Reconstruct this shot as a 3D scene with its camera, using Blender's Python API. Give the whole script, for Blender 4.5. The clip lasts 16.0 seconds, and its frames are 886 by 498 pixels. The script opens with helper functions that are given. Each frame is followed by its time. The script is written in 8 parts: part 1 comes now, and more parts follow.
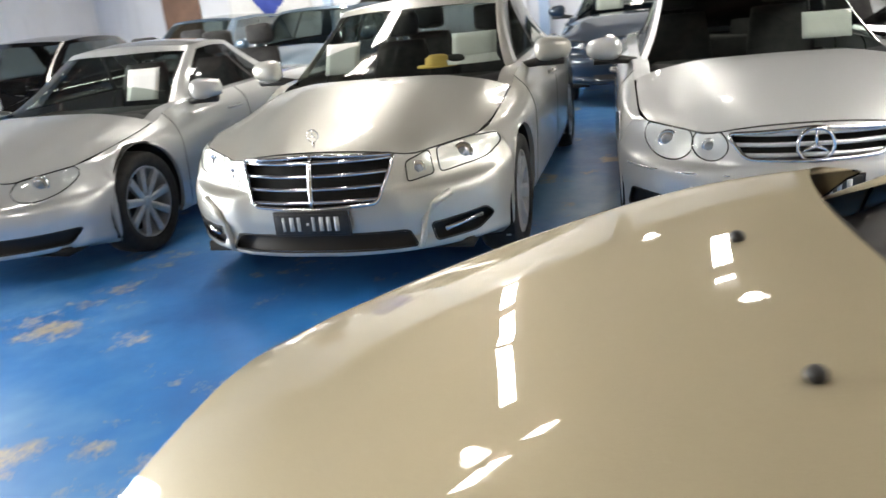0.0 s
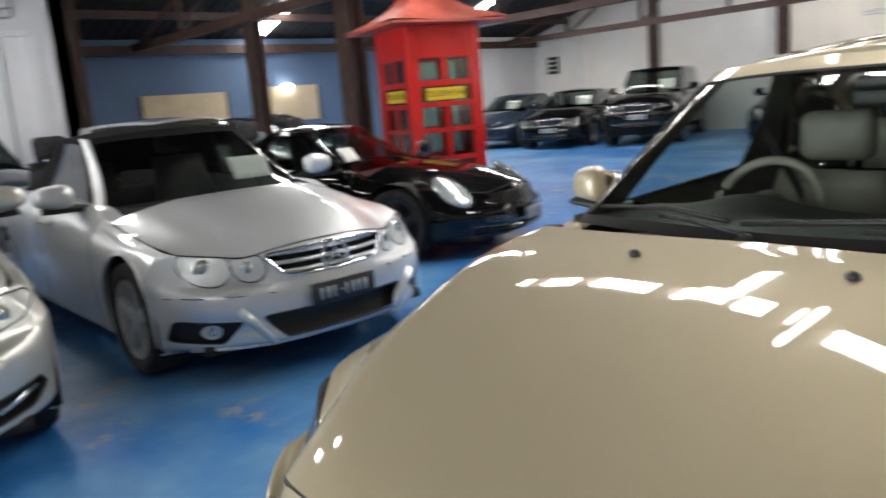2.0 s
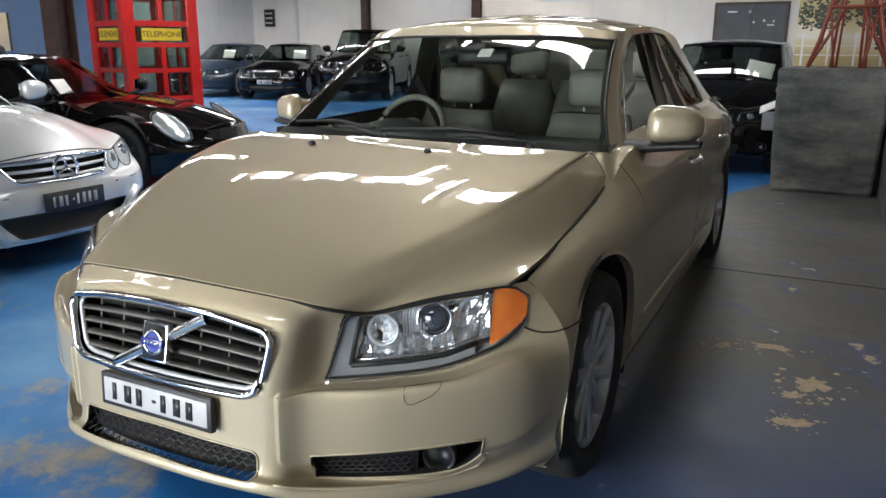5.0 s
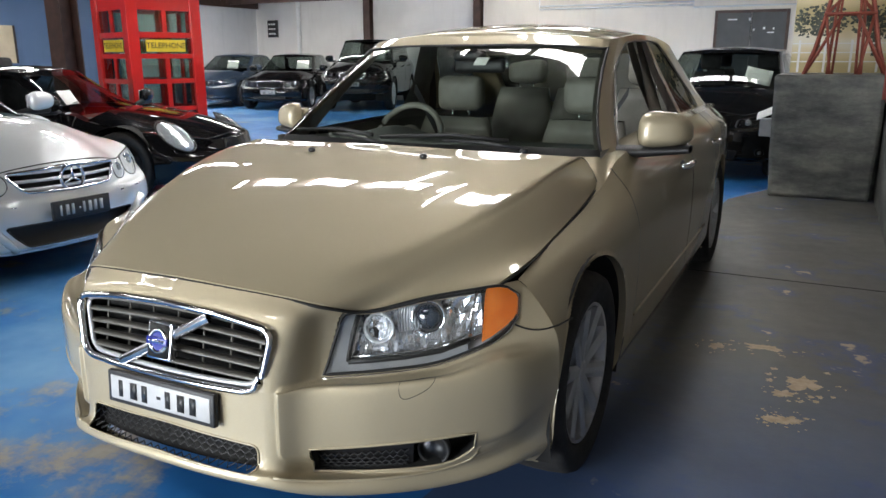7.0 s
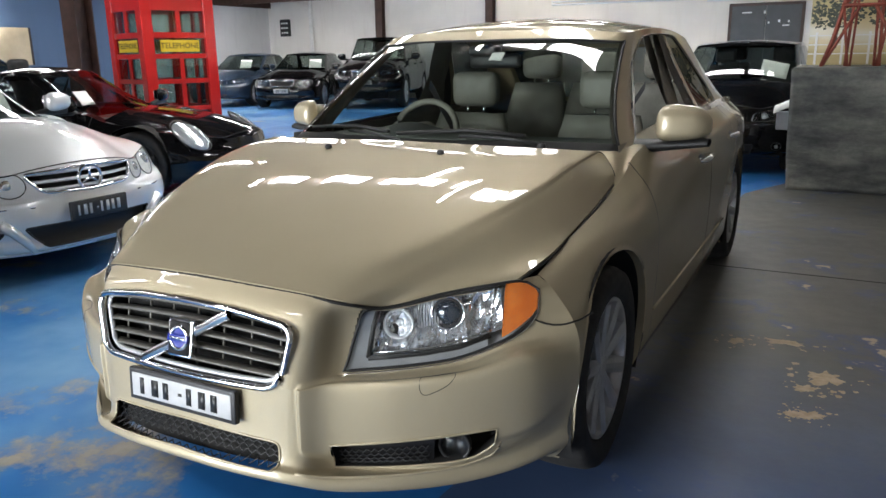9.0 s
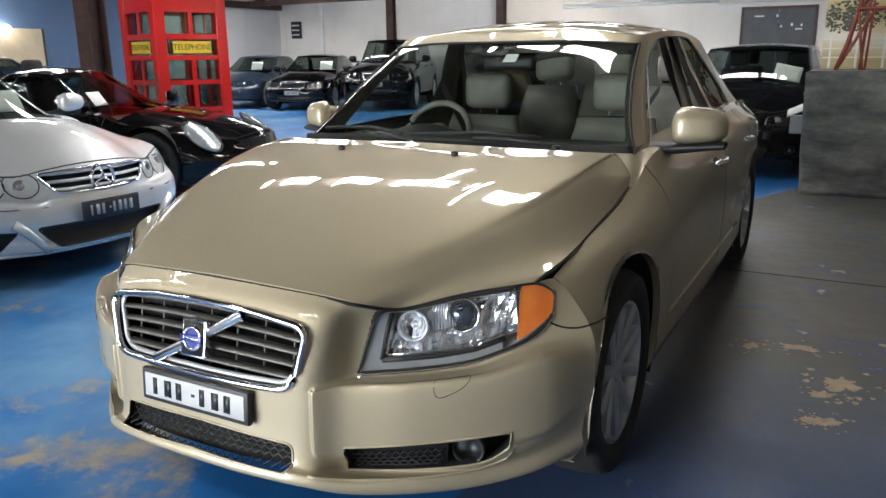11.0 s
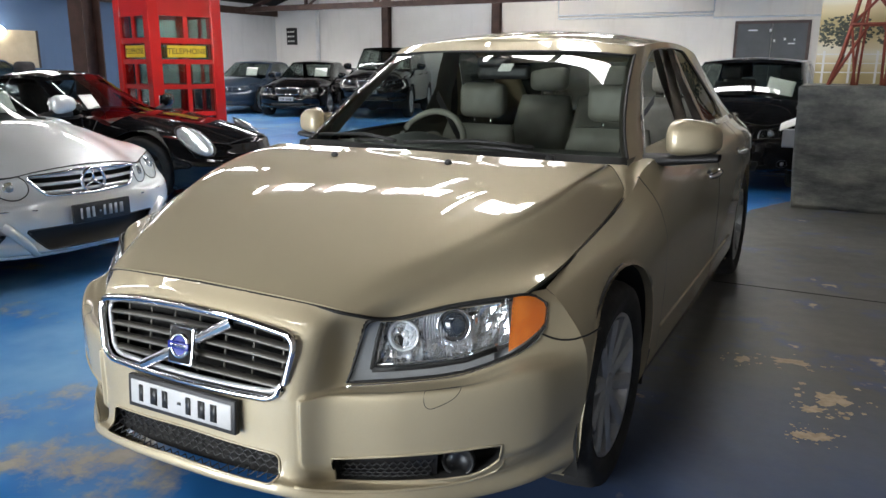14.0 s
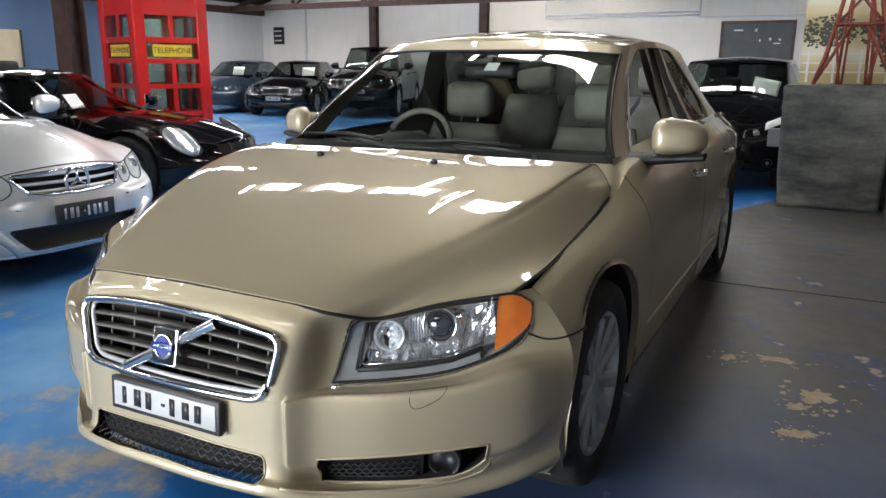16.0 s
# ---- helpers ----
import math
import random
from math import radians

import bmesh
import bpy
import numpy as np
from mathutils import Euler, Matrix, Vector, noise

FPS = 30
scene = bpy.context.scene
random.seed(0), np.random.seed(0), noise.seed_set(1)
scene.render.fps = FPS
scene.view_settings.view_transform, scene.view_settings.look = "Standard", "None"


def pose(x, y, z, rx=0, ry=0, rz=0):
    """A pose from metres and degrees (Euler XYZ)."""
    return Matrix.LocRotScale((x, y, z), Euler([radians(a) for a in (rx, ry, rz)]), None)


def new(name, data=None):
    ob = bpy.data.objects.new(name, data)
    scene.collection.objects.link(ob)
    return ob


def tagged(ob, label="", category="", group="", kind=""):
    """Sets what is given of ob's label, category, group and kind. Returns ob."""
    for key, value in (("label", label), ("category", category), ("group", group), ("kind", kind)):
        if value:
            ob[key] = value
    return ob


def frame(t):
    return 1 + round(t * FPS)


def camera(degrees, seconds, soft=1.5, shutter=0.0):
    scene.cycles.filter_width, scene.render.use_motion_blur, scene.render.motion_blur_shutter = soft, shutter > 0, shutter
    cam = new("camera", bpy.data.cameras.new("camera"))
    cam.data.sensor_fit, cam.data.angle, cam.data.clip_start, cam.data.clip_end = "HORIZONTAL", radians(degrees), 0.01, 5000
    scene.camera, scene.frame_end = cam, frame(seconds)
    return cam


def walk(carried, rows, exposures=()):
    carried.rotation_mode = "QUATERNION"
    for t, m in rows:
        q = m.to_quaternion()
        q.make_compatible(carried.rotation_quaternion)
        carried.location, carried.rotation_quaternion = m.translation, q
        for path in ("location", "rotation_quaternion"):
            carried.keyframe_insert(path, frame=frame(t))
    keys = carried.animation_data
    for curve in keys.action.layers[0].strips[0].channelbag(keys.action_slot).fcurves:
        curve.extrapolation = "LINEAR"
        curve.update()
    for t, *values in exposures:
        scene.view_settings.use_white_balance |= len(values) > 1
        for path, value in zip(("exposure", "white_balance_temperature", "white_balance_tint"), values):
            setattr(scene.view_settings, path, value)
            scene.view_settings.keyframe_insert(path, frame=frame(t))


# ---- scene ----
cam = camera(60.63, 16.0, soft=1.5, shutter=0.5)
# seconds, eye x y z, heading to the right of +y, pitch, roll
ROWS = [
    (0, 1.030, 0.841, 1.393, -102.35, -18.19, -5.87),
    (0.5, 0.905, 0.451, 1.348, -93.80, -17.77, -7.37),
    (1, 0.832, 0.096, 1.347, -79.98, -14.71, -6.76),
    (1.5, 0.772, -0.158, 1.367, -64.21, -10.96, -6.42),
    (2, 0.755, -0.434, 1.356, -48.00, -10.95, -4.73),
    (2.5, 0.977, -0.812, 1.321, -32.65, -12.05, -2.95),
    (3, 1.193, -0.993, 1.337, -24.69, -13.47, -1.24),
    (3.5, 1.397, -1.120, 1.323, -24.53, -12.09, -0.60),
    (4, 1.423, -1.171, 1.320, -26.48, -11.73, -0.38),
    (4.5, 1.428, -1.195, 1.312, -26.57, -14.97, 0.19),
    (7, 1.501, -1.273, 1.309, -26.89, -14.24, -0.22),
    (7.5, 1.495, -1.274, 1.302, -27.11, -14.18, -0.35),
    (8, 1.491, -1.273, 1.301, -27.40, -14.26, -0.56),
    (8.5, 1.489, -1.274, 1.302, -27.68, -14.37, -0.77),
    (9, 1.484, -1.275, 1.302, -27.92, -14.42, -0.90),
    (9.5, 1.477, -1.275, 1.301, -28.12, -14.45, -0.99),
    (10, 1.472, -1.277, 1.298, -28.32, -14.39, -1.02),
    (12.5, 1.456, -1.255, 1.296, -28.85, -13.80, -0.24),
    (13, 1.457, -1.253, 1.296, -28.58, -13.70, -0.04),
    (13.5, 1.455, -1.254, 1.297, -28.28, -13.65, 0.15),
    (14, 1.455, -1.255, 1.295, -28.00, -13.60, 0.26),
    (14.5, 1.455, -1.255, 1.295, -27.74, -13.59, 0.26),
    (15, 1.455, -1.252, 1.294, -27.53, -13.59, 0.32),
    (15.5, 1.459, -1.250, 1.294, -27.33, -13.60, 0.31),
    (16, 1.459, -1.247, 1.293, -27.10, -13.62, 0.30),
]


def eye_pose(x, y, z, heading, pitch, roll):
    return pose(x, y, z, 0, 0, -heading) @ pose(0, 0, 0, 90 + pitch) @ pose(0, 0, 0, 0, 0, roll)


walk(cam, [(r[0], eye_pose(*r[1:])) for r in ROWS], [(0.0, 0.50, 7000, 10), (0.5, 0.22, 6750, 10), (1.0, 0.06, 6650, 10), (1.5, 0.0, 6600, 10), (2.0, -0.06, 6600, 10), (3.0, -0.05, 6600, 10), (3.5, 0.14, 6550, 10), (4.0, 0.12, 6500, 10), (4.5, 0.02, 6450, 10), (9.0, 0.14, 6430, 10), (12.5, 0.05, 6460, 10), (16.0, 0.08, 6450, 10)])
# ---- world and light ----
world = bpy.data.worlds.new("world")
scene.world = world
world.use_nodes = True
wn = world.node_tree.nodes
sky = wn.new("ShaderNodeTexSky")
sky.sky_type, sky.sun_disc = "NISHITA", False
sky.sun_elevation, sky.sun_rotation = radians(45), radians(120)
world.node_tree.links.new(sky.outputs[0], wn["Background"].inputs[0])
wn["Background"].inputs[1].default_value = 0.1
TUBE_LIGHT = 33.0
SKYLIGHT = 36.0
# daylight in the open roller door behind the camera
door_sky = bpy.data.lights.new("door_daylight", "AREA")
door_sky.shape, door_sky.size, door_sky.size_y, door_sky.energy, door_sky.color = "RECTANGLE", 7.0, 3.0, 1650.0, (0.93, 0.97, 1.0)
door_ob = bpy.data.objects.new("door_daylight", door_sky)
scene.collection.objects.link(door_ob)
door_ob.matrix_world = pose(-4.1, -9.2, 1.5, 90, 0, 0)

# ---- materials ----
def nodes_of(name):
    m = bpy.data.materials.new(name)
    m.use_nodes = True
    nt = m.node_tree
    return m, nt, nt.nodes["Principled BSDF"]


def rgb(c):
    return (c[0], c[1], c[2], 1.0)


def noise_node(nt, scale, detail=4.0, rough=0.55, vec=None):
    n = nt.nodes.new("ShaderNodeTexNoise")
    n.inputs["Scale"].default_value, n.inputs["Detail"].default_value, n.inputs["Roughness"].default_value = scale, detail, rough
    if vec:
        nt.links.new(vec, n.inputs["Vector"])
    return n


def coords(nt, kind="Object"):
    return nt.nodes.new("ShaderNodeTexCoord").outputs[kind]


def ramp(nt, fac, stops):
    r = nt.nodes.new("ShaderNodeValToRGB")
    e = r.color_ramp.elements
    while len(e) < len(stops):
        e.new(0.5)
    for el, (p, c) in zip(e, stops):
        el.position, el.color = p, rgb(c)
    nt.links.new(fac, r.inputs[0])
    return r.outputs[0]


def bump(nt, b, height, strength=0.3, dist=0.01):
    n = nt.nodes.new("ShaderNodeBump")
    n.inputs["Strength"].default_value, n.inputs["Distance"].default_value = strength, dist
    nt.links.new(height, n.inputs["Height"])
    nt.links.new(n.outputs[0], b.inputs["Normal"])


def mixed(name, c1, c2, scale=6.0, rough=(0.4, 0.6), metallic=0.0, bumped=0.0, bscale=60.0, spec=0.5, coat=0.0):
    """A surface of two tones that blend at one scale, with fine relief at another."""
    m, nt, b = nodes_of(name)
    v = coords(nt)
    n = noise_node(nt, scale, vec=v)
    nt.links.new(ramp(nt, n.outputs[0], [(0.35, c1), (0.65, c2)]), b.inputs["Base Color"])
    f = noise_node(nt, bscale, vec=v)
    mr = nt.nodes.new("ShaderNodeMapRange")
    mr.inputs["To Min"].default_value, mr.inputs["To Max"].default_value = rough
    nt.links.new(f.outputs[0], mr.inputs["Value"])
    nt.links.new(mr.outputs[0], b.inputs["Roughness"])
    b.inputs["Metallic"].default_value = metallic
    b.inputs["Specular IOR Level"].default_value = spec
    b.inputs["Coat Weight"].default_value = coat
    b.inputs["Coat Roughness"].default_value = 0.03
    if bumped:
        bump(nt, b, f.outputs[0], bumped, 0.005)
    return m


def paint(name, c, metallic=0.0, rough=0.35, flake=0.0, coat=1.0):
    """Clear-coated car paint, with fine metal flake."""
    m, nt, b = nodes_of(name)
    v = coords(nt)
    n = noise_node(nt, 900.0, 2.0, vec=v)
    lo = tuple(x * (1 - flake) for x in c)
    hi = tuple(min(1, x * (1 + flake)) for x in c)
    nt.links.new(ramp(nt, n.outputs[0], [(0.3, lo), (0.7, hi)]), b.inputs["Base Color"])
    d = noise_node(nt, 5.0, 3.0, vec=v)
    mr = nt.nodes.new("ShaderNodeMapRange")
    mr.inputs["To Min"].default_value, mr.inputs["To Max"].default_value = rough - 0.05, rough + 0.06
    nt.links.new(d.outputs[0], mr.inputs["Value"])
    nt.links.new(mr.outputs[0], b.inputs["Roughness"])
    b.inputs["Metallic"].default_value = metallic
    b.inputs["Coat Weight"].default_value = coat
    b.inputs["Coat Roughness"].default_value = 0.02
    b.inputs["Coat IOR"].default_value = 1.5
    b.inputs["Specular IOR Level"].default_value = 0.1
    return m


def plain(name, c, rough=0.5, metallic=0.0, spec=0.5):
    m, nt, b = nodes_of(name)
    b.inputs["Base Color"].default_value = rgb(c)
    b.inputs["Roughness"].default_value, b.inputs["Metallic"].default_value = rough, metallic
    b.inputs["Specular IOR Level"].default_value = spec
    return m


def pane_glass(name, tint, gloss=1.0):
    """A thin pane: lets light straight through, tinted, and mirrors by Fresnel."""
    m, nt, b = nodes_of(name)
    tr = nt.nodes.new("ShaderNodeBsdfTransparent")
    tr.inputs[0].default_value = rgb(tint)
    gl = nt.nodes.new("ShaderNodeBsdfGlossy")
    gl.inputs["Roughness"].default_value = 0.01
    lw = nt.nodes.new("ShaderNodeLayerWeight")
    lw.inputs[0].default_value = 0.5
    pw = nt.nodes.new("ShaderNodeMath")
    pw.operation = "POWER"
    pw.inputs[1].default_value = 5.0
    nt.links.new(lw.outputs["Facing"], pw.inputs[0])
    fr = nt.nodes.new("ShaderNodeMath")
    fr.operation = "MULTIPLY_ADD"
    fr.inputs[1].default_value, fr.inputs[2].default_value = 0.93 * gloss, 0.055 * gloss
    nt.links.new(pw.outputs[0], fr.inputs[0])
    mx = nt.nodes.new("ShaderNodeMixShader")
    nt.links.new(fr.outputs[0], mx.inputs[0])
    nt.links.new(tr.outputs[0], mx.inputs[1])
    nt.links.new(gl.outputs[0], mx.inputs[2])
    nt.links.new(mx.outputs[0], nt.nodes["Material Output"].inputs["Surface"])
    return m


def glow(name, c, strength):
    m, nt, b = nodes_of(name)
    b.inputs["Base Color"].default_value = rgb(c)
    b.inputs["Emission Color"].default_value = rgb(c)
    b.inputs["Emission Strength"].default_value = strength
    return m


GOLD = paint("champagne_paint", (0.405, 0.349, 0.238), 0.48, 0.55, 0.10)
SILVER = paint("silver_paint", (0.56, 0.58, 0.58), 0.5, 0.34, 0.12)
SILVER_COOL = paint("cool_silver_paint", (0.68, 0.70, 0.71), 0.55, 0.36, 0.12)
SILVER_WARM = paint("warm_silver_paint", (0.53, 0.53, 0.49), 0.5, 0.36, 0.12)
BLACK = paint("black_paint", (0.003, 0.003, 0.0035), 0.0, 0.12, 0.05, 0.75)
DARK_ALLOY = mixed("dark_wheel_alloy", (0.02, 0.02, 0.022), (0.04, 0.04, 0.043), 14, (0.3, 0.45), 0.6)
DARK_BLUE = paint("dark_blue_paint", (0.02, 0.035, 0.06), 0.3, 0.38, 0.1)
SLATE = paint("slate_blue_paint", (0.12, 0.17, 0.22), 0.5, 0.36, 0.1)
CHROME = mixed("chrome", (0.78, 0.78, 0.80), (0.85, 0.85, 0.86), 8, (0.05, 0.12), 1.0)
ALLOY = mixed("wheel_alloy", (0.54, 0.55, 0.56), (0.66, 0.67, 0.68), 14, (0.25, 0.4), 0.7)
RUBBER = mixed("tyre_rubber", (0.012, 0.012, 0.012), (0.025, 0.024, 0.023), 20, (0.7, 0.9), 0, 0.3, 120)
TRIM = mixed("black_plastic", (0.012, 0.012, 0.013), (0.022, 0.022, 0.023), 14, (0.4, 0.6), 0, 0.2, 300)
DARK = mixed("dark_underside", (0.006, 0.006, 0.006), (0.012, 0.011, 0.010), 10, (0.8, 0.95))
GLASS = pane_glass("clear_glass", (0.50, 0.56, 0.52))
SIDE_GLASS = pane_glass("dark_side_glass", (0.10, 0.11, 0.105), 0.4)
TINTED = pane_glass("tinted_glass", (0.38, 0.42, 0.42))
LENS = pane_glass("lamp_lens", (0.93, 0.95, 0.95))
REFLECTOR = mixed("lamp_reflector", (0.74, 0.77, 0.80), (0.92, 0.94, 0.96), 26, (0.06, 0.2), 0.7, 0.9, 26)
LAMP_SILVER = mixed("lamp_silver", (0.70, 0.73, 0.76), (0.92, 0.94, 0.96), 30, (0.08, 0.22), 0.35, 0.6, 30)
LAMP_CORE = mixed("lamp_core", (0.30, 0.32, 0.34), (0.52, 0.54, 0.57), 40, (0.05, 0.12), 0.6, 0.4, 40)
AMBER = mixed("amber_lens", (0.66, 0.15, 0.015), (0.82, 0.24, 0.03), 9, (0.12, 0.2), 0, 0.2, 90, coat=1.0)
TAN = mixed("cream_leather", (0.20, 0.19, 0.16), (0.27, 0.26, 0.22), 9, (0.45, 0.6), 0, 0.25, 180)
CABIN = mixed("dark_cabin_cloth", (0.018, 0.018, 0.02), (0.035, 0.034, 0.034), 12, (0.7, 0.9))
SOFT_TOP = mixed("black_canvas", (0.006, 0.006, 0.008), (0.013, 0.013, 0.015), 30, (0.85, 0.95), 0, 0.4, 500, spec=0.1)
PAPER = mixed("white_paper", (0.80, 0.80, 0.78), (0.86, 0.86, 0.84), 6, (0.7, 0.85))
PLATE_WHITE = mixed("plate_white", (0.42, 0.43, 0.43), (0.50, 0.50, 0.50), 20, (0.35, 0.5))
PLATE_INK_PALE = mixed("plate_pale_ink", (0.30, 0.33, 0.34), (0.38, 0.40, 0.41), 20, (0.4, 0.55))
PLATE_DARK = mixed("plate_black", (0.012, 0.014, 0.016), (0.03, 0.03, 0.03), 20, (0.35, 0.5))
# ---- building helpers ----
def as_mesh(name, bm, material, smooth=True):
    me = bpy.data.meshes.new(name)
    bm.normal_update()
    bm.to_mesh(me)
    bm.free()
    me.materials.append(material)
    if smooth:
        me.polygons.foreach_set("use_smooth", [True] * len(me.polygons))
    return me


def part(name, bm, material, parent, label="", smooth=True):
    """Links a bmesh as one mesh under a thing or a part."""
    ob = new(name, as_mesh(name, bm, material, smooth))
    ob.parent = parent
    if label:
        tagged(ob, label)
    return ob


def thing(name, label, category, m=None, group="", kind=""):
    """An Empty at the base of a thing."""
    ob = new(name)
    ob.empty_display_size = 0.1
    if m is not None:
        ob.matrix_basis = m
    return tagged(ob, label, category, group, kind)


def solid(name, bm, material, label, category, m=None, group="", kind="", smooth=False):
    """A thing or a piece of the setting that is one mesh."""
    ob = new(name, as_mesh(name, bm, material, smooth))
    if m is not None:
        ob.matrix_basis = m
    return tagged(ob, label, category, group, kind)


def box(x0, x1, y0, y1, z0, z1, bevel=0.0, bm=None, seg=2):
    bm = bm or bmesh.new()
    vs = bmesh.ops.create_cube(bm, size=1.0, matrix=Matrix.Translation(((x0 + x1) / 2, (y0 + y1) / 2, (z0 + z1) / 2))
                               @ Matrix.Diagonal((x1 - x0, y1 - y0, z1 - z0, 1)))["verts"]
    if bevel:
        es = list({e for v in vs for e in v.link_edges})
        bmesh.ops.bevel(bm, geom=es, offset=bevel, segments=seg, affect="EDGES", profile=0.5)
    return bm


def grid(fn, nu, nv, bm=None, keep=None):
    """A sheet over fn(u, v), u and v from 0 to 1. keep(p): whether a face at p stays."""
    bm = bm or bmesh.new()
    rows = [[bm.verts.new(fn(i / nu, j / nv)) for j in range(nv + 1)] for i in range(nu + 1)]
    for i in range(nu):
        for j in range(nv):
            q = (rows[i][j], rows[i + 1][j], rows[i + 1][j + 1], rows[i][j + 1])
            if keep is None or keep(sum((v.co for v in q), Vector()) / 4):
                bm.faces.new(q)
    return bm


def thicken(bm, d):
    """Gives a sheet a thickness of d, behind it."""
    bmesh.ops.recalc_face_normals(bm, faces=bm.faces)
    bmesh.ops.solidify(bm, geom=bm.faces[:], thickness=d)
    return bm


def lathe(profile, n=48, axis="x", bm=None):
    """Turns a profile of (radius, along) round an axis."""
    bm = bm or bmesh.new()
    rings = []
    for i in range(n):
        a = 2 * math.pi * i / n
        c, s = math.cos(a), math.sin(a)
        rings.append([bm.verts.new((h, r * c, r * s) if axis == "x" else ((r * c, h, r * s) if axis == "y" else (r * c, r * s, h))) for r, h in profile])
    for i in range(n):
        a, b = rings[i], rings[(i + 1) % n]
        for k in range(len(profile) - 1):
            bm.faces.new((a[k], b[k], b[k + 1], a[k + 1]))
    return bm


def tube(points, r, n=8, bm=None, closed=False):
    """A round bar along points."""
    bm = bm or bmesh.new()
    pts = [Vector(p) for p in points]
    rings = []
    for i, p in enumerate(pts):
        a = pts[i - 1] if i or closed else pts[0]
        b = pts[(i + 1) % len(pts)] if i < len(pts) - 1 or closed else pts[-1]
        d = (b - a).normalized()
        side = d.cross(Vector((0, 0, 1)) if abs(d.z) < 0.9 else Vector((1, 0, 0))).normalized()
        up = side.cross(d)
        rad = r(i / max(1, len(pts) - 1)) if callable(r) else r
        rings.append([bm.verts.new(p + (side * math.cos(2 * math.pi * k / n) + up * math.sin(2 * math.pi * k / n)) * rad) for k in range(n)])
    m = len(rings)
    for i in range(m if closed else m - 1):
        for k in range(n):
            bm.faces.new((rings[i][k], rings[i][(k + 1) % n], rings[(i + 1) % m][(k + 1) % n], rings[(i + 1) % m][k]))
    if not closed:
        bm.faces.new(rings[0][::-1])
        bm.faces.new(rings[-1])
    return bm


def prism(outline, y0, y1, bm=None, bevel=0.0):
    """A plate of an outline in x and z, from y0 to y1."""
    bm = bm or bmesh.new()
    a = [bm.verts.new((x, y0, z)) for x, z in outline]
    b = [bm.verts.new((x, y1, z)) for x, z in outline]
    n = len(a)
    fs = [bm.faces.new(a), bm.faces.new(b[::-1])]
    for i in range(n):
        fs.append(bm.faces.new((a[i], b[i], b[(i + 1) % n], a[(i + 1) % n])))
    bmesh.ops.recalc_face_normals(bm, faces=fs)
    if bevel:
        bmesh.ops.bevel(bm, geom=[e for e in bm.edges if len(e.link_faces) == 2], offset=bevel, segments=2, affect="EDGES", profile=0.5)
    return bm


def lerp(a, b, t):
    return a + (b - a) * t


def curve_of(pairs):
    """A smooth function through (x, y) pairs, flat past its ends."""
    xs, ys = [p[0] for p in pairs], [p[1] for p in pairs]
    n = len(xs)
    ms = []
    for i in range(n):
        if i in (0, n - 1):
            j = max(0, min(n - 2, i))
            ms.append((ys[j + 1] - ys[j]) / (xs[j + 1] - xs[j]))
        else:
            ms.append((ys[i + 1] - ys[i - 1]) / (xs[i + 1] - xs[i - 1]))

    def f(x):
        if x <= xs[0]:
            return ys[0]
        if x >= xs[-1]:
            return ys[-1]
        i = max(k for k in range(n) if xs[k] <= x)
        i = min(i, n - 2)
        h = xs[i + 1] - xs[i]
        t = (x - xs[i]) / h
        return ((2 * t ** 3 - 3 * t ** 2 + 1) * ys[i] + (t ** 3 - 2 * t ** 2 + t) * h * ms[i]
                + (-2 * t ** 3 + 3 * t ** 2) * ys[i + 1] + (t ** 3 - t ** 2) * h * ms[i + 1])
    return f


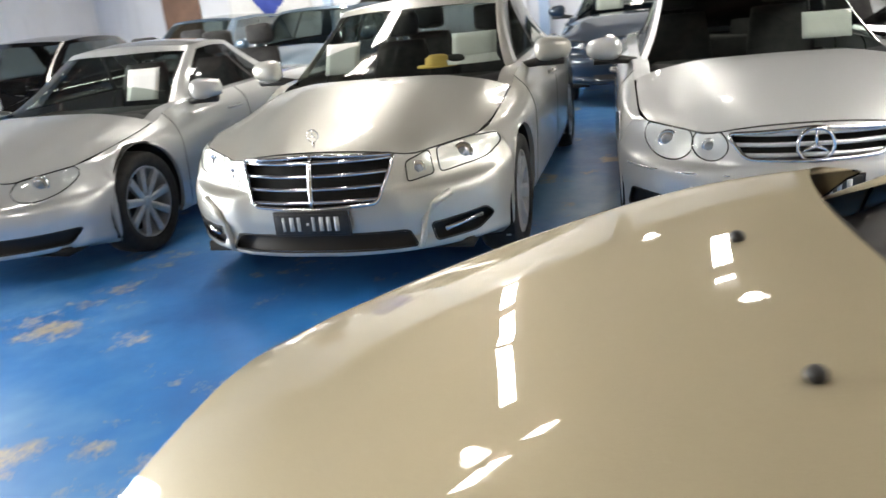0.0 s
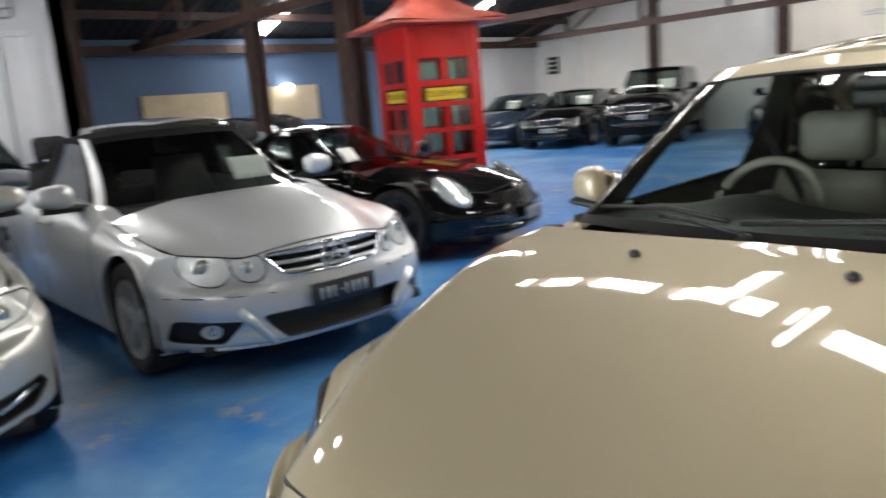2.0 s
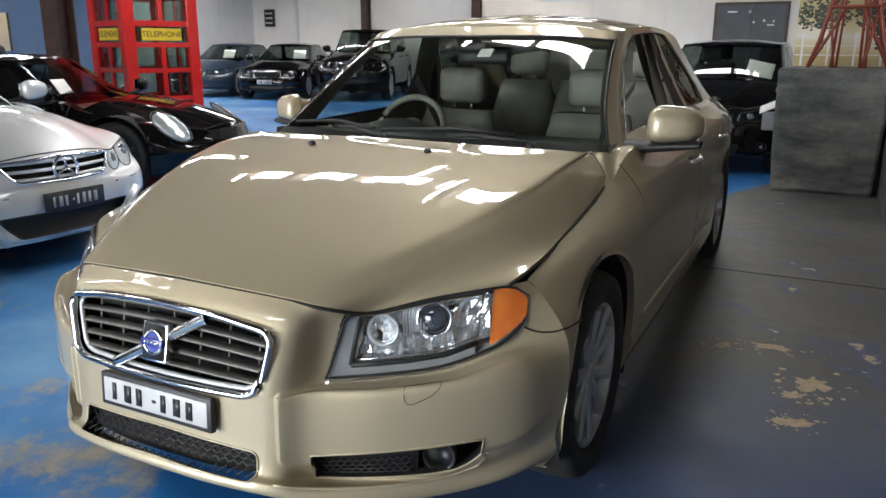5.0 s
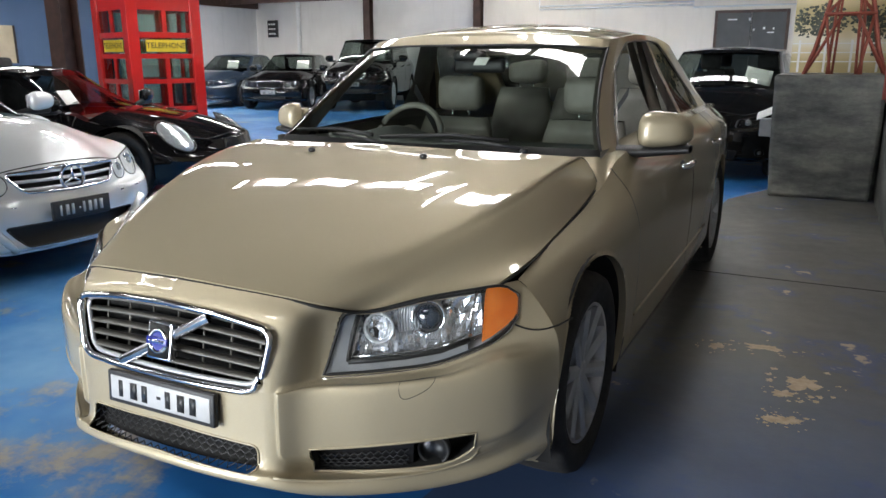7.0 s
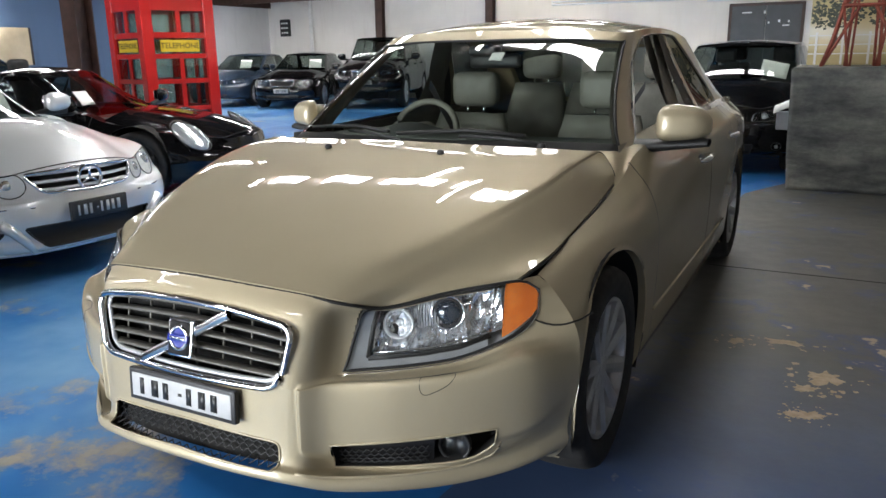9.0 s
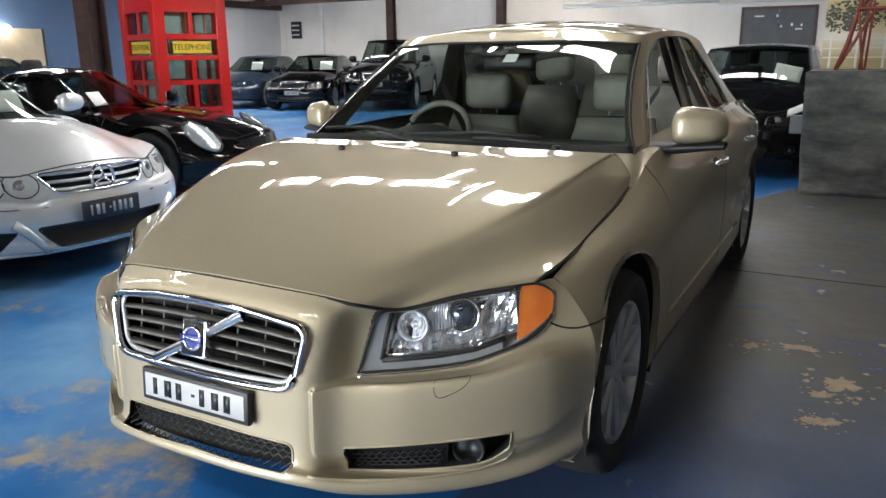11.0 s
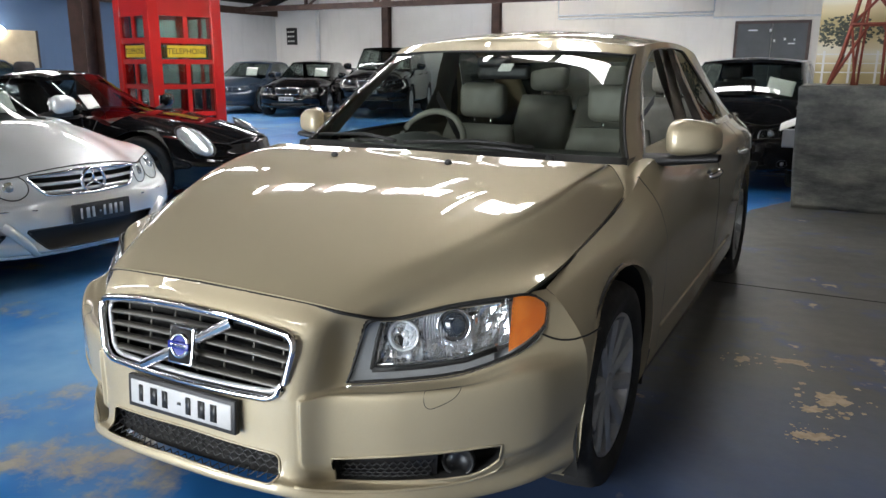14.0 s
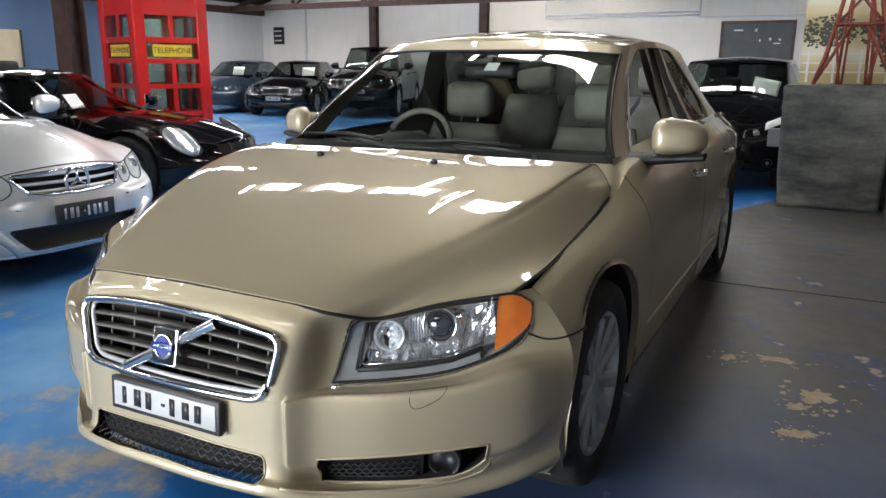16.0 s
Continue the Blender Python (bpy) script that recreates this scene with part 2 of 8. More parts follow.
# ---- cars ----
class Shape:
    """The skin of a car: level loops from the sill to the shoulder, and from the belt to the roof. Local axes: x across, y from nose to tail, z up."""

    def __init__(self, **k):
        self.L, self.W, self.Ln, self.Lt, self.n, self.m = k["L"], k["W"], k["Ln"], k["Lt"], k["n"], k["m"]
        self.zb, self.bow, self.lift, self.G = k["zb"], k["bow"], k["lift"], k["G"]
        self.top = curve_of(k["shoulder"])
        self.front_in = curve_of(k["nose_in"])
        self.rear_in = curve_of(k.get("tail_in", [(0, 0.06), (0.5, 0.0), (1, 0.12)]))
        self.side_in = curve_of(k["side_in"])

    def skin(self, s, t, out=0.0):
        """s: 0 nose centre to 1 nose end, to 2 along the side, to 3 tail centre. t: sill 0, shoulder 1. x is positive."""
        w = self.W - self.side_in(t) + out
        yf, yr = self.front_in(t) - out, self.L - self.rear_in(t) + out
        ln, lt = self.Ln - self.front_in(t), self.Lt - self.rear_in(t)
        if s <= 1:
            a = s * math.pi / 2
            x = w * math.sin(a) ** (2 / self.n)
            y = yf + (ln + out) * (1 - max(0.0, math.cos(a)) ** (2 / self.n))
        elif s <= 2:
            y, x = lerp(self.Ln, self.L - self.Lt, s - 1), w
        else:
            a = (3 - s) * math.pi / 2
            x = w * math.sin(a) ** (2 / self.m)
            y = yr - (lt + out) * (1 - max(0.0, math.cos(a)) ** (2 / self.m))
        q = (y - self.L * 0.47) / (self.L * 0.5)
        x *= 1 - self.bow * q * q
        zb = self.zb + (self.lift * max(0.0, 1 - y / 0.8) if y < 0.8 else 0.0)
        return Vector((x, y, lerp(zb, self.top(y), t)))

    def at_front(self, x, z, out=0.0):
        """The skin's place at |x| and height z on the nose."""
        lo, hi, t = 0.0, 1.0, 0.5
        for _ in range(3):
            lo, hi = 0.0, 1.0
            for _ in range(22):
                s = (lo + hi) / 2
                if self.skin(s, t, out).x < abs(x):
                    lo = s
                else:
                    hi = s
            p = self.skin(s, t, out)
            zb = self.zb + self.lift * max(0.0, 1 - p.y / 0.8)
            t = (z - zb) / (self.top(p.y) - zb)
        p = self.skin(s, t, out)
        return Vector((math.copysign(p.x, x), p.y, z))

    def house(self, s, t, out=0.0):
        """The glasshouse: t 0 belt, 1 roof edge."""
        g = self.G
        e = t + g["bulge"] * t * (1 - t)
        w = lerp(g["w0"], g["w1"], e) + out
        yf, yr = lerp(g["f0"], g["f1"], t + g.get("rake", 0.12) * t * (1 - t)) - out, lerp(g["r0"], g["r1"], t - g.get("hatch", 0.0) * t * (1 - t)) + out
        ln, lt = lerp(g["ln0"], g["ln1"], t), lerp(g["lt0"], g["lt1"], t)
        if s <= 1:
            q = math.sin(s * math.pi / 2) ** (2 / g["n"])
            x, y = w * q, yf + ln * (0.50 * q * q + 0.50 * q ** 50)
        elif s <= 2:
            x, y = w, lerp(yf + ln, yr - lt, s - 1)
        else:
            a = (3 - s) * math.pi / 2
            x, y = w * math.sin(a) ** (2 / g["n"]), yr - lt * (1 - max(0.0, math.cos(a)) ** (2 / g["n"]))
        m = lerp(g["f1"], g["r1"], 0.45)
        zr = g["zr"] - g["arc"] * ((y - m) / (g["r1"] - g["f1"]) * 2) ** 2
        if s <= 1:
            zr -= 0.04 * (x / w) ** 3
        elif s <= 2:
            zr -= 0.04
        else:
            zr -= 0.04 * (x / w) ** 3
        if s > 1:
            q = max(0.0, (y - (yf + ln)) / max(0.2, yr - yf - ln))
            x *= 1 - g.get("taper", 0.07) * q * q
        zb = self.top(min(max(y, g["f0"]), g["r0"])) - 0.01
        return Vector((x, y, lerp(zb, zr, t)))


def both(p, side):
    return Vector((p.x * side, p.y, p.z))


def wheel(parent, x, y, r, w, side, spokes=10, rim_r=None, twist=0.0, rim_mat=None):
    """A tyre and a spoked rim, with the disc behind it."""
    rim_r = rim_r or r * 0.70
    hub = new("wheel")
    hub.parent = parent
    hub.location = (x, y, r)
    hub.rotation_euler = (0, 0, twist)
    d = side
    h = w / 2
    part("tyre", lathe([(rim_r, -h * d), (r * 0.93, -h * d), (r * 0.985, -h * 0.75 * d), (r, -h * 0.3 * d), (r, h * 0.3 * d), (r * 0.985, h * 0.75 * d),
                        (r * 0.95, h * 0.97 * d), (r * 0.86, h * 1.04 * d), (rim_r * 1.03, h * 0.93 * d), (rim_r, h * 0.8 * d)], 56), RUBBER, hub)
    bm = lathe([(rim_r * 1.005, h * 0.80 * d), (rim_r * 1.0, h * 0.90 * d), (rim_r * 0.955, h * 0.88 * d), (rim_r * 0.93, h * 0.6 * d), (rim_r * 0.90, -h * 0.6 * d)], 56)
    lathe([(rim_r * 0.20, h * 0.55 * d), (rim_r * 0.20, h * 0.70 * d), (rim_r * 0.13, h * 0.78 * d), (0.001, h * 0.79 * d)], 24, bm=bm)
    for i in range(spokes):
        a = 2 * math.pi * i / spokes
        rot = Matrix.Rotation(a, 4, "X")
        wd = rim_r * (0.16 if spokes > 7 else 0.24)
        pts = [(-wd * 0.6, rim_r * 0.16, 0.70), (wd * 0.6, rim_r * 0.16, 0.70), (wd * 0.75, rim_r * 0.95, 0.86), (-wd * 0.75, rim_r * 0.95, 0.86)]
        f = [bm.verts.new(rot @ Vector((q * h * d, u, v))) for u, v, q in pts]
        mid = [bm.verts.new(rot @ Vector(((q + 0.06) * h * d, 0.0 + u * 0.35, v))) for u, v, q in pts]
        b = [bm.verts.new(rot @ Vector(((q - 0.25) * h * d, u, v))) for u, v, q in pts]
        bm.faces.new((mid[0], mid[1], mid[2], mid[3]))
        bm.faces.new((f[0], mid[0], mid[3], f[3]))
        bm.faces.new((mid[1], f[1], f[2], mid[2]))
        bm.faces.new((f[1], b[1], b[2], f[2]))
        bm.faces.new((b[0], f[0], f[3], b[3]))
    bmesh.ops.recalc_face_normals(bm, faces=bm.faces)
    part("rim", bm, rim_mat or ALLOY, hub, smooth=False)
    part("brake_disc", lathe([(0.001, 0.0), (rim_r * 0.78, 0.0), (rim_r * 0.78, -0.02 * d), (0.001, -0.02 * d)], 32), TRIM, hub)
    return hub


def arch_patch(shape, s0, s1, t0, t1, ns, nt_, side, wheels, rad):
    """A sheet of the lower skin with the wheel openings cut out and their rims turned in."""
    bm = bmesh.new()
    rows = []
    cell = 0.5 * max((shape.skin(s1, 0.4) - shape.skin(s0, 0.4)).length / ns, 0.02)
    for i in range(ns + 1):
        row = []
        for j in range(nt_ + 1):
            p = both(shape.skin(lerp(s0, s1, i / ns), lerp(t0, t1, j / nt_)), side)
            for wy, wz in wheels:
                d = Vector((p.y - wy, p.z - wz))
                if d.length < rad + cell and d.length > 1e-6:
                    q = d * (rad / d.length) if d.length > rad - cell else d
                    p = Vector((p.x, wy + q.x, wz + q.y))
            row.append(bm.verts.new(p))
        rows.append(row)
    for i in range(ns):
        for j in range(nt_):
            q = (rows[i][j], rows[i + 1][j], rows[i + 1][j + 1], rows[i][j + 1])
            c = sum((v.co for v in q), Vector()) / 4
            if all((Vector((c.y - wy, c.z - wz))).length > rad - 0.002 for wy, wz in wheels):
                bm.faces.new(q)
    for v in [v for v in bm.verts if not v.link_faces]:
        bm.verts.remove(v)
    # turn the rim of the openings in
    rim = [e for e in bm.edges if len(e.link_faces) == 1 and all(any(abs(Vector((v.co.y - wy, v.co.z - wz)).length - rad) < 0.006 for wy, wz in wheels) for v in e.verts)]
    if rim:
        got = bmesh.ops.extrude_edge_only(bm, edges=rim)
        for v in [g for g in got["geom"] if isinstance(g, bmesh.types.BMVert)]:
            v.co.x -= side * 0.05
    bmesh.ops.recalc_face_normals(bm, faces=bm.faces)
    return bm


def hood_fn(shape, y1, crown, ridge=0.0, side_y=None):
    """The bonnet over u -1..1 across and v 0..1 from its front edge to the cowl."""
    w = shape.W - shape.side_in(1.0)

    def f(u, v):
        a = abs(u)
        yf = shape.front_in(1.0) + (shape.Ln - shape.front_in(1.0)) * (1 - max(0.0, 1 - a ** shape.n) ** (1 / shape.n))
        y = lerp(yf, y1 - 0.10 * a * a, v)
        q = (y - shape.L * 0.47) / (shape.L * 0.5)
        x = u * w * (1 - shape.bow * q * q)
        g = min(1.0, v * 2.2) ** 0.55
        z = shape.top(y) + (crown * (1 - a ** 2.4) + ridge * max(0.0, 1 - ((a - 0.62) / 0.14) ** 2)) * g
        return Vector((x, y, z))
    return f


def plate_part(parent, m, w=0.372, h=0.105, dark=False, label="", bars=7):
    """A number plate with plain bars for its writing, in a dark frame."""
    holder = new("number_plate")
    holder.parent = parent
    holder.matrix_basis = m
    part("plate_frame", box(-w / 2 - 0.013, w / 2 + 0.013, -0.006, 0.012, -h / 2 - 0.012, h / 2 + 0.012, 0.004), TRIM, holder)
    part("plate_face", box(-w / 2, w / 2, -0.008, 0.006, -h / 2, h / 2, 0.002), PLATE_DARK if dark else PLATE_WHITE, holder, label)
    step = w * 0.84 / (bars + 1)
    ink = PLATE_INK_PALE if dark else PLATE_DARK
    for i in range(bars + 1):
        x = -w * 0.41 + i * step
        if i == bars // 2:
            part("character_bar", box(x + step * 0.3, x + step * 0.6, -0.0095, -0.006, -h * 0.06, h * 0.06), ink, holder)
            continue
        part("character_bar", box(x, x + step * (0.34, 0.58, 0.46, 0.6, 0.4, 0.55, 0.5, 0.6)[i % 8], -0.0095, -0.006, -h * 0.35, h * 0.35), ink, holder)
    return holder


def mirror_parts(parent, shape, paint_mat, y, z, x, side, size=0.09):
    """A door mirror: shell, foot and glass."""
    m = new("door_mirror")
    m.parent = parent
    m.location = (x * side, y, z)
    bm = bmesh.new()
    bmesh.ops.create_uvsphere(bm, u_segments=24, v_segments=14, radius=1.0)
    for v in bm.verts:
        c = v.co
        k = 0.62 if c.y > 0 else 1.0
        sx = math.copysign(abs(c.x) ** 0.72, c.x)
        sz = math.copysign(abs(c.z) ** 0.72, c.z)
        v.co = Vector((sx * size * 1.05, c.y * size * 0.62 * k + 0.02 * sx * side, sz * size * (0.66 - 0.10 * sx * side)))
    part("mirror_shell", bm, paint_mat, m)
    part("mirror_foot", tube([(-side * size * 1.9, 0.03, -size * 0.85), (-side * size * 1.0, 0.02, -size * 0.72), (side * size * 0.6, 0.01, -size * 0.62)], lambda t: 0.022 + 0.012 * t, 8), TRIM, m)
    part("mirror_glass", box(-size * 0.85, size * 0.85, size * 0.36, size * 0.39, -size * 0.48, size * 0.48, 0.01), CHROME, m)
    return m


def seat(parent, x, y, z, mat, head=True, w=0.25):
    s = new("seat")
    s.parent = parent
    s.location = (x, y, z)
    bm = box(-w, w, -0.26, 0.24, -0.10, 0.08, 0.05, seg=3)
    part("cushion", bm, mat, s)

    def back(u, v):
        a = u * 2 * math.pi
        ww = w * (1.0 - 0.22 * v ** 3)
        return Vector((ww * math.copysign(abs(math.cos(a)) ** 0.6, math.cos(a)), 0.24 + 0.20 * v + 0.075 * math.copysign(abs(math.sin(a)) ** 0.7, math.sin(a)) * (1 - 0.3 * v), 0.0 + 0.60 * v))
    b = grid(back, 24, 8)
    bmesh.ops.holes_fill(b, edges=[e for e in b.edges if len(e.link_faces) == 1], sides=0)
    part("seat_back", b, mat, s)
    if head:
        part("headrest", box(-0.135, 0.135, 0.43, 0.54, 0.63, 0.82, 0.045, seg=3), mat, s)
        for px in (-0.05, 0.05):
            part("headrest_post", tube([(px, 0.47, 0.57), (px, 0.48, 0.66)], 0.007, 6), CHROME, s)
    return s


def base_car(name, label, m, shape, paint_mat, wheels, r, arch, glass=None, detail=2, cabin=None, seats=True, roof_mat=None, crown=0.05, ridge=0.0, spokes=10, top_open=False, group="", mirrors=None, trim_mat=None, rim_mat=None, panels=None):
    """A whole car with body, bonnet, boot lid, roof, panes, wheels, mirrors and cabin."""
    car = thing(name, label, "car", m, group)
    glass, cabin = glass or TINTED, cabin or CABIN
    wy = [(y, r + 0.005) for y in wheels]
    k = detail
    g = shape.G
    if panels:
        panels(car)
    else:
        s_len = shape.L - shape.Ln - shape.Lt
        for side in (-1, 1):
            part("front_wing", arch_patch(shape, 0.0, 1.0, 0.0, 1.0, 14 * k, 8 * k, side, wy, arch), paint_mat, car)
            part("side_panel", arch_patch(shape, 1.0, 2.0, 0.0, 1.0, int(s_len * 16 * k), 8 * k, side, wy, arch), paint_mat, car)
            part("rear_wing", arch_patch(shape, 2.0, 3.0, 0.0, 1.0, 10 * k, 8 * k, side, wy, arch), paint_mat, car)
        hf = hood_fn(shape, g["f0"] - 0.03, crown, ridge)
        part("bonnet", grid(lambda u, v: hf(u * 2 - 1, v), 22 * k, 14 * k), paint_mat, car)
        # rear deck from the back pane to the tail
        wt = shape.W - shape.side_in(1.0)

        def deck(u, v):
            a = abs(u * 2 - 1)
            lt = shape.Lt - shape.rear_in(1.0)
            yr = shape.L - shape.rear_in(1.0) - lt * (1 - max(0.0, 1 - a ** shape.m) ** (1 / shape.m))
            y = lerp(yr, min(g["r0"] - 0.06, yr - 0.02), v)
            q = (y - shape.L * 0.47) / (shape.L * 0.5)
            return Vector(((u * 2 - 1) * wt * (1 - shape.bow * q * q), y, shape.top(y) + 0.03 * (1 - a ** 2.4) * min(1.0, v * 3)))
        part("boot_lid", grid(deck, 12 * k, 6 * k), paint_mat, car)
        # shoulder strip between skin and glasshouse
        for side in (-1, 1):
            def ledge(u, v):
                y = lerp(g["f0"] - 0.12, g["r0"] + 0.02, u)
                q = (y - shape.L * 0.47) / (shape.L * 0.5)
                xo = wt * (1 - shape.bow * q * q)
                return Vector((side * lerp(xo, g["w0"] * 0.90, v), y, shape.top(y) + 0.001 * v))
            part("shoulder", grid(ledge, 16 * k, 2), paint_mat, car)
    # glasshouse
    H = lambda s0, s1, t0, t1, side, out=0.0: (lambda u, v: both(shape.house(lerp(s0, s1, u), lerp(t0, t1, v), out), side))
    sa = g.get("sa", 0.80)
    rm = roof_mat or paint_mat
    part("windscreen", grid(lambda u, v: both(shape.house(abs(u * 2 - 1) * sa, lerp(0.0, 0.93, v)), 1 if u > 0.5 else -1), 20 * k, 8 * k), GLASS, car).visible_shadow = False
    part("rear_window", grid(lambda u, v: both(shape.house(3 - abs(u * 2 - 1) * 0.84, lerp(0.06, 0.92, v)), 1 if u > 0.5 else -1), 12 * k, 5 * k), glass if not roof_mat else rm, car).visible_shadow = False
    for side in (-1, 1):
        part("front_pillar", grid(H(sa, 1.0, 0.0, 1.0, side), 5 * k, 8 * k), paint_mat, car)
        part("rear_pillar", grid(H(2.0, 3 - 0.84, 0.0, 1.0, side), 5 * k, 6 * k), rm, car)
        for i, (a, b) in enumerate(g["windows"]):
            part("side_window", grid(H(1 + a, 1 + b, 0.05, 0.90, side), 8 * k, 5 * k), glass if not (roof_mat and i) else rm, car).visible_shadow = False
        edges = [0.0] + [e for ab in g["windows"] for e in ab] + [1.0]
        for a, b in zip(edges[0::2], edges[1::2]):
            part("pillar", grid(H(1 + a, 1 + b, 0.0, 1.0, side, -0.002), 4, 4 * k), TRIM if 0.1 < a and b < 0.9 else rm, car)
        part("roof_rail", grid(H(1.0, 2.0, 0.90, 1.0, side), 12 * k, 2), rm, car)
        part("belt_trim", grid(H(1.0, 2.0, 0.0, 0.05, side), 12 * k, 2), trim_mat or TRIM, car)
    part("header_rail", grid(lambda u, v: both(shape.house(abs(u * 2 - 1) * sa, lerp(0.93, 1.0, v)), 1 if u > 0.5 else -1), 12 * k, 2), rm, car)
    part("rear_header", grid(lambda u, v: both(shape.house(3 - abs(u * 2 - 1) * 0.84, lerp(0.92, 1.0, v)), 1 if u > 0.5 else -1), 12 * k, 2), rm, car)

    def roof(u, v):
        s = v * 3.0
        p = shape.house(s, 1.0)
        c = u * 2 - 1
        mid = g["f1"] * 0.5 + g["r1"] * 0.5
        yy = lerp(mid, p.y, 1.0)
        return Vector((p.x * c, yy, p.z + g["crown"] * (1 - c * c) * (max(0.0, min(1.0, 1.0 - abs((yy - mid) / ((g["r1"] - g["f1"]) * 0.5)) ** 3))) ** 0.6))
    part("roof", grid(roof, 10 * k, 18 * k), rm, car)
    # underside, liners and cabin tub
    wi = shape.W * 0.80
    part("underside", box(-wi, wi, 0.22, shape.L - 0.25, shape.zb + 0.01, shape.zb + 0.06, 0.0), DARK, car)
    part("firewall", box(-wi * 0.94, wi * 0.94, g["f0"] - 0.06, g["f0"] + 0.02, 0.3, shape.top(g["f0"]) - 0.05), DARK, car)
    part("front_liner", box(-wi * 0.62, wi * 0.62, 0.30, g["f0"] - 0.1, 0.25, shape.top(0.35) - 0.12), DARK, car)
    part("rear_liner", box(-wi * 0.62, wi * 0.62, g["r0"] - 0.2, shape.L - 0.3, 0.25, shape.top(g["r0"]) - 0.08), DARK, car)
    if detail > 1 or seats:
        part("dashboard", box(-g["w0"] * 0.88, g["w0"] * 0.88, g["f0"] + 0.06, g["f0"] + 0.62, 0.55, shape.top(g["f0"]) - 0.015, 0.04), cabin if cabin is not TAN else TRIM, car)
        part("parcel_shelf", box(-g["w0"] * 0.84, g["w0"] * 0.84, g["r0"] - 0.45, g["r0"] + 0.03, 0.55, shape.top(g["r0"]) - 0.06, 0.03), cabin, car)
        for sx in (-0.37, 0.37):
            seat(car, sx, g["f0"] + 1.12, 0.50, cabin)
        for sx in (-0.36, 0.36):
            seat(car, sx, g["f0"] + 1.95, 0.52, cabin)
    for y in wheels:
        for side in (-1, 1):
            wheel(car, side * (shape.W - 0.125), y, r, 0.215, side, spokes, rim_mat=rim_mat)
    if mirrors:
        for side in (-1, 1):
            mirror_parts(car, shape, paint_mat, mirrors[0], mirrors[1], mirrors[2], side, mirrors[3] if len(mirrors) > 3 else 0.11)
    return car


def place(x, y, heading):
    """A car whose nose centre stands at x, y and which faces heading degrees from +x."""
    return pose(x, y, 0, 0, 0, heading + 90)
# ---- panel surfaces ----
def basis(ts, n):
    """Weights of a smooth curve through n points, at the places ts."""
    W = np.zeros((len(ts), n))
    for k, t in enumerate(ts):
        i = min(max(int(t), 0), n - 2)
        u = t - i
        w = (-0.5 * u + u * u - 0.5 * u ** 3, 1 - 2.5 * u * u + 1.5 * u ** 3, 0.5 * u + 2 * u * u - 1.5 * u ** 3, -0.5 * u * u + 0.5 * u ** 3)
        for j, q in zip(range(i - 1, i + 3), w):
            if j < 0:
                W[k, 0] += 2 * q
                W[k, 1] -= q
            elif j >= n:
                W[k, n - 1] += 2 * q
                W[k, n - 2] -= q
            else:
                W[k, j] += q
    return W


class Net:
    """A smooth surface through rows of points, c along a row and r from row to row."""

    def __init__(self):
        self.rows = []
        self.P = None

    def section(self, x, y, z):
        """Adds one section through the points with these coordinates."""
        self.rows.append(list(zip(x, y, z)))
        self.P = np.array(self.rows, float)

    def __call__(self, c, r):
        a, b = basis([r], self.P.shape[0])[0], basis([c], self.P.shape[1])[0]
        return Vector(np.einsum("r,c,rck->k", a, b, self.P))

    def many(self, cs, rs):
        return np.einsum("jr,ic,rck->ijk", basis(rs, self.P.shape[0]), basis(cs, self.P.shape[1]), self.P)


def warped(source, fx, fy, fz):
    """The same surface with its control points moved by fx(x), fy(y), fz(z)."""
    n = Net()
    n.P = np.array([[(fx(p[0]), fy(p[1]), fz(p[2])) for p in row] for row in source.P])
    return n


def outward(f, c, r, d):
    """The place on a surface, d metres proud of it."""
    p = f(c, r)
    n = (f(c + 0.02, r) - p).cross(f(c, r + 0.02) - p).normalized()
    return p + n * d


# nose and bumper: sections from the lip up to the bonnet edge, each from the middle out to the wheel opening
BASE_NOSE = Net()
BASE_NOSE.section((0, 0.17, 0.345, 0.45, 0.56, 0.665, 0.765, 0.865), (0.085, 0.09, 0.115, 0.165, 0.265, 0.385, 0.49, 0.58), (0.225, 0.225, 0.228, 0.222, 0.212, 0.205, 0.198, 0.19))  # under the lip
BASE_NOSE.section((0, 0.17, 0.345, 0.46, 0.6, 0.72, 0.825, 0.897), (0.005, 0.01, 0.038, 0.085, 0.175, 0.28, 0.415, 0.58), (0.245, 0.245, 0.248, 0.248, 0.248, 0.248, 0.25, 0.25))  # lip edge
BASE_NOSE.section((0, 0.17, 0.345, 0.465, 0.612, 0.735, 0.838, 0.905), (0, 0.006, 0.036, 0.082, 0.165, 0.272, 0.41, 0.58), (0.285, 0.285, 0.288, 0.29, 0.298, 0.303, 0.31, 0.31))  # lip top
BASE_NOSE.section((0, 0.17, 0.345, 0.465, 0.615, 0.74, 0.842, 0.909), (0.028, 0.033, 0.06, 0.098, 0.172, 0.275, 0.41, 0.58), (0.32, 0.32, 0.32, 0.325, 0.338, 0.35, 0.36, 0.37))  # intake sill
BASE_NOSE.section((0, 0.17, 0.345, 0.465, 0.618, 0.747, 0.85, 0.913), (0.018, 0.024, 0.056, 0.08, 0.15, 0.255, 0.4, 0.58), (0.41, 0.41, 0.41, 0.41, 0.415, 0.42, 0.43, 0.44))  # bumper face
BASE_NOSE.section((0, 0.17, 0.345, 0.462, 0.612, 0.745, 0.85, 0.914), (0.02, 0.028, 0.066, 0.084, 0.152, 0.258, 0.405, 0.58), (0.485, 0.485, 0.485, 0.485, 0.49, 0.495, 0.5, 0.51))  # bumper shoulder
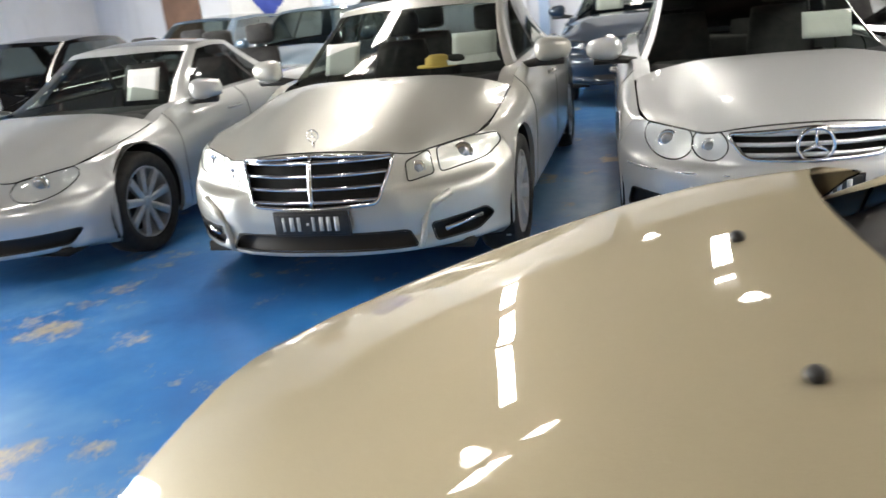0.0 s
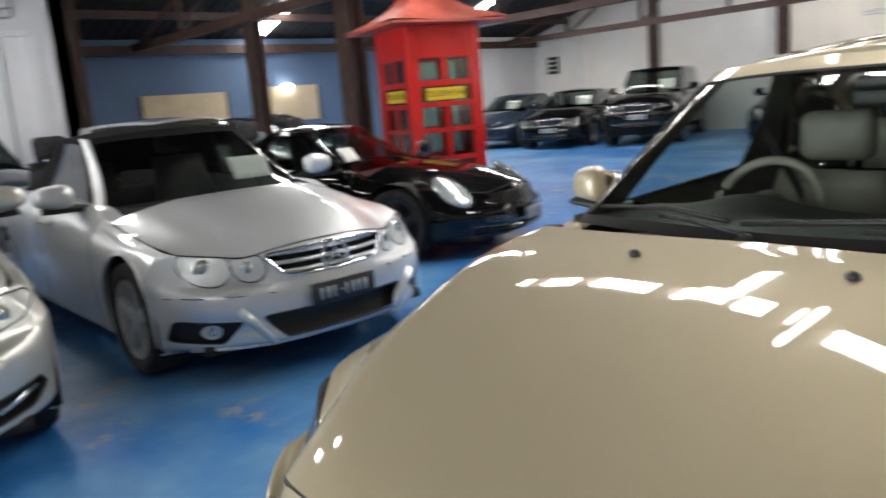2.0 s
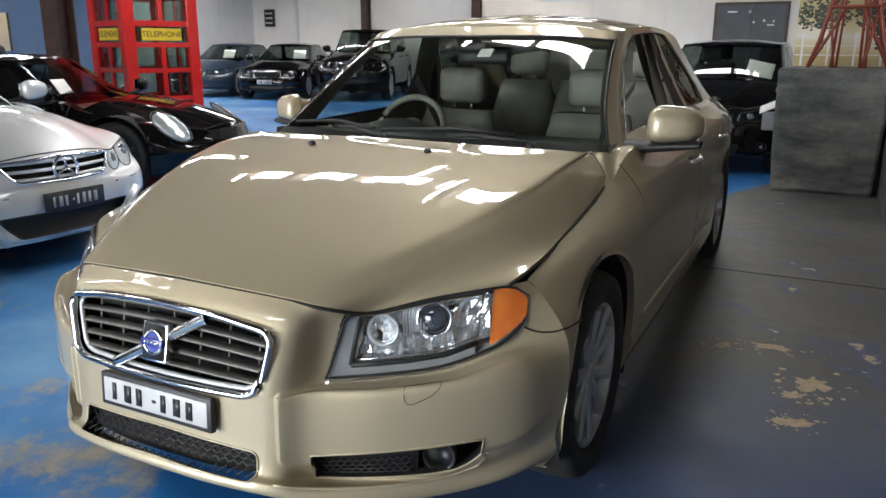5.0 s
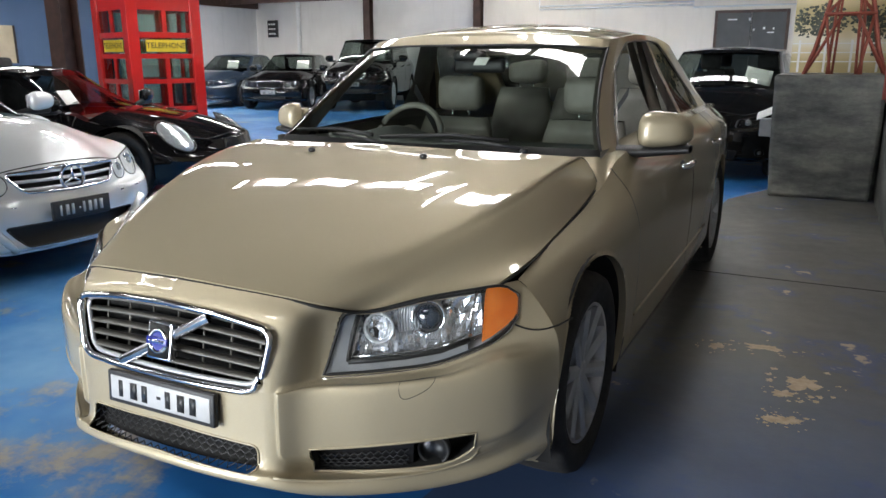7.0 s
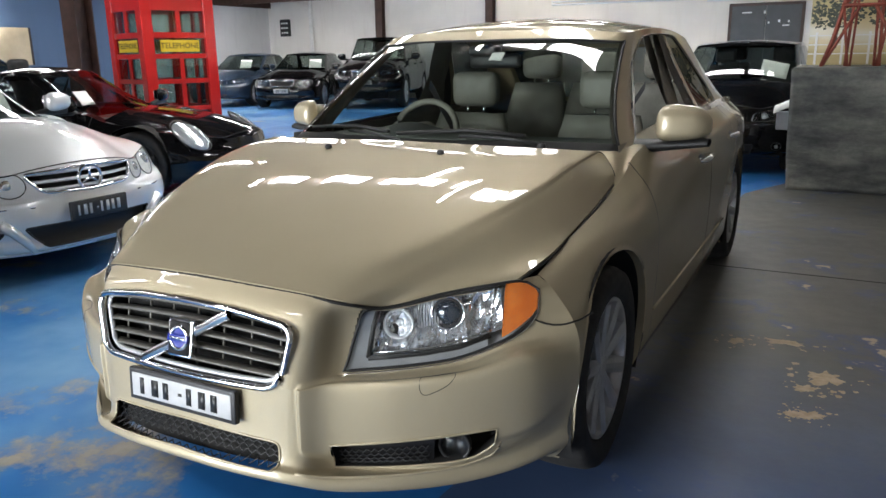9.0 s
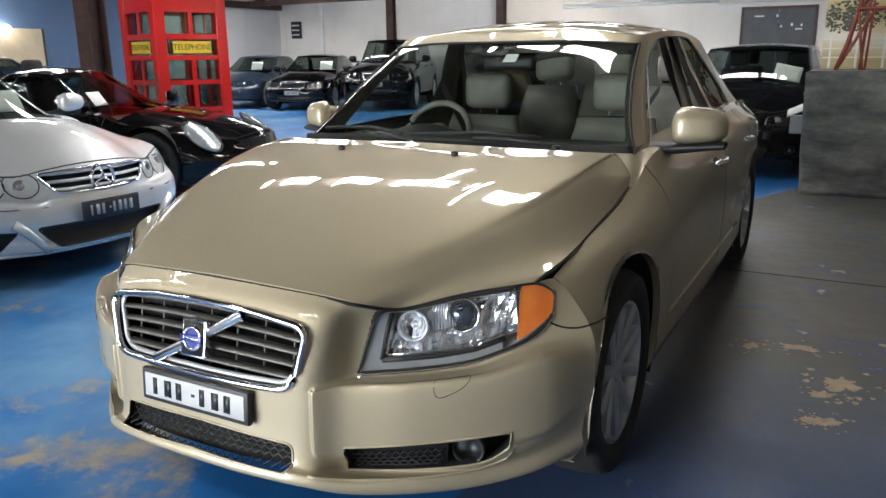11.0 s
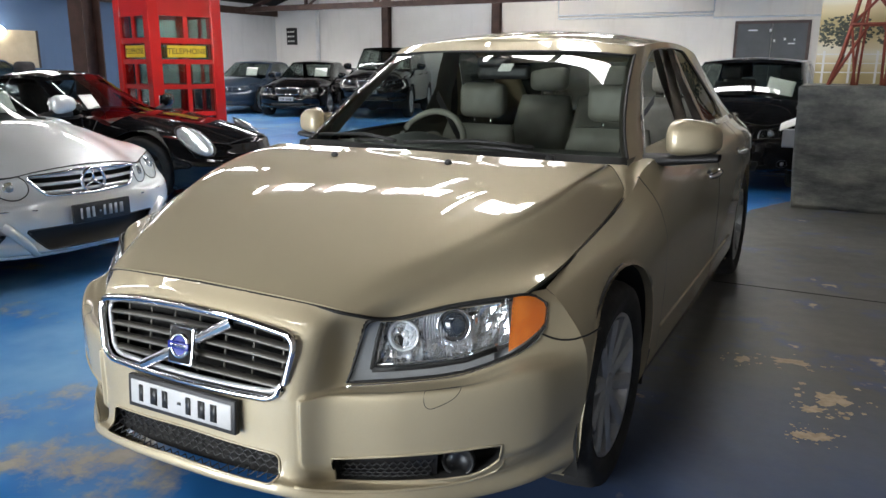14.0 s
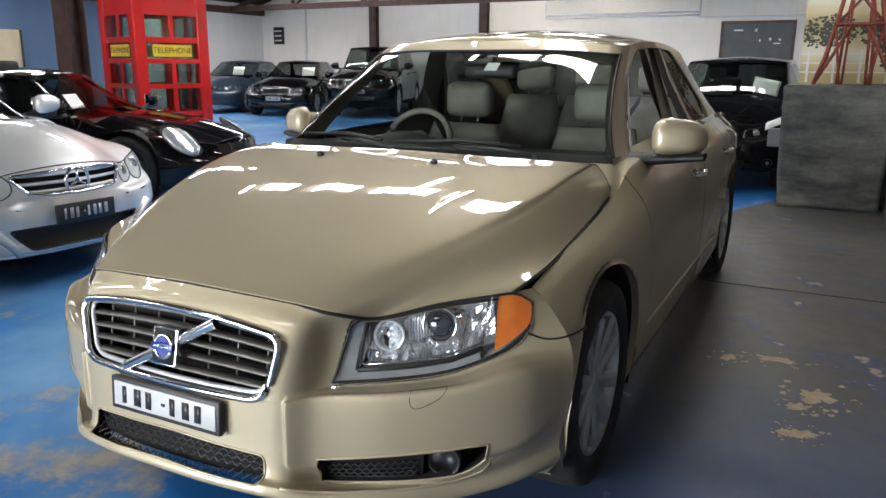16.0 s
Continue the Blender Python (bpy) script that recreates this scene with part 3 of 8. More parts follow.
BASE_NOSE.section((0, 0.17, 0.345, 0.455, 0.602, 0.735, 0.842, 0.913), (0.026, 0.036, 0.08, 0.1, 0.17, 0.275, 0.415, 0.58), (0.525, 0.525, 0.525, 0.522, 0.525, 0.53, 0.54, 0.56))  # grille foot
BASE_NOSE.section((0, 0.17, 0.34, 0.445, 0.59, 0.725, 0.83, 0.908), (0.032, 0.044, 0.094, 0.155, 0.232, 0.335, 0.455, 0.585), (0.55, 0.55, 0.548, 0.542, 0.548, 0.562, 0.58, 0.6))  # lamp foot
BASE_NOSE.section((0, 0.17, 0.335, 0.458, 0.58, 0.7, 0.798, 0.875), (0.05, 0.062, 0.115, 0.19, 0.272, 0.372, 0.48, 0.59), (0.625, 0.622, 0.618, 0.615, 0.622, 0.638, 0.655, 0.67))  # lamp middle
BASE_NOSE.section((0, 0.17, 0.332, 0.468, 0.565, 0.668, 0.77, 0.835), (0.072, 0.082, 0.13, 0.215, 0.295, 0.385, 0.48, 0.585), (0.69, 0.687, 0.675, 0.66, 0.673, 0.69, 0.708, 0.715))  # lamp top
BASE_NOSE.section((0, 0.17, 0.33, 0.47, 0.56, 0.66, 0.76, 0.8), (0.112, 0.12, 0.16, 0.224, 0.3, 0.385, 0.475, 0.585), (0.722, 0.717, 0.701, 0.679, 0.69, 0.705, 0.722, 0.74))  # bonnet edge
# a plainer bonnet, without the crease
BASE_BONNET = Net()
BASE_BONNET.section((0, 0.17, 0.33, 0.472, 0.562, 0.662, 0.76), (0.115, 0.123, 0.163, 0.228, 0.303, 0.388, 0.48), (0.727, 0.722, 0.704, 0.678, 0.691, 0.708, 0.725))  # front edge
BASE_BONNET.section((0, 0.18, 0.345, 0.48, 0.578, 0.678, 0.775), (0.25, 0.258, 0.283, 0.325, 0.39, 0.468, 0.555), (0.771, 0.766, 0.746, 0.713, 0.718, 0.729, 0.741))  # over the lamps
BASE_BONNET.section((0, 0.19, 0.365, 0.505, 0.612, 0.705, 0.795), (0.5, 0.505, 0.515, 0.54, 0.585, 0.64, 0.7), (0.843, 0.838, 0.818, 0.783, 0.775, 0.768, 0.762))  # front third
BASE_BONNET.section((0, 0.2, 0.385, 0.53, 0.638, 0.722, 0.797), (0.8, 0.8, 0.81, 0.825, 0.85, 0.88, 0.92), (0.916, 0.911, 0.893, 0.858, 0.84, 0.815, 0.792))  # middle
BASE_BONNET.section((0, 0.21, 0.4, 0.55, 0.655, 0.732, 0.797), (1.06, 1.06, 1.065, 1.07, 1.08, 1.1, 1.13), (0.966, 0.962, 0.948, 0.914, 0.889, 0.857, 0.824))  # rear third
BASE_BONNET.section((0, 0.22, 0.42, 0.57, 0.665, 0.735, 0.79), (1.235, 1.235, 1.24, 1.255, 1.28, 1.315, 1.335), (0.983, 0.98, 0.972, 0.945, 0.92, 0.89, 0.868))  # cowl
# flank: sections from sill to belt, each from the front wheel opening to the tail
FY = (0.58, 0.76, 0.94, 1.15, 1.36, 1.62, 2.4, 3.2, 3.775, 4.25, 4.6)
BASE_FLANK = Net()
BASE_FLANK.section((0.875, 0.88, 0.882, 0.883, 0.884, 0.885, 0.888, 0.885, 0.875, 0.85, 0.79), FY, (0.19, 0.19, 0.19, 0.19, 0.19, 0.19, 0.19, 0.19, 0.19, 0.2, 0.22))  # sill
BASE_FLANK.section((0.9, 0.903, 0.905, 0.905, 0.906, 0.906, 0.908, 0.905, 0.895, 0.87, 0.81), FY, (0.25, 0.25, 0.25, 0.25, 0.25, 0.25, 0.25, 0.25, 0.25, 0.26, 0.28))  # sill edge
BASE_FLANK.section((0.91, 0.914, 0.917, 0.917, 0.917, 0.917, 0.918, 0.915, 0.905, 0.88, 0.82), FY, (0.37, 0.37, 0.37, 0.37, 0.37, 0.37, 0.37, 0.37, 0.37, 0.38, 0.4))  # lower door
BASE_FLANK.section((0.915, 0.92, 0.924, 0.925, 0.925, 0.925, 0.926, 0.924, 0.915, 0.888, 0.825), FY, (0.51, 0.51, 0.51, 0.51, 0.51, 0.51, 0.51, 0.51, 0.51, 0.52, 0.53))  # door middle
BASE_FLANK.section((0.908, 0.918, 0.925, 0.926, 0.926, 0.926, 0.928, 0.926, 0.917, 0.89, 0.827), FY, (0.6, 0.6, 0.6, 0.6, 0.61, 0.61, 0.62, 0.62, 0.62, 0.62, 0.63))  # crease
BASE_FLANK.section((0.875, 0.898, 0.912, 0.918, 0.92, 0.92, 0.924, 0.922, 0.914, 0.886, 0.822), FY, (0.67, 0.685, 0.695, 0.7, 0.705, 0.715, 0.74, 0.75, 0.75, 0.75, 0.74))  # shoulder
BASE_FLANK.section((0.835, 0.86, 0.872, 0.878, 0.88, 0.884, 0.898, 0.898, 0.89, 0.862, 0.8), FY, (0.715, 0.745, 0.762, 0.775, 0.795, 0.84, 0.875, 0.89, 0.89, 0.88, 0.86))  # under the belt
BASE_FLANK.section((0.8, 0.805, 0.805, 0.805, 0.806, 0.806, 0.815, 0.812, 0.795, 0.765, 0.71), FY, (0.74, 0.768, 0.793, 0.824, 0.868, 0.945, 0.972, 0.985, 0.985, 0.975, 0.955))  # belt


def inside(poly, x, z):
    hit = False
    for (x1, z1), (x2, z2) in zip(poly, poly[1:] + poly[:1]):
        if (z1 > z) != (z2 > z) and x < (x2 - x1) * (z - z1) / (z2 - z1) + x1:
            hit = not hit
    return hit


def rounded(poly, r, n=5):
    """A polygon with its corners rounded."""
    out = []
    for i, p in enumerate(poly):
        a, b, c = Vector(poly[i - 1]), Vector(p), Vector(poly[(i + 1) % len(poly)])
        d0, d1 = (a - b), (c - b)
        k0, k1 = b + d0.normalized() * min(r, d0.length * 0.45), b + d1.normalized() * min(r, d1.length * 0.45)
        for j in range(n + 1):
            t = j / n
            q = k0 * (1 - t) ** 2 + b * 2 * t * (1 - t) + k1 * t * t
            out.append((q.x, q.y))
    dense = []
    for (x0, z0), (x1, z1) in zip(out, out[1:] + out[:1]):
        m = max(1, int(math.hypot(x1 - x0, z1 - z0) / 0.04))
        dense += [(lerp(x0, x1, i / m), lerp(z0, z1, i / m)) for i in range(m)]
    return dense


def surface_cr(f, x, z, c=3.0, r=5.0):
    """The column and row of a nose surface at x and z, by Newton steps from a few starts."""
    nr, nc = f.P.shape[:2]
    best = None
    for c, r in ((c, r), (4.8, 3.5), (1.0, 3.0), (4.5, 8.0), (1.0, 8.5)):
        for _ in range(14):
            p = f(c, r)
            e = Vector((x - p.x, z - p.z))
            if e.length < 1e-5:
                break
            dc, dr = (f(c + 0.05, r) - p) / 0.05, (f(c, r + 0.05) - p) / 0.05
            det = dc.x * dr.z - dr.x * dc.z
            if abs(det) < 1e-9:
                break
            c += max(-1, min(1, (e.x * dr.z - dr.x * e.y) / det))
            r += max(-1, min(1, (dc.x * e.y - dc.z * e.x) / det))
            c, r = max(0.0, min(nc - 1.01, c)), max(0.0, min(nr - 1.01, r))
        if best is None or e.length < best[0]:
            best = (e.length, c, r)
        if best[0] < 1e-3:
            break
    return best[1], best[2]


def on_surface(f, x, z, d=0.0):
    c, r = surface_cr(f, abs(x), z)
    p = outward(f, c, r, d)
    return Vector((math.copysign(p.x, x) if abs(x) > 1e-4 else 0.0, p.y, p.z))


def sheet(f, c0, c1, r0, r1, nc, nr, side, keep=None, shift=None):
    """A sheet of a surface on one side of the car; keep(c, r, p) picks its faces."""
    bm = bmesh.new()
    cs, rs = np.linspace(c0, c1, nc + 1), np.linspace(r0, r1, nr + 1)
    P = f.many(cs, rs)
    if shift:
        P[:, :, 1] += [[shift(c, r) for r in rs] for c in cs]
    vs = [[bm.verts.new((P[i, j, 0] * side, P[i, j, 1], P[i, j, 2])) for j in range(nr + 1)] for i in range(nc + 1)]
    hc, hr = (c1 - c0) / nc / 2, (r1 - r0) / nr / 2
    for i in range(nc):
        for j in range(nr):
            q = (vs[i][j], vs[i + 1][j], vs[i + 1][j + 1], vs[i][j + 1])
            if keep is None or keep(cs[i] + hc, rs[j] + hr, (q[0].co + q[2].co) / 2):
                bm.faces.new(q if side > 0 else q[::-1])
    for v in [v for v in bm.verts if not v.link_faces]:
        bm.verts.remove(v)
    return bm


def flank_sheet(f, c0, c1, nc, nr, side, wheels, rad, cell=0.013):
    """A sheet of the flank with round wheel openings."""
    bm = bmesh.new()
    P = f.many(np.linspace(c0, c1, nc + 1), np.linspace(0, f.P.shape[0] - 1, nr + 1))
    vs = []
    for i in range(nc + 1):
        col = []
        for j in range(nr + 1):
            x, y, z = P[i, j]
            for wy, wz in wheels:
                d = math.hypot(y - wy, z - wz)
                if abs(d - rad) < cell:
                    y, z = wy + (y - wy) * rad / d, wz + (z - wz) * rad / d
            col.append(bm.verts.new((x * side, y, z)))
        vs.append(col)
    for i in range(nc):
        for j in range(nr):
            q = (vs[i][j], vs[i + 1][j], vs[i + 1][j + 1], vs[i][j + 1])
            if all(min(math.hypot(v.co.y - wy, v.co.z - wz) for v in q) > rad - 0.004 for wy, wz in wheels):
                bm.faces.new(q if side > 0 else q[::-1])
    for v in [v for v in bm.verts if not v.link_faces]:
        bm.verts.remove(v)
    return bm


def arch_lip(f, wy, wz, rad, side, n=40):
    """The turned-in rim of a wheel opening."""
    ys = f.P[0, :, 1]

    def g(u, v):
        a = math.pi * lerp(-0.14, 1.14, u)
        y, z = wy + rad * math.cos(a), wz + rad * math.sin(a)
        k = max(0, min(len(ys) - 2, int(np.searchsorted(ys, y)) - 1))
        c = k + (y - ys[k]) / (ys[k + 1] - ys[k])
        lo, hi = 0.0, f.P.shape[0] - 1.0
        for _ in range(14):
            r = (lo + hi) / 2
            if f(c, r).z < z:
                lo = r
            else:
                hi = r
        return Vector((side * (f(c, r).x + 0.004 * math.sin(v * math.pi) - 0.025 * v), y, z))
    return grid(g, n, 4)


# ---- the hall ----
def wall_material(name, base, stain, scale=1.2):
    """Painted masonry: blotches, drips and fine grain."""
    m, nt, b = nodes_of(name)
    v = coords(nt)
    n = noise_node(nt, scale, 6.0, 0.6, v)
    mp = nt.nodes.new("ShaderNodeMapping")
    mp.inputs["Scale"].default_value = (3.0, 3.0, 0.35)
    nt.links.new(v, mp.inputs[0])
    d = noise_node(nt, 1.6, 5.0, 0.6, mp.outputs[0])
    mx = nt.nodes.new("ShaderNodeMix")
    mx.data_type = "RGBA"
    nt.links.new(ramp(nt, d.outputs[0], [(0.55, (0, 0, 0)), (0.8, (0.6, 0.6, 0.6))]), mx.inputs[0])
    nt.links.new(ramp(nt, n.outputs[0], [(0.3, tuple(c * 0.92 for c in base)), (0.7, base)]), mx.inputs[6])
    mx.inputs[7].default_value = rgb(stain)
    nt.links.new(mx.outputs[2], b.inputs["Base Color"])
    b.inputs["Roughness"].default_value = 0.75
    f = noise_node(nt, 45.0, 4.0, 0.6, v)
    bump(nt, b, f.outputs[0], 0.25, 0.01)
    return m


def floor_material():
    m, nt, b = nodes_of("blue_floor_paint")
    geo = nt.nodes.new("ShaderNodeNewGeometry")
    v = geo.outputs["Position"]
    big = noise_node(nt, 0.55, 5.0, 0.6, v)
    blue = ramp(nt, big.outputs[0], [(0.30, (0.014, 0.095, 0.32)), (0.48, (0.025, 0.17, 0.47)), (0.66, (0.17, 0.36, 0.58))])
    # worn through to screed
    wear = noise_node(nt, 1.3, 8.0, 0.66, v)
    fine = noise_node(nt, 7.0, 6.0, 0.7, v)
    add = nt.nodes.new("ShaderNodeMath")
    add.operation = "MULTIPLY_ADD"
    add.inputs[1].default_value, add.inputs[2].default_value = 0.35, -0.17
    nt.links.new(fine.outputs[0], add.inputs[0])
    sm = nt.nodes.new("ShaderNodeMath")
    nt.links.new(wear.outputs[0], sm.inputs[0])
    nt.links.new(add.outputs[0], sm.inputs[1])
    # most worn where cars are driven round the front of the gold one
    near = nt.nodes.new("ShaderNodeVectorMath")
    near.operation = "DISTANCE"
    near.inputs[1].default_value = (-0.55, -0.5, 0.0)
    nt.links.new(v, near.inputs[0])
    more = nt.nodes.new("ShaderNodeMapRange")
    more.inputs["From Min"].default_value, more.inputs["From Max"].default_value = 0.3, 1.5
    more.inputs["To Min"].default_value, more.inputs["To Max"].default_value = 0.045, -0.035
    nt.links.new(near.outputs["Value"], more.inputs["Value"])
    tot = nt.nodes.new("ShaderNodeMath")
    nt.links.new(sm.outputs[0], tot.inputs[0])
    nt.links.new(more.outputs[0], tot.inputs[1])
    worn = ramp(nt, tot.outputs[0], [(0.545, (0, 0, 0)), (0.64, (1, 1, 1))])
    mx = nt.nodes.new("ShaderNodeMix")
    mx.data_type = "RGBA"
    nt.links.new(worn, mx.inputs[0])
    nt.links.new(blue, mx.inputs[6])
    screed = ramp(nt, fine.outputs[0], [(0.3, (0.30, 0.25, 0.19)), (0.7, (0.42, 0.38, 0.31))])
    nt.links.new(screed, mx.inputs[7])
    nt.links.new(mx.outputs[2], b.inputs["Base Color"])
    mr = nt.nodes.new("ShaderNodeMapRange")
    mr.inputs["To Min"].default_value, mr.inputs["To Max"].default_value = 0.22, 0.5
    nt.links.new(fine.outputs[0], mr.inputs["Value"])
    nt.links.new(mr.outputs[0], b.inputs["Roughness"])
    bump(nt, b, sm.outputs[0], 0.12, 0.01)
    return m


def concrete_material():
    m, nt, b = nodes_of("worn_grey_floor_paint")
    geo = nt.nodes.new("ShaderNodeNewGeometry")
    v = geo.outputs["Position"]
    n = noise_node(nt, 1.1, 7.0, 0.62, v)
    f = noise_node(nt, 9.0, 6.0, 0.7, v)
    grey = ramp(nt, n.outputs[0], [(0.30, (0.070, 0.071, 0.069)), (0.55, (0.100, 0.098, 0.089)), (0.75, (0.133, 0.127, 0.108))])
    sm = nt.nodes.new("ShaderNodeMath")
    sm.operation = "MULTIPLY_ADD"
    sm.inputs[1].default_value = 0.3
    nt.links.new(f.outputs[0], sm.inputs[0])
    w = noise_node(nt, 1.9, 5.0, 0.6, v)
    nt.links.new(w.outputs[0], sm.inputs[2])
    mx = nt.nodes.new("ShaderNodeMix")
    mx.data_type = "RGBA"
    nt.links.new(ramp(nt, sm.outputs[0], [(0.80, (0, 0, 0)), (0.83, (1, 1, 1))]), mx.inputs[0])
    # the older blue coat shows where the grey has worn thin
    thin = nt.nodes.new("ShaderNodeMix")
    thin.data_type = "RGBA"
    nt.links.new(ramp(nt, sm.outputs[0], [(0.70, (0, 0, 0)), (0.79, (0.6, 0.6, 0.6))]), thin.inputs[0])
    nt.links.new(grey, thin.inputs[6])
    thin.inputs[7].default_value = rgb((0.045, 0.075, 0.20))
    nt.links.new(thin.outputs[2], mx.inputs[6])
    mx.inputs[7].default_value = rgb((0.46, 0.36, 0.24))
    sx = nt.nodes.new("ShaderNodeSeparateXYZ")
    nt.links.new(v, sx.inputs[0])
    edge = nt.nodes.new("ShaderNodeMath")
    edge.operation = "MULTIPLY_ADD"
    edge.inputs[1].default_value = 1.6
    nt.links.new(w.outputs[0], edge.inputs[0])
    nt.links.new(sx.outputs[1], edge.inputs[2])
    tint = nt.nodes.new("ShaderNodeMix")
    tint.data_type = "RGBA"
    far_end = nt.nodes.new("ShaderNodeMapRange")
    far_end.inputs["From Min"].default_value, far_end.inputs["From Max"].default_value = 1.6, 2.9
    far_end.inputs["To Min"].default_value, far_end.inputs["To Max"].default_value = 0.75, 0.0
    nt.links.new(edge.outputs[0], far_end.inputs["Value"])
    nt.links.new(far_end.outputs[0], tint.inputs[0])
    nt.links.new(mx.outputs[2], tint.inputs[6])
    tint.inputs[7].default_value = rgb((0.035, 0.085, 0.22))
    nt.links.new(tint.outputs[2], b.inputs["Base Color"])
    mr = nt.nodes.new("ShaderNodeMapRange")
    mr.inputs["To Min"].default_value, mr.inputs["To Max"].default_value = 0.35, 0.6
    nt.links.new(f.outputs[0], mr.inputs["Value"])
    nt.links.new(mr.outputs[0], b.inputs["Roughness"])
    bump(nt, b, f.outputs[0], 0.15, 0.01)
    return m


WARM_WALL = wall_material("warm_cream_wall_paint", (0.86, 0.79, 0.69), (0.72, 0.64, 0.54))
GABLE_WALL = wall_material("warm_white_wall_paint", (0.83, 0.81, 0.78), (0.66, 0.63, 0.60))
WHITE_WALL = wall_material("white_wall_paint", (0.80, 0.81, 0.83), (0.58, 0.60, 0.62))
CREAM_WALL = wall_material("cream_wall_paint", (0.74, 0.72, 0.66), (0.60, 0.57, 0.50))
# side wall colour with the dim side's shade put in
DIM_WALL = wall_material("shaded_side_brown", (0.14, 0.115, 0.095), (0.09, 0.07, 0.06))
BLUE_WALL = wall_material("blue_wall_paint", (0.105, 0.165, 0.265), (0.07, 0.11, 0.18))
STEEL = mixed("brown_steel_paint", (0.045, 0.022, 0.016), (0.075, 0.038, 0.028), 5, (0.45, 0.65), 0, 0.3, 80)
ROOF_SHEET = mixed("dark_roof_sheet", (0.013, 0.0125, 0.013), (0.032, 0.030, 0.029), 1.5, (0.6, 0.8), 0.0, 0.3, 30)
PLY = mixed("pale_plywood", (0.50, 0.40, 0.26), (0.58, 0.47, 0.31), 3, (0.6, 0.75), 0, 0.2, 50)
# the unlit room's shade is put into this near-black colour
SHADOW_ROOM = mixed("unlit_room_shade", (0.03, 0.025, 0.02), (0.05, 0.04, 0.03), 4, (0.8, 0.9))
TUBE = glow("fluorescent_tube", (1.0, 0.97, 0.92), TUBE_LIGHT)
WHITE_METAL = mixed("white_enamel", (0.72, 0.73, 0.73), (0.80, 0.80, 0.79), 6, (0.3, 0.45))

X0, X1, Y0, Y1 = -16.0, 1.98, -9.0, 19.5
EAVE, RIDGE_X, VALLEY_X, SLOPE = 3.2, -8.55, -1.1, 0.314
FLOOR_BLUE, FLOOR_GREY = floor_material(), concrete_material()
solid("floor", box(X0 - 0.3, X1 + 0.3, Y0 - 0.3, Y1 + 0.3, -0.2, 0.0), FLOOR_BLUE, "blue painted concrete floor, worn through in patches", "floor", kind="structure")


def roof_z(x):
    if x > VALLEY_X:
        return EAVE + SLOPE * (x - VALLEY_X)
    return EAVE + SLOPE * (min(x, 2 * RIDGE_X - x) - X0)


def gable(y0, y1, name, mat, label):
    bm = bmesh.new()
    out = [(X0 - 0.3, 0.0), (X1 + 0.3, 0.0), (X1 + 0.3, roof_z(X1 + 0.3)), (VALLEY_X, EAVE), (RIDGE_X, roof_z(RIDGE_X)), (X0 - 0.3, roof_z(X0 - 0.3))]
    return solid(name, prism(out, y0, y1, bm), mat, label, "wall", kind="structure")


gable(Y1, Y1 + 0.3, "wall_north", GABLE_WALL, "tall white painted gable wall with conduits")
solid("wall_north_cream", prism([(-7.68, 0.0), (X1, 0.0), (X1, roof_z(X1)), (VALLEY_X, EAVE), (-7.68, roof_z(-7.68))], Y1 - 0.012, Y1 - 0.002), WARM_WALL, "cream painted part of the gable wall beside the door", "wall", kind="structure")
solid("wall_south_1", prism([(X0 - 0.3, 0.0), (-7.6, 0.0), (-7.6, roof_z(-7.6)), (RIDGE_X, roof_z(RIDGE_X)), (X0 - 0.3, roof_z(X0 - 0.3))], Y0 - 0.3, Y0), WHITE_WALL, "plain white painted gable wall", "wall", kind="structure")
solid("wall_south_2", prism([(-7.6, 3.0), (-0.6, 3.0), (-0.6, roof_z(-0.6)), (VALLEY_X, EAVE), (-7.6, roof_z(-7.6))], Y0 - 0.3, Y0), WHITE_WALL, "white painted wall over the open roller door", "wall", kind="structure")
solid("wall_south_3", prism([(-0.6, 0.0), (X1 + 0.3, 0.0), (X1 + 0.3, roof_z(X1 + 0.3)), (-0.6, roof_z(-0.6))], Y0 - 0.3, Y0), WHITE_WALL, "plain white painted gable wall", "wall", kind="structure")
# near stretch coloured darker, so little light bounces onto the gold car's flank
solid("wall_east_dark", box(X1, X1 + 0.3, Y0, 5.4, 0, roof_z(X1)), DIM_WALL, "side wall, near stretch coloured dark brown for the shaded side", "wall", kind="structure")
solid("wall_east", box(X1, X1 + 0.3, 5.4, Y1, 0, roof_z(X1)), CREAM_WALL, "plain cream painted side wall", "wall", kind="structure")
solid("wall_west", box(X0 - 0.3, X0, 4.1, 13.8, 0, EAVE), BLUE_WALL, "blue painted masonry wall", "wall", kind="structure")
solid("wall_west_white", box(X0 - 0.3, X0, 13.8, Y1, 0, EAVE), WHITE_WALL, "white painted masonry wall under the eave", "wall", kind="structure")
# office wall with two openings
OX, OZ = -13.5, 4.3
for i, (a, b, z0, z1) in enumerate([(-9.0, -3.45, 0, OZ), (-3.45, -2.80, 0, 1.37), (-3.45, -2.80, 2.12, OZ), (-2.80, 1.92, 0, OZ), (1.92, 2.72, 0, 1.41), (1.92, 2.72, 2.17, OZ), (2.72, 4.1, 0, OZ)]):
    solid("wall_office_%d" % (i + 1), box(OX - 0.25, OX, a, b, z0, z1), WHITE_WALL, "white painted office wall, streaked and patched", "wall", kind="structure")
solid("wall_office_return", box(X0, OX, 3.85, 4.1, 0, OZ), WHITE_WALL, "white painted return of the office wall", "wall", kind="structure")
# coloured dark so that the room behind the openings reads as shaded
solid("wall_office_back", box(X0 - 0.3, X0, Y0, 3.85, 0, OZ), SHADOW_ROOM, "wall of the room behind the openings, coloured dark as unlit", "wall", kind="structure")
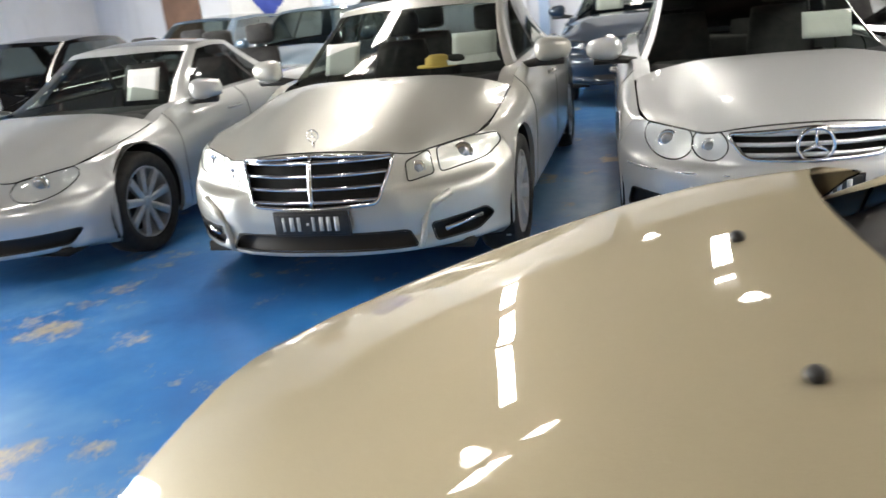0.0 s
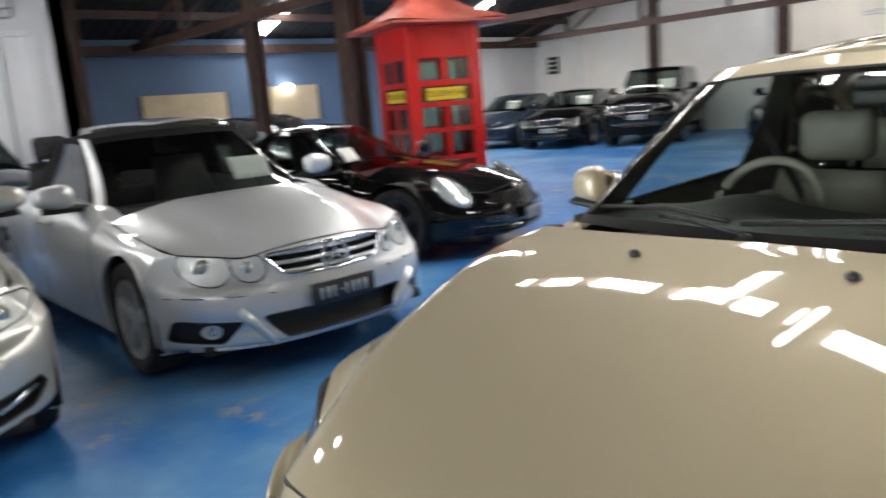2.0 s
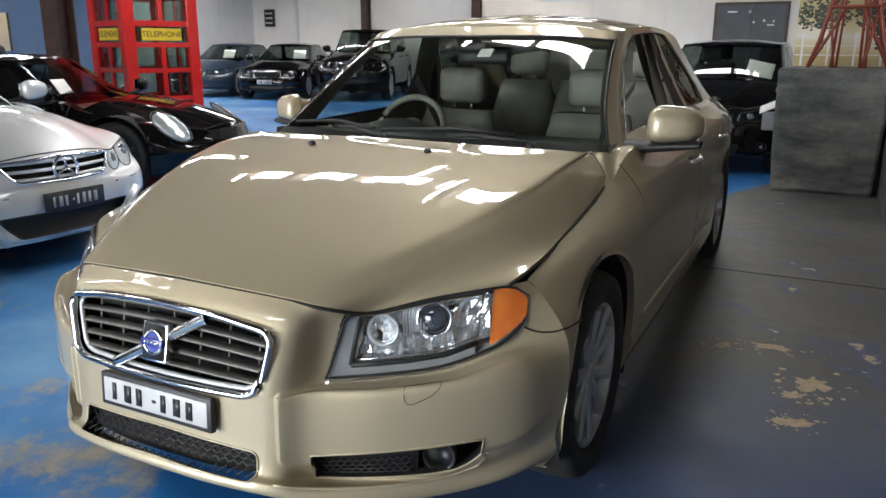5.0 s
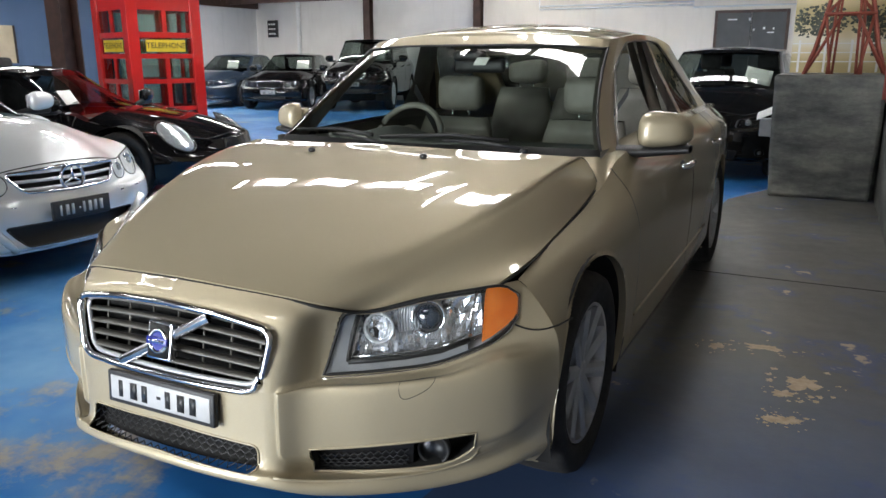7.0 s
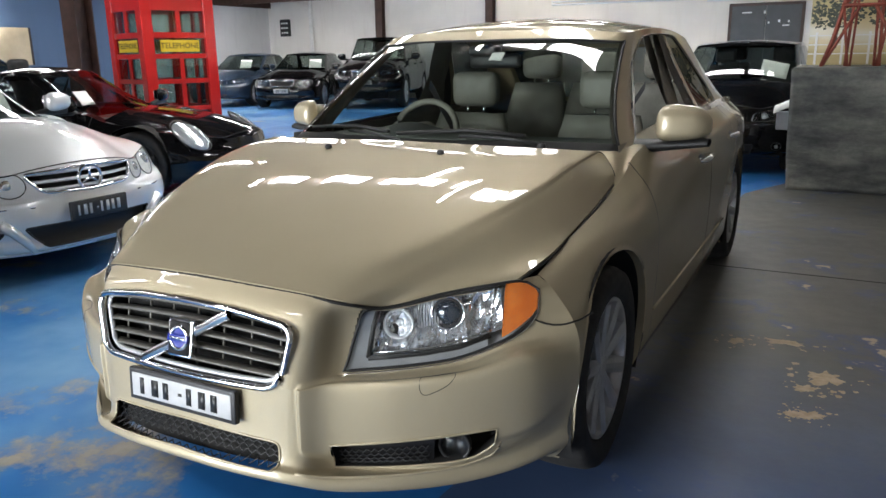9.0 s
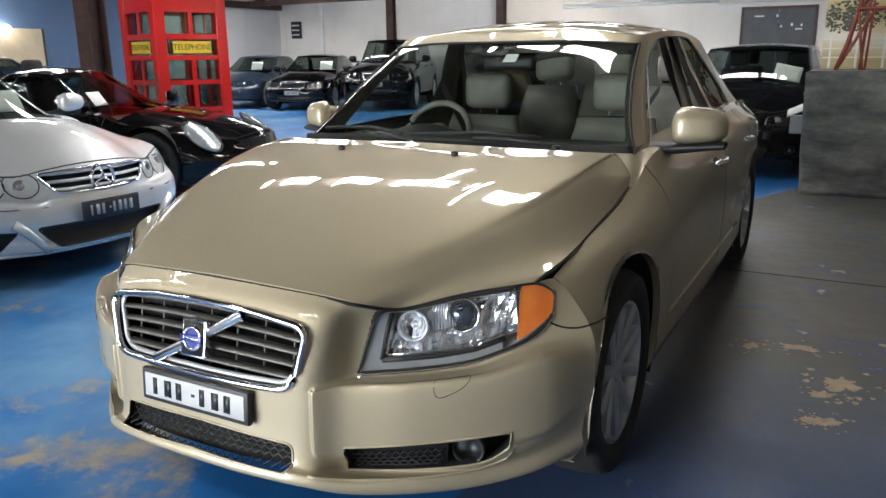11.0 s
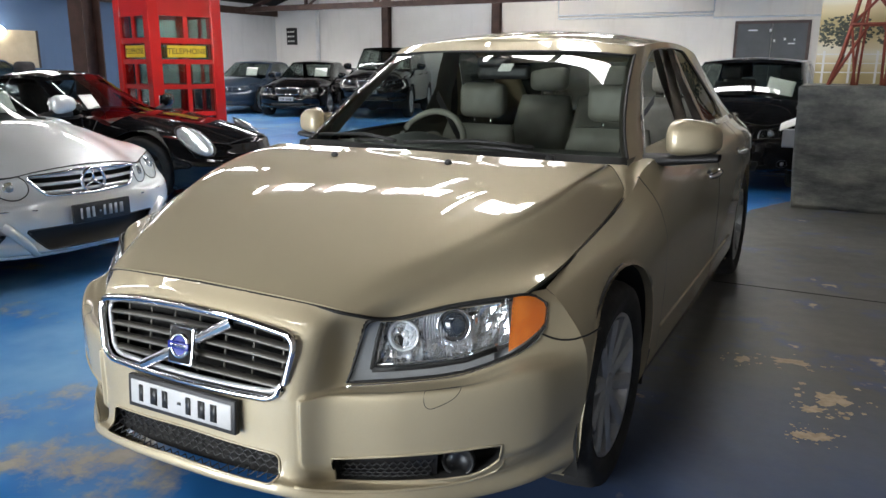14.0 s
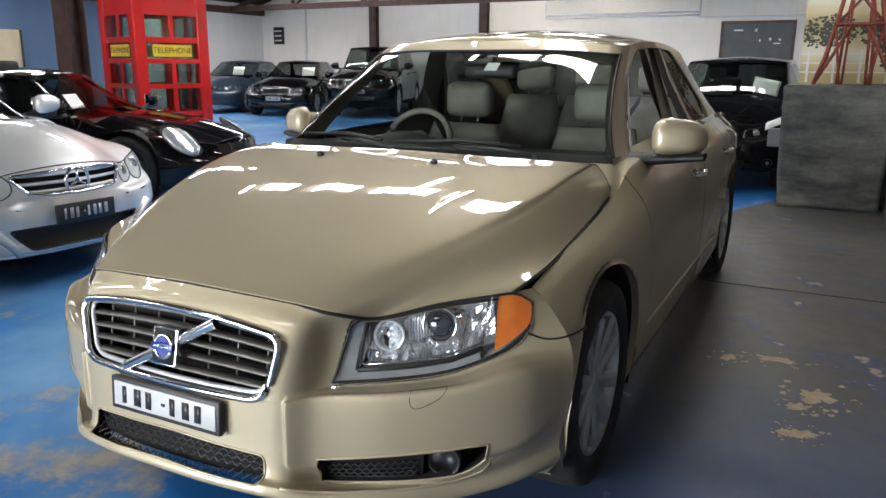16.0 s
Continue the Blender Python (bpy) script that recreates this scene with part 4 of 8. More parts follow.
# roof: two bays that meet in a valley, with strips of translucent sheet down the slopes
SKY_ROWS = (-2.9, 3.1, 9.1, 15.1)
SKY_SHEET = glow("translucent_roof_sheet", (1.0, 0.985, 0.955), SKYLIGHT)
# unseen sheets, their layout made up to draw the bonnet and windscreen reflections
# the two nearest rows run askew: row and slope, then each sheet's ends, its offset along the hall and its skew
SKEWED = {(1, 0): [(-11.4, -10.1, -1.55, -0.2)],
          (1, 1): [(-6.4, -4.27, 2.53, -0.37), (-4.15, -2.40, 1.72, -0.46), (-2.30, -1.88, 1.18, -0.55), (-1.98, -1.83, 1.55, 0.0), (-1.74, -1.15, 0.76, -0.62)],
          (1, 2): [(-1.08, -0.90, 0.36, -0.55), (-0.83, -0.38, 0.20, -0.45), (-0.30, 0.42, 0.0, -0.35)],
          (0, 1): [(-6.75, -5.75, 1.05, -0.35), (-5.6, -4.7, 0.65, -0.35)]}
lights_n = 0
SLOPES = ((X0 - 0.3, RIDGE_X), (RIDGE_X, VALLEY_X), (VALLEY_X, X1 + 0.3))
for side, (a, b) in enumerate(SLOPES):
    bm = grid(lambda u, v: Vector((lerp(a, b, u), lerp(Y0 - 0.3, Y1 + 0.3, v), roof_z(lerp(a, b, u)) + 0.03 * math.cos(v * math.pi * 2 * 110) + 0.05)), 2, 440)
    thicken(bm, 0.03)
    solid("roof_slope_%d" % (side + 1), bm, ROOF_SHEET, "dark corrugated roof sheeting seen from below", "roof", kind="structure")
    # one straight run of sheets a row, but the middle slope's are staggered up to the ridge
    runs = {0: [(a + 0.35, b - 0.35, 0.0, 0.0)], 1: [(x, x + 1.05, 0.55 - 0.40 * (x + 0.52 - VALLEY_X), -0.40) for x in (-2.4, -3.6, -4.8, -6.0, -7.2)], 2: [(-0.85, 0.10, 0.05, 0.0), (0.2, 0.85, 0.05, 0.0)]}[side]
    for k, y in enumerate(SKY_ROWS):
        for x0, x1, dy, skew in SKEWED.get((k, side), runs):
            wide = 0.17 if x1 - x0 > 0.25 else 0.45
            bm = grid(lambda u, v: Vector((lerp(x0, x1, u), y + dy + skew * (x1 - x0) * (u - 0.5) + lerp(-wide, wide, v), roof_z(lerp(x0, x1, u)) - 0.02 + 0.012 * math.cos(v * math.pi * 6))), 2, 12)
            thicken(bm, 0.006)
            lights_n += 1
            solid("skylight_%d" % lights_n, bm, SKY_SHEET, "milky translucent roof sheet lit by daylight", "skylight", kind="structure")
    n = round(abs(b - a) / 1.42)
    for j in range(n + 1):
        x = lerp(a + 0.2, b - 0.12, j / n)
        if X0 < x < X1:
            solid("purlin_%d" % (side * 10 + j + 1), box(x - 0.05, x + 0.05, Y0, Y1, roof_z(x) - 0.20, roof_z(x) - 0.05), STEEL, "dark brown timber purlin under the roof sheets", "purlin", kind="structure")
# trusses: rafter, tie beam and webs
for k, y in enumerate((0.1, 6.2, 12.3, 18.0)):
    truss = thing("roof_truss", "dark brown steel roof truss across the hall", "truss", pose(0, y, 0), "roof trusses", "structure")
    for a, b in SLOPES:
        x0, x1 = max(a, X0), min(b, X1)
        part("rafter", tube([(x0, 0, roof_z(x0) - 0.26), (x1, 0, roof_z(x1) - 0.26)], 0.07, 4), STEEL, truss, smooth=False)
    part("tie_beam", box(X0, VALLEY_X, -0.06, 0.06, EAVE - 0.28, EAVE - 0.12), STEEL, truss, smooth=False)
    for j in range(1, 6):
        x = lerp(X0, VALLEY_X, j / 6)
        part("web", box(x - 0.04, x + 0.04, -0.04, 0.04, EAVE - 0.2, roof_z(x) - 0.2), STEEL, truss, smooth=False)
        xn = lerp(X0, VALLEY_X, (j + (1 if j < 3 else -1)) / 6)
        if j != 3:
            part("web", tube([(x, 0, EAVE - 0.2), (xn, 0, roof_z(xn) - 0.3)], 0.035, 4), STEEL, truss, smooth=False)
# posts against the gable and in the hall
def post(x, y, w, d, top, label):
    p = thing("steel_post", label, "column", pose(x, y, 0), "steel posts", "structure")
    part("flange", box(-w / 2, w / 2, -d / 2, -d / 2 + 0.02, 0.02, top, 0.002), STEEL, p, smooth=False)
    part("flange", box(-w / 2, w / 2, d / 2 - 0.02, d / 2, 0.02, top, 0.002), STEEL, p, smooth=False)
    part("web", box(-0.012, 0.012, -d / 2 + 0.02, d / 2 - 0.02, 0.02, top), STEEL, p, smooth=False)
    part("base_plate", box(-w / 2 - 0.08, w / 2 + 0.08, -d / 2 - 0.08, d / 2 + 0.08, 0.0, 0.02, 0.003), STEEL, p, smooth=False)


for x in (-11.53, -7.82):
    post(x, Y1 - 0.11, 0.24, 0.2, roof_z(x) - 0.1, "dark brown steel post against the white gable wall")
post(-9.54, 7.20, 0.34, 0.34, roof_z(-9.69) - 0.3, "stout dark brown steel column beside the telephone box")
post(-12.20, 6.95, 0.26, 0.26, roof_z(-12.20) - 0.3, "dark brown steel column near the blue wall")
post(OX - 0.2, 4.25, 0.20, 0.2, roof_z(OX) - 0.1, "dark brown steel post at the office corner")
# grey floor lane beside the gold car
bm = bmesh.new()
lane = [(0.42, Y0), (1.97, Y0), (1.97, 9.5), (1.15, 9.5), (1.12, 7.2), (0.72, 6.2), (0.62, 4.6), (0.60, 3.0), (0.58, 1.7), (0.56, 1.0), (0.50, 0.4)]
bm.faces.new([bm.verts.new((x, y, 0.004)) for x, y in lane])
solid("floor_lane", bm, FLOOR_GREY, "worn grey painted lane on the blue floor", "floor", kind="structure")
# ---- the other cars ----
def sedan_shape(L=4.87, W=0.925, zb=0.20, sh=((0, 0.64), (0.3, 0.72), (1.4, 0.93), (3.6, 0.99), (4.87, 0.98)), f0=1.42, f1=2.25, r0=4.15, r1=3.45, zr=1.43, w0=0.76, w1=0.56, n=2.7, Ln=1.0, Lt=0.75, nose_in=((0, 0.05), (0.25, 0.0), (0.6, 0.03), (0.85, 0.08), (1, 0.17)), side_in=((0, 0.05), (0.2, 0.01), (0.5, 0.0), (0.8, 0.025), (0.95, 0.075), (1, 0.11)), windows=((0.06, 0.44), (0.47, 0.86)), **k):
    G = dict(f0=f0, f1=f1, r0=r0, r1=r1, zr=zr, w0=w0, w1=w1, ln0=0.30, ln1=0.22, lt0=0.28, lt1=0.24, n=2.4, bulge=0.25, rake=-0.30, arc=0.05, crown=0.045, windows=windows)
    G.update(k.pop("G", {}))
    S = dict(L=L, W=W, zb=zb, shoulder=list(sh), Ln=Ln, Lt=Lt, n=n, m=3.2, bow=0.03, lift=0.03, nose_in=list(nose_in), side_in=list(side_in), G=G)
    S.update(k)
    return Shape(**S)


def panel_car(name, label, m, paint_mat, sx, ymap, zmap, wheels, wr, arch, house, dens=1.0, holes=(), group="", bonnet_y=None, **k):
    """A car whose panels are drawn over the common surfaces, stretched to its own measures. Returns the car and its surfaces."""
    fx, fy, fz = (lambda x: x * sx), curve_of(ymap), curve_of(zmap)
    nose, bonnet, flank = warped(BASE_NOSE, fx, fy, fz), warped(BASE_BONNET, fx, fy, fz), warped(BASE_FLANK, fx, fy, fz)
    belt = [(p[1], p[2]) for p in flank.P[-1]]
    base = nose(0, 10.0)
    shape = sedan_shape(L=ymap[-1][1], W=0.925 * sx, sh=[(base.y, base.z)] + belt, zb=fz(0.19), **house)
    cars_wheels = [(y, wr + 0.005) for y in wheels]
    g = shape.G
    end = flank.P.shape[1] - 1

    def panels(car):
        D = lambda n: max(4, int(n * dens))
        hole = (lambda c, r, p: not any(inside(h, abs(p.x), p.z) for h in holes)) if holes else None

        def bon(u, v):
            p = bonnet(abs(u * 2 - 1) * 6.0, v * 5.0)
            return Vector((math.copysign(p.x, u - 0.5), p.y, p.z + 0.001))
        part("bonnet", grid(bon, D(60), D(36)), paint_mat, car)
        part("bonnet_gap", tube([bon(k / 30, 0.0) + Vector((0, -0.002, -0.004)) for k in range(31)], 0.0045, 5), GASKET, car)
        part("cowl", grid(lambda u, v: Vector((lerp(-1, 1, u) * g["w0"], lerp(bonnet(0, 5).y - 0.03, g["f0"] + 0.05, v) + 0.09 * (2 * u - 1) ** 2, lerp(bonnet(0, 5).z - 0.10, shape.top(g["f0"]), v) - 0.05 * abs(2 * u - 1) ** 2.5)), 14, 4), TRIM, car)
        for side in (-1, 1):
            part("front_bumper", sheet(nose, 0, 7, 0, 6.3, D(90), D(44), side, hole), paint_mat, car)
            part("nose_panel", sheet(nose, 0, 7, 6.3, 10, D(90), D(24), side, hole), paint_mat, car)
            for nm, c0, c1, n in (("front_wing", 0.0, 4.52, 60), ("front_door", 4.535, 6.24, 34), ("rear_door", 6.255, 7.32, 24), ("rear_wing", 7.335, float(end), 70)):
                part(nm, flank_sheet(flank, c0, c1, D(n), D(36), side, cars_wheels, arch, 0.02 / min(1.0, dens)), paint_mat, car)
            if dens > 0.4:
                for wy, wz in cars_wheels:
                    part("arch_lip", arch_lip(flank, wy, wz, arch, side, 30), paint_mat, car)
                for c in (4.528, 6.248, 7.328):
                    part("door_gap", tube([both(flank(c, r / 4), side) - Vector((side * 0.003, 0, 0)) for r in range(3, 29)], 0.005, 5), GASKET, car)
                for c in (5.93, 7.12):
                    p = both(flank(c, 5.6), side)
                    part("door_handle", tube([p + Vector((0, -0.09, 0)), p + Vector((side * 0.035, -0.07, 0.004)), p + Vector((side * 0.035, 0.07, 0.004)), p + Vector((0, 0.09, 0))], 0.012, 6), paint_mat, car)
            for wy, wz in cars_wheels:
                part("wheel_liner", grid(lambda u, v: Vector((side * lerp(0.90 * sx, 0.5, v), wy + (arch + 0.012) * math.cos(math.pi * lerp(-0.12, 1.12, u)), wz + (arch + 0.012) * math.sin(math.pi * lerp(-0.12, 1.12, u)))), 20, 2), DARK, car)
            part("belt_panel", grid(lambda u, v: Vector((side * lerp(flank(lerp(3.8, end, u), 7.0).x, g["w0"] - 0.05, v), flank(lerp(3.8, end, u), 7.0).y, flank(lerp(3.8, end, u), 7.0).z + 0.008 * v)), 26, 2), paint_mat, car)
            part("tail_panel", grid(lambda u, v: Vector((side * flank(end, 7 * v).x * math.cos(u * math.pi / 2) ** 0.5, flank(end, 7 * v).y + (shape.L - flank(end, 7 * v).y) * math.sin(u * math.pi / 2) - 0.05 * v, flank(end, 7 * v).z)), 10, 8), paint_mat, car)
        z0 = flank(9.0, 7.0).z
        part("boot_lid", grid(lambda u, v: Vector(((2 * u - 1) * lerp(0.80, 0.66, v * v) * sx, lerp(g["r0"] - 0.1, shape.L - 0.05, v) - 0.09 * (2 * u - 1) ** 2 * v, z0 + 0.015 * (1 - (2 * u - 1) ** 2) - 0.02 * v)), 14, 6), paint_mat, car)
    car = base_car(name, label, m, shape, paint_mat, wheels, wr, arch, group=group, panels=panels, **k)
    return car, nose, bonnet, flank, shape


def fill(f, poly, side, d, inner=0.0, rings=4):
    """A patch of a nose surface inside an outline of (x, z), d metres proud; inner: extra depth in its middle."""
    cx, cz = sum(p[0] for p in poly) / len(poly), sum(p[1] for p in poly) / len(poly)
    bm = bmesh.new()
    rows = []
    for k in range(1, rings + 1):
        q = k / rings
        rows.append([bm.verts.new(both(on_surface(f, lerp(cx, x, q), lerp(cz, z, q), d + inner * (1 - q * q)), side)) for x, z in poly])
    mid = bm.verts.new(both(on_surface(f, cx, cz, d + inner), side))
    n = len(poly)
    for i in range(n):
        bm.faces.new((mid, rows[0][i], rows[0][(i + 1) % n]))
        for k in range(rings - 1):
            bm.faces.new((rows[k][i], rows[k + 1][i], rows[k + 1][(i + 1) % n], rows[k][(i + 1) % n]))
    bmesh.ops.recalc_face_normals(bm, faces=bm.faces)
    return bm


def oval(cx, cz, rx, rz, tilt=0.0, n=26):
    t = radians(tilt)
    return [(cx + rx * math.cos(a) * math.cos(t) - rz * math.sin(a) * math.sin(t), cz + rx * math.cos(a) * math.sin(t) + rz * math.sin(a) * math.cos(t)) for a in [2 * math.pi * k / n for k in range(n)]]


def lamp_on(car, f, poly, side, bulbs=(), rim=None, dome=0.02, name="headlamp"):
    """A lamp set in a nose surface: seal, bright bowl, bulbs and a clear dome."""
    lamp = new(name)
    lamp.parent = car
    part("lamp_bowl", fill(f, [(x, z) for x, z in poly], side, 0.003, -0.035), LAMP_SILVER, lamp)
    part("lamp_seal", tube([both(on_surface(f, x, z, 0.002), side) for x, z in poly], 0.0035, 6, closed=True), rim or GASKET, lamp)
    for bx, bz, r in bulbs:
        p = both(on_surface(f, bx, bz, -0.012), side)
        m = Matrix.Translation(p) @ Vector((side * 0.3, -1, 0.05)).to_track_quat("Z", "Y").to_matrix().to_4x4()
        bm = lathe([(r * 1.15, 0.0), (r * 1.1, 0.012), (r * 0.95, 0.008), (r * 0.6, 0.016), (0.0005, 0.02)], 24, "z")
        bmesh.ops.transform(bm, matrix=m, verts=bm.verts)
        part("lamp_ring", bm, CHROME, lamp)
        bm = lathe([(r * 0.8, 0.010), (r * 0.5, 0.020), (0.0005, 0.024)], 20, "z")
        bmesh.ops.transform(bm, matrix=m, verts=bm.verts)
        part("projector_lens", bm, LAMP_CORE, lamp)
    part("lamp_glass", fill(f, poly, side, 0.006, dome), LENS, lamp).visible_shadow = False
    return lamp


def grille_on(car, f, poly, slats, slat_mat, surround, back=0.045, upright=False, badge_at=None, badge_r=0.08):
    """A grille: dark back, bright surround, slats and, where it has one, a round badge of ring and three rays."""
    gr = new("grille")
    gr.parent = car
    zs, xs = [p[1] for p in poly], [p[0] for p in poly]
    z0, z1 = min(zs), max(zs)
    part("grille_back", grid(lambda u, v: on_surface(f, lerp(min(xs), max(xs), u), lerp(z0, z1, v)) + Vector((0, back, 0)), 10, 3), DARK, gr)
    part("surround", tube([on_surface(f, x, z, 0.004) for x, z in poly], 0.010, 6, closed=True), surround, gr)
    for k in range(slats):
        z = lerp(z0, z1, (k + 0.5) / slats)
        span = [p for p in np.linspace(0, max(xs), 80) if inside(poly, p, z)]
        half = max(span) if span else 0.2
        part("slat", grid(lambda u, v: on_surface(f, lerp(-half, half, u), z) + Vector((0, 0.016 + 0.012 * math.cos(2 * math.pi * v), 0.011 * math.sin(2 * math.pi * v))), 18, 8), slat_mat, gr)
    if upright:
        part("upright", tube([on_surface(f, 0.0, lerp(z0, z1, k / 6), 0.004) for k in range(7)], 0.012, 6), CHROME, gr)
    if badge_at:
        p = on_surface(f, 0.0, badge_at, 0.004)
        b = new("badge")
        b.parent = gr
        b.location = p
        part("badge_ring", lathe([(badge_r, 0.0), (badge_r * 0.97, -0.014), (badge_r * 0.84, -0.014), (badge_r * 0.82, 0.0)], 32, "y"), CHROME, b)
        for a in (90, 210, 330):
            part("badge_ray", tube([(0, -0.006, 0), (badge_r * 0.86 * math.cos(radians(a)), -0.006, badge_r * 0.86 * math.sin(radians(a)))], lambda t: 0.011 * (1 - 0.75 * t), 6), CHROME, b)
    return gr


def opening_on(car, f, poly, side, name="air_intake", depth=0.05, rim=None):
    """A dark opening in a bumper, with its back and rim."""
    o = new(name)
    o.parent = car
    xs, zs = [p[0] for p in poly], [p[1] for p in poly]
    part("recess", grid(lambda u, v: both(on_surface(f, lerp(min(xs) - 0.01, max(xs) + 0.01, u), lerp(min(zs) - 0.01, max(zs) + 0.01, v)), side) + Vector((0, depth, 0)), 12, 3), MESH_BLACK, o)
    part("rim", tube([both(on_surface(f, x, z, 0.0), side) for x, z in poly], 0.005, 5, closed=True), rim or TRIM, o)
    return o


def card(name, label, m, w, h, mat=None, tint=None):
    """A sheet of card, slightly curled."""
    return solid(name, thicken(grid(lambda u, v: Vector((lerp(-w / 2, w / 2, u), 0.012 * math.sin(u * 3.0) * w, lerp(0, h, v))), 6, 4), 0.002), mat or PAPER, label, "paper", m, smooth=True)


MESH_BLACK = plain("intake_mesh_black", (0.010, 0.010, 0.011), 0.45)
GASKET = plain("black_gasket", (0.006, 0.006, 0.006), 0.6)
STD_Y = [(0, 0), (0.945, 0.86), (3.775, 3.73), (4.85, 4.87)]
STD_Z = [(0.17, 0.19), (0.30, 0.30), (0.55, 0.575), (0.73, 0.755), (0.99, 0.985), (1.1, 1.09)]

# silver saloon with the upright grille
E_GRILLE = rounded([(-.40, .715), (0, .735), (.40, .715), (.325, .50), (0, .485), (-.325, .50)], 0.03)
E_LOW = rounded([(-.46, .355), (.46, .355), (.50, .275), (-.50, .275)], 0.02)
E_FOG = rounded([(.56, .375), (.80, .41), (.83, .36), (.76, .30), (.58, .285)], 0.02)
e_place = place(-2.31, -0.52, -3.7)
e_car, en, eb, ef, es = panel_car("silver_sedan", "silver saloon with upright chrome grille and dark number plate", e_place, SILVER_WARM, 0.995, STD_Y, STD_Z, (0.86, 3.73), 0.33, 0.375,
                                  dict(f0=1.38, f1=2.12, r0=4.22, r1=3.5, zr=1.43, w0=0.76, w1=0.59), holes=(E_GRILLE, E_LOW, E_FOG), mirrors=(1.72, 1.03, 1.0), spokes=7)
grille_on(e_car, en, E_GRILLE, 4, CHROME, CHROME, upright=True)
opening_on(e_car, en, E_LOW, 1)
for side in (-1, 1):
    opening_on(e_car, en, E_FOG, side, "fog_opening")
    part("day_light_bar", tube([both(on_surface(en, x, z, -0.004), side) for x, z in ((.62, .335), (.70, .352), (.78, .372))], 0.013, 6), CHROME, e_car)
    lamp_on(e_car, en, rounded([(.455, .575), (.445, .67), (.545, .71), (.575, .60)], 0.02), side, [(.505, .635, .032)], dome=0.008)
    lamp_on(e_car, en, rounded([(.60, .60), (.575, .712), (.70, .742), (.835, .735), (.86, .69), (.80, .635)], 0.025), side, [(.70, .675, .045)], dome=0.01)
    part("bumper_blade", tube([both(on_surface(en, x, z, 0.004), side) for x, z in ((.66, .52), (.58, .47), (.535, .40), (.52, .30), (.505, .262))], lambda t: 0.022 - 0.008 * t, 8), SILVER_WARM, e_car)
plate_part(e_car, Matrix.Translation((0, -0.012, 0.425)), 0.372, 0.10, dark=True, label="dark plate with pale bars")
ornament = new("bonnet_ornament")
ornament.parent = e_car
ornament.location = eb(0, 0.35) + Vector((0, 0, 0.0))
part("stem", tube([(0, 0, -0.005), (0, 0, 0.03)], 0.006, 6), CHROME, ornament)
part("ring", tube([(0.03 * math.cos(a), 0, 0.058 + 0.03 * math.sin(a)) for a in [2 * math.pi * k / 24 for k in range(24)]], 0.0032, 5, closed=True), CHROME, ornament)
for a in (90, 210, 330):
    part("ray", tube([(0, 0, 0.058), (0.029 * math.cos(radians(a)), 0, 0.058 + 0.029 * math.sin(radians(a)))], 0.0025, 5), CHROME, ornament)
# things behind its windscreen
HAT = mixed("straw_yellow", (0.62, 0.40, 0.09), (0.72, 0.50, 0.14), 16, (0.7, 0.85), 0, 0.3, 90)


def in_car(car_pose, x, y, z, rx=0, ry=0, rz=0):
    return car_pose @ pose(x, y, z, rx, ry, rz)


hat = thing("straw_hat", "yellow straw hat lying on the dashboard", "hat", in_car(e_place, 0.24, 1.72, 0.975))
part("brim", lathe([(0.0005, 0.004), (0.12, 0.004), (0.14, 0.0), (0.14, 0.008), (0.0005, 0.012)], 28, "z"), HAT, hat)
part("crown", lathe([(0.085, 0.006), (0.08, 0.055), (0.05, 0.075), (0.0005, 0.07)], 24, "z"), HAT, hat)
card("price_card", "white price card leaning behind the windscreen", in_car(e_place, -0.42, 1.66, 0.975, -28), 0.24, 0.22)
card("price_card", "large white paper propped on the dashboard", in_car(e_place, 0.46, 1.86, 0.99, -30, 0, 6), 0.30, 0.20)
card("folded_paper", "crumpled white papers on the dashboard", in_car(e_place, 0.50, 1.66, 0.985, -75, 0, 20), 0.34, 0.16)
solid("dark_cap", lathe([(0.0005, 0.06), (0.05, 0.05), (0.075, 0.0), (0.0005, 0.0)], 20, "z"), CABIN, "dark cap lying on the dashboard", "cap", in_car(e_place, 0.36, 1.74, 0.985), smooth=True)

# silver convertible
C_Y = [(0, 0), (0.945, 0.83), (3.775, 3.545), (4.85, 4.65)]
C_Z = [(0.17, 0.155), (0.30, 0.27), (0.55, 0.525), (0.73, 0.705), (0.99, 0.925), (1.1, 1.02)]
C_GRILLE = rounded([(-.37, .655), (0, .680), (.37, .655), (.29, .545), (0, .535), (-.29, .545)], 0.035)
C_LOW = rounded([(-.44, .36), (.44, .36), (.34, .235), (-.34, .235)], 0.025)
C_FOG = rounded([(.53, .345), (.80, .375), (.82, .27), (.62, .245)], 0.02)
clk_place = place(-2.57, 1.81, -1.3)
clk, cn, cb, cf, cs = panel_car("silver_convertible", "silver convertible with black canvas roof and twin oval headlamps", clk_place, SILVER_COOL, 0.945, C_Y, C_Z, (0.83, 3.545), 0.32, 0.36,
                                dict(f0=1.33, f1=2.02, r0=3.95, r1=3.05, zr=1.36, w0=0.715, w1=0.55, windows=((0.06, 0.52), (0.56, 0.80))), holes=(C_GRILLE, C_LOW, C_FOG), roof_mat=SOFT_TOP, spokes=5, mirrors=(1.62, 0.98, 0.94))
grille_on(clk, cn, C_GRILLE, 3, SILVER_COOL, CHROME, badge_at=0.605, badge_r=0.085)
opening_on(clk, cn, C_LOW, 1)
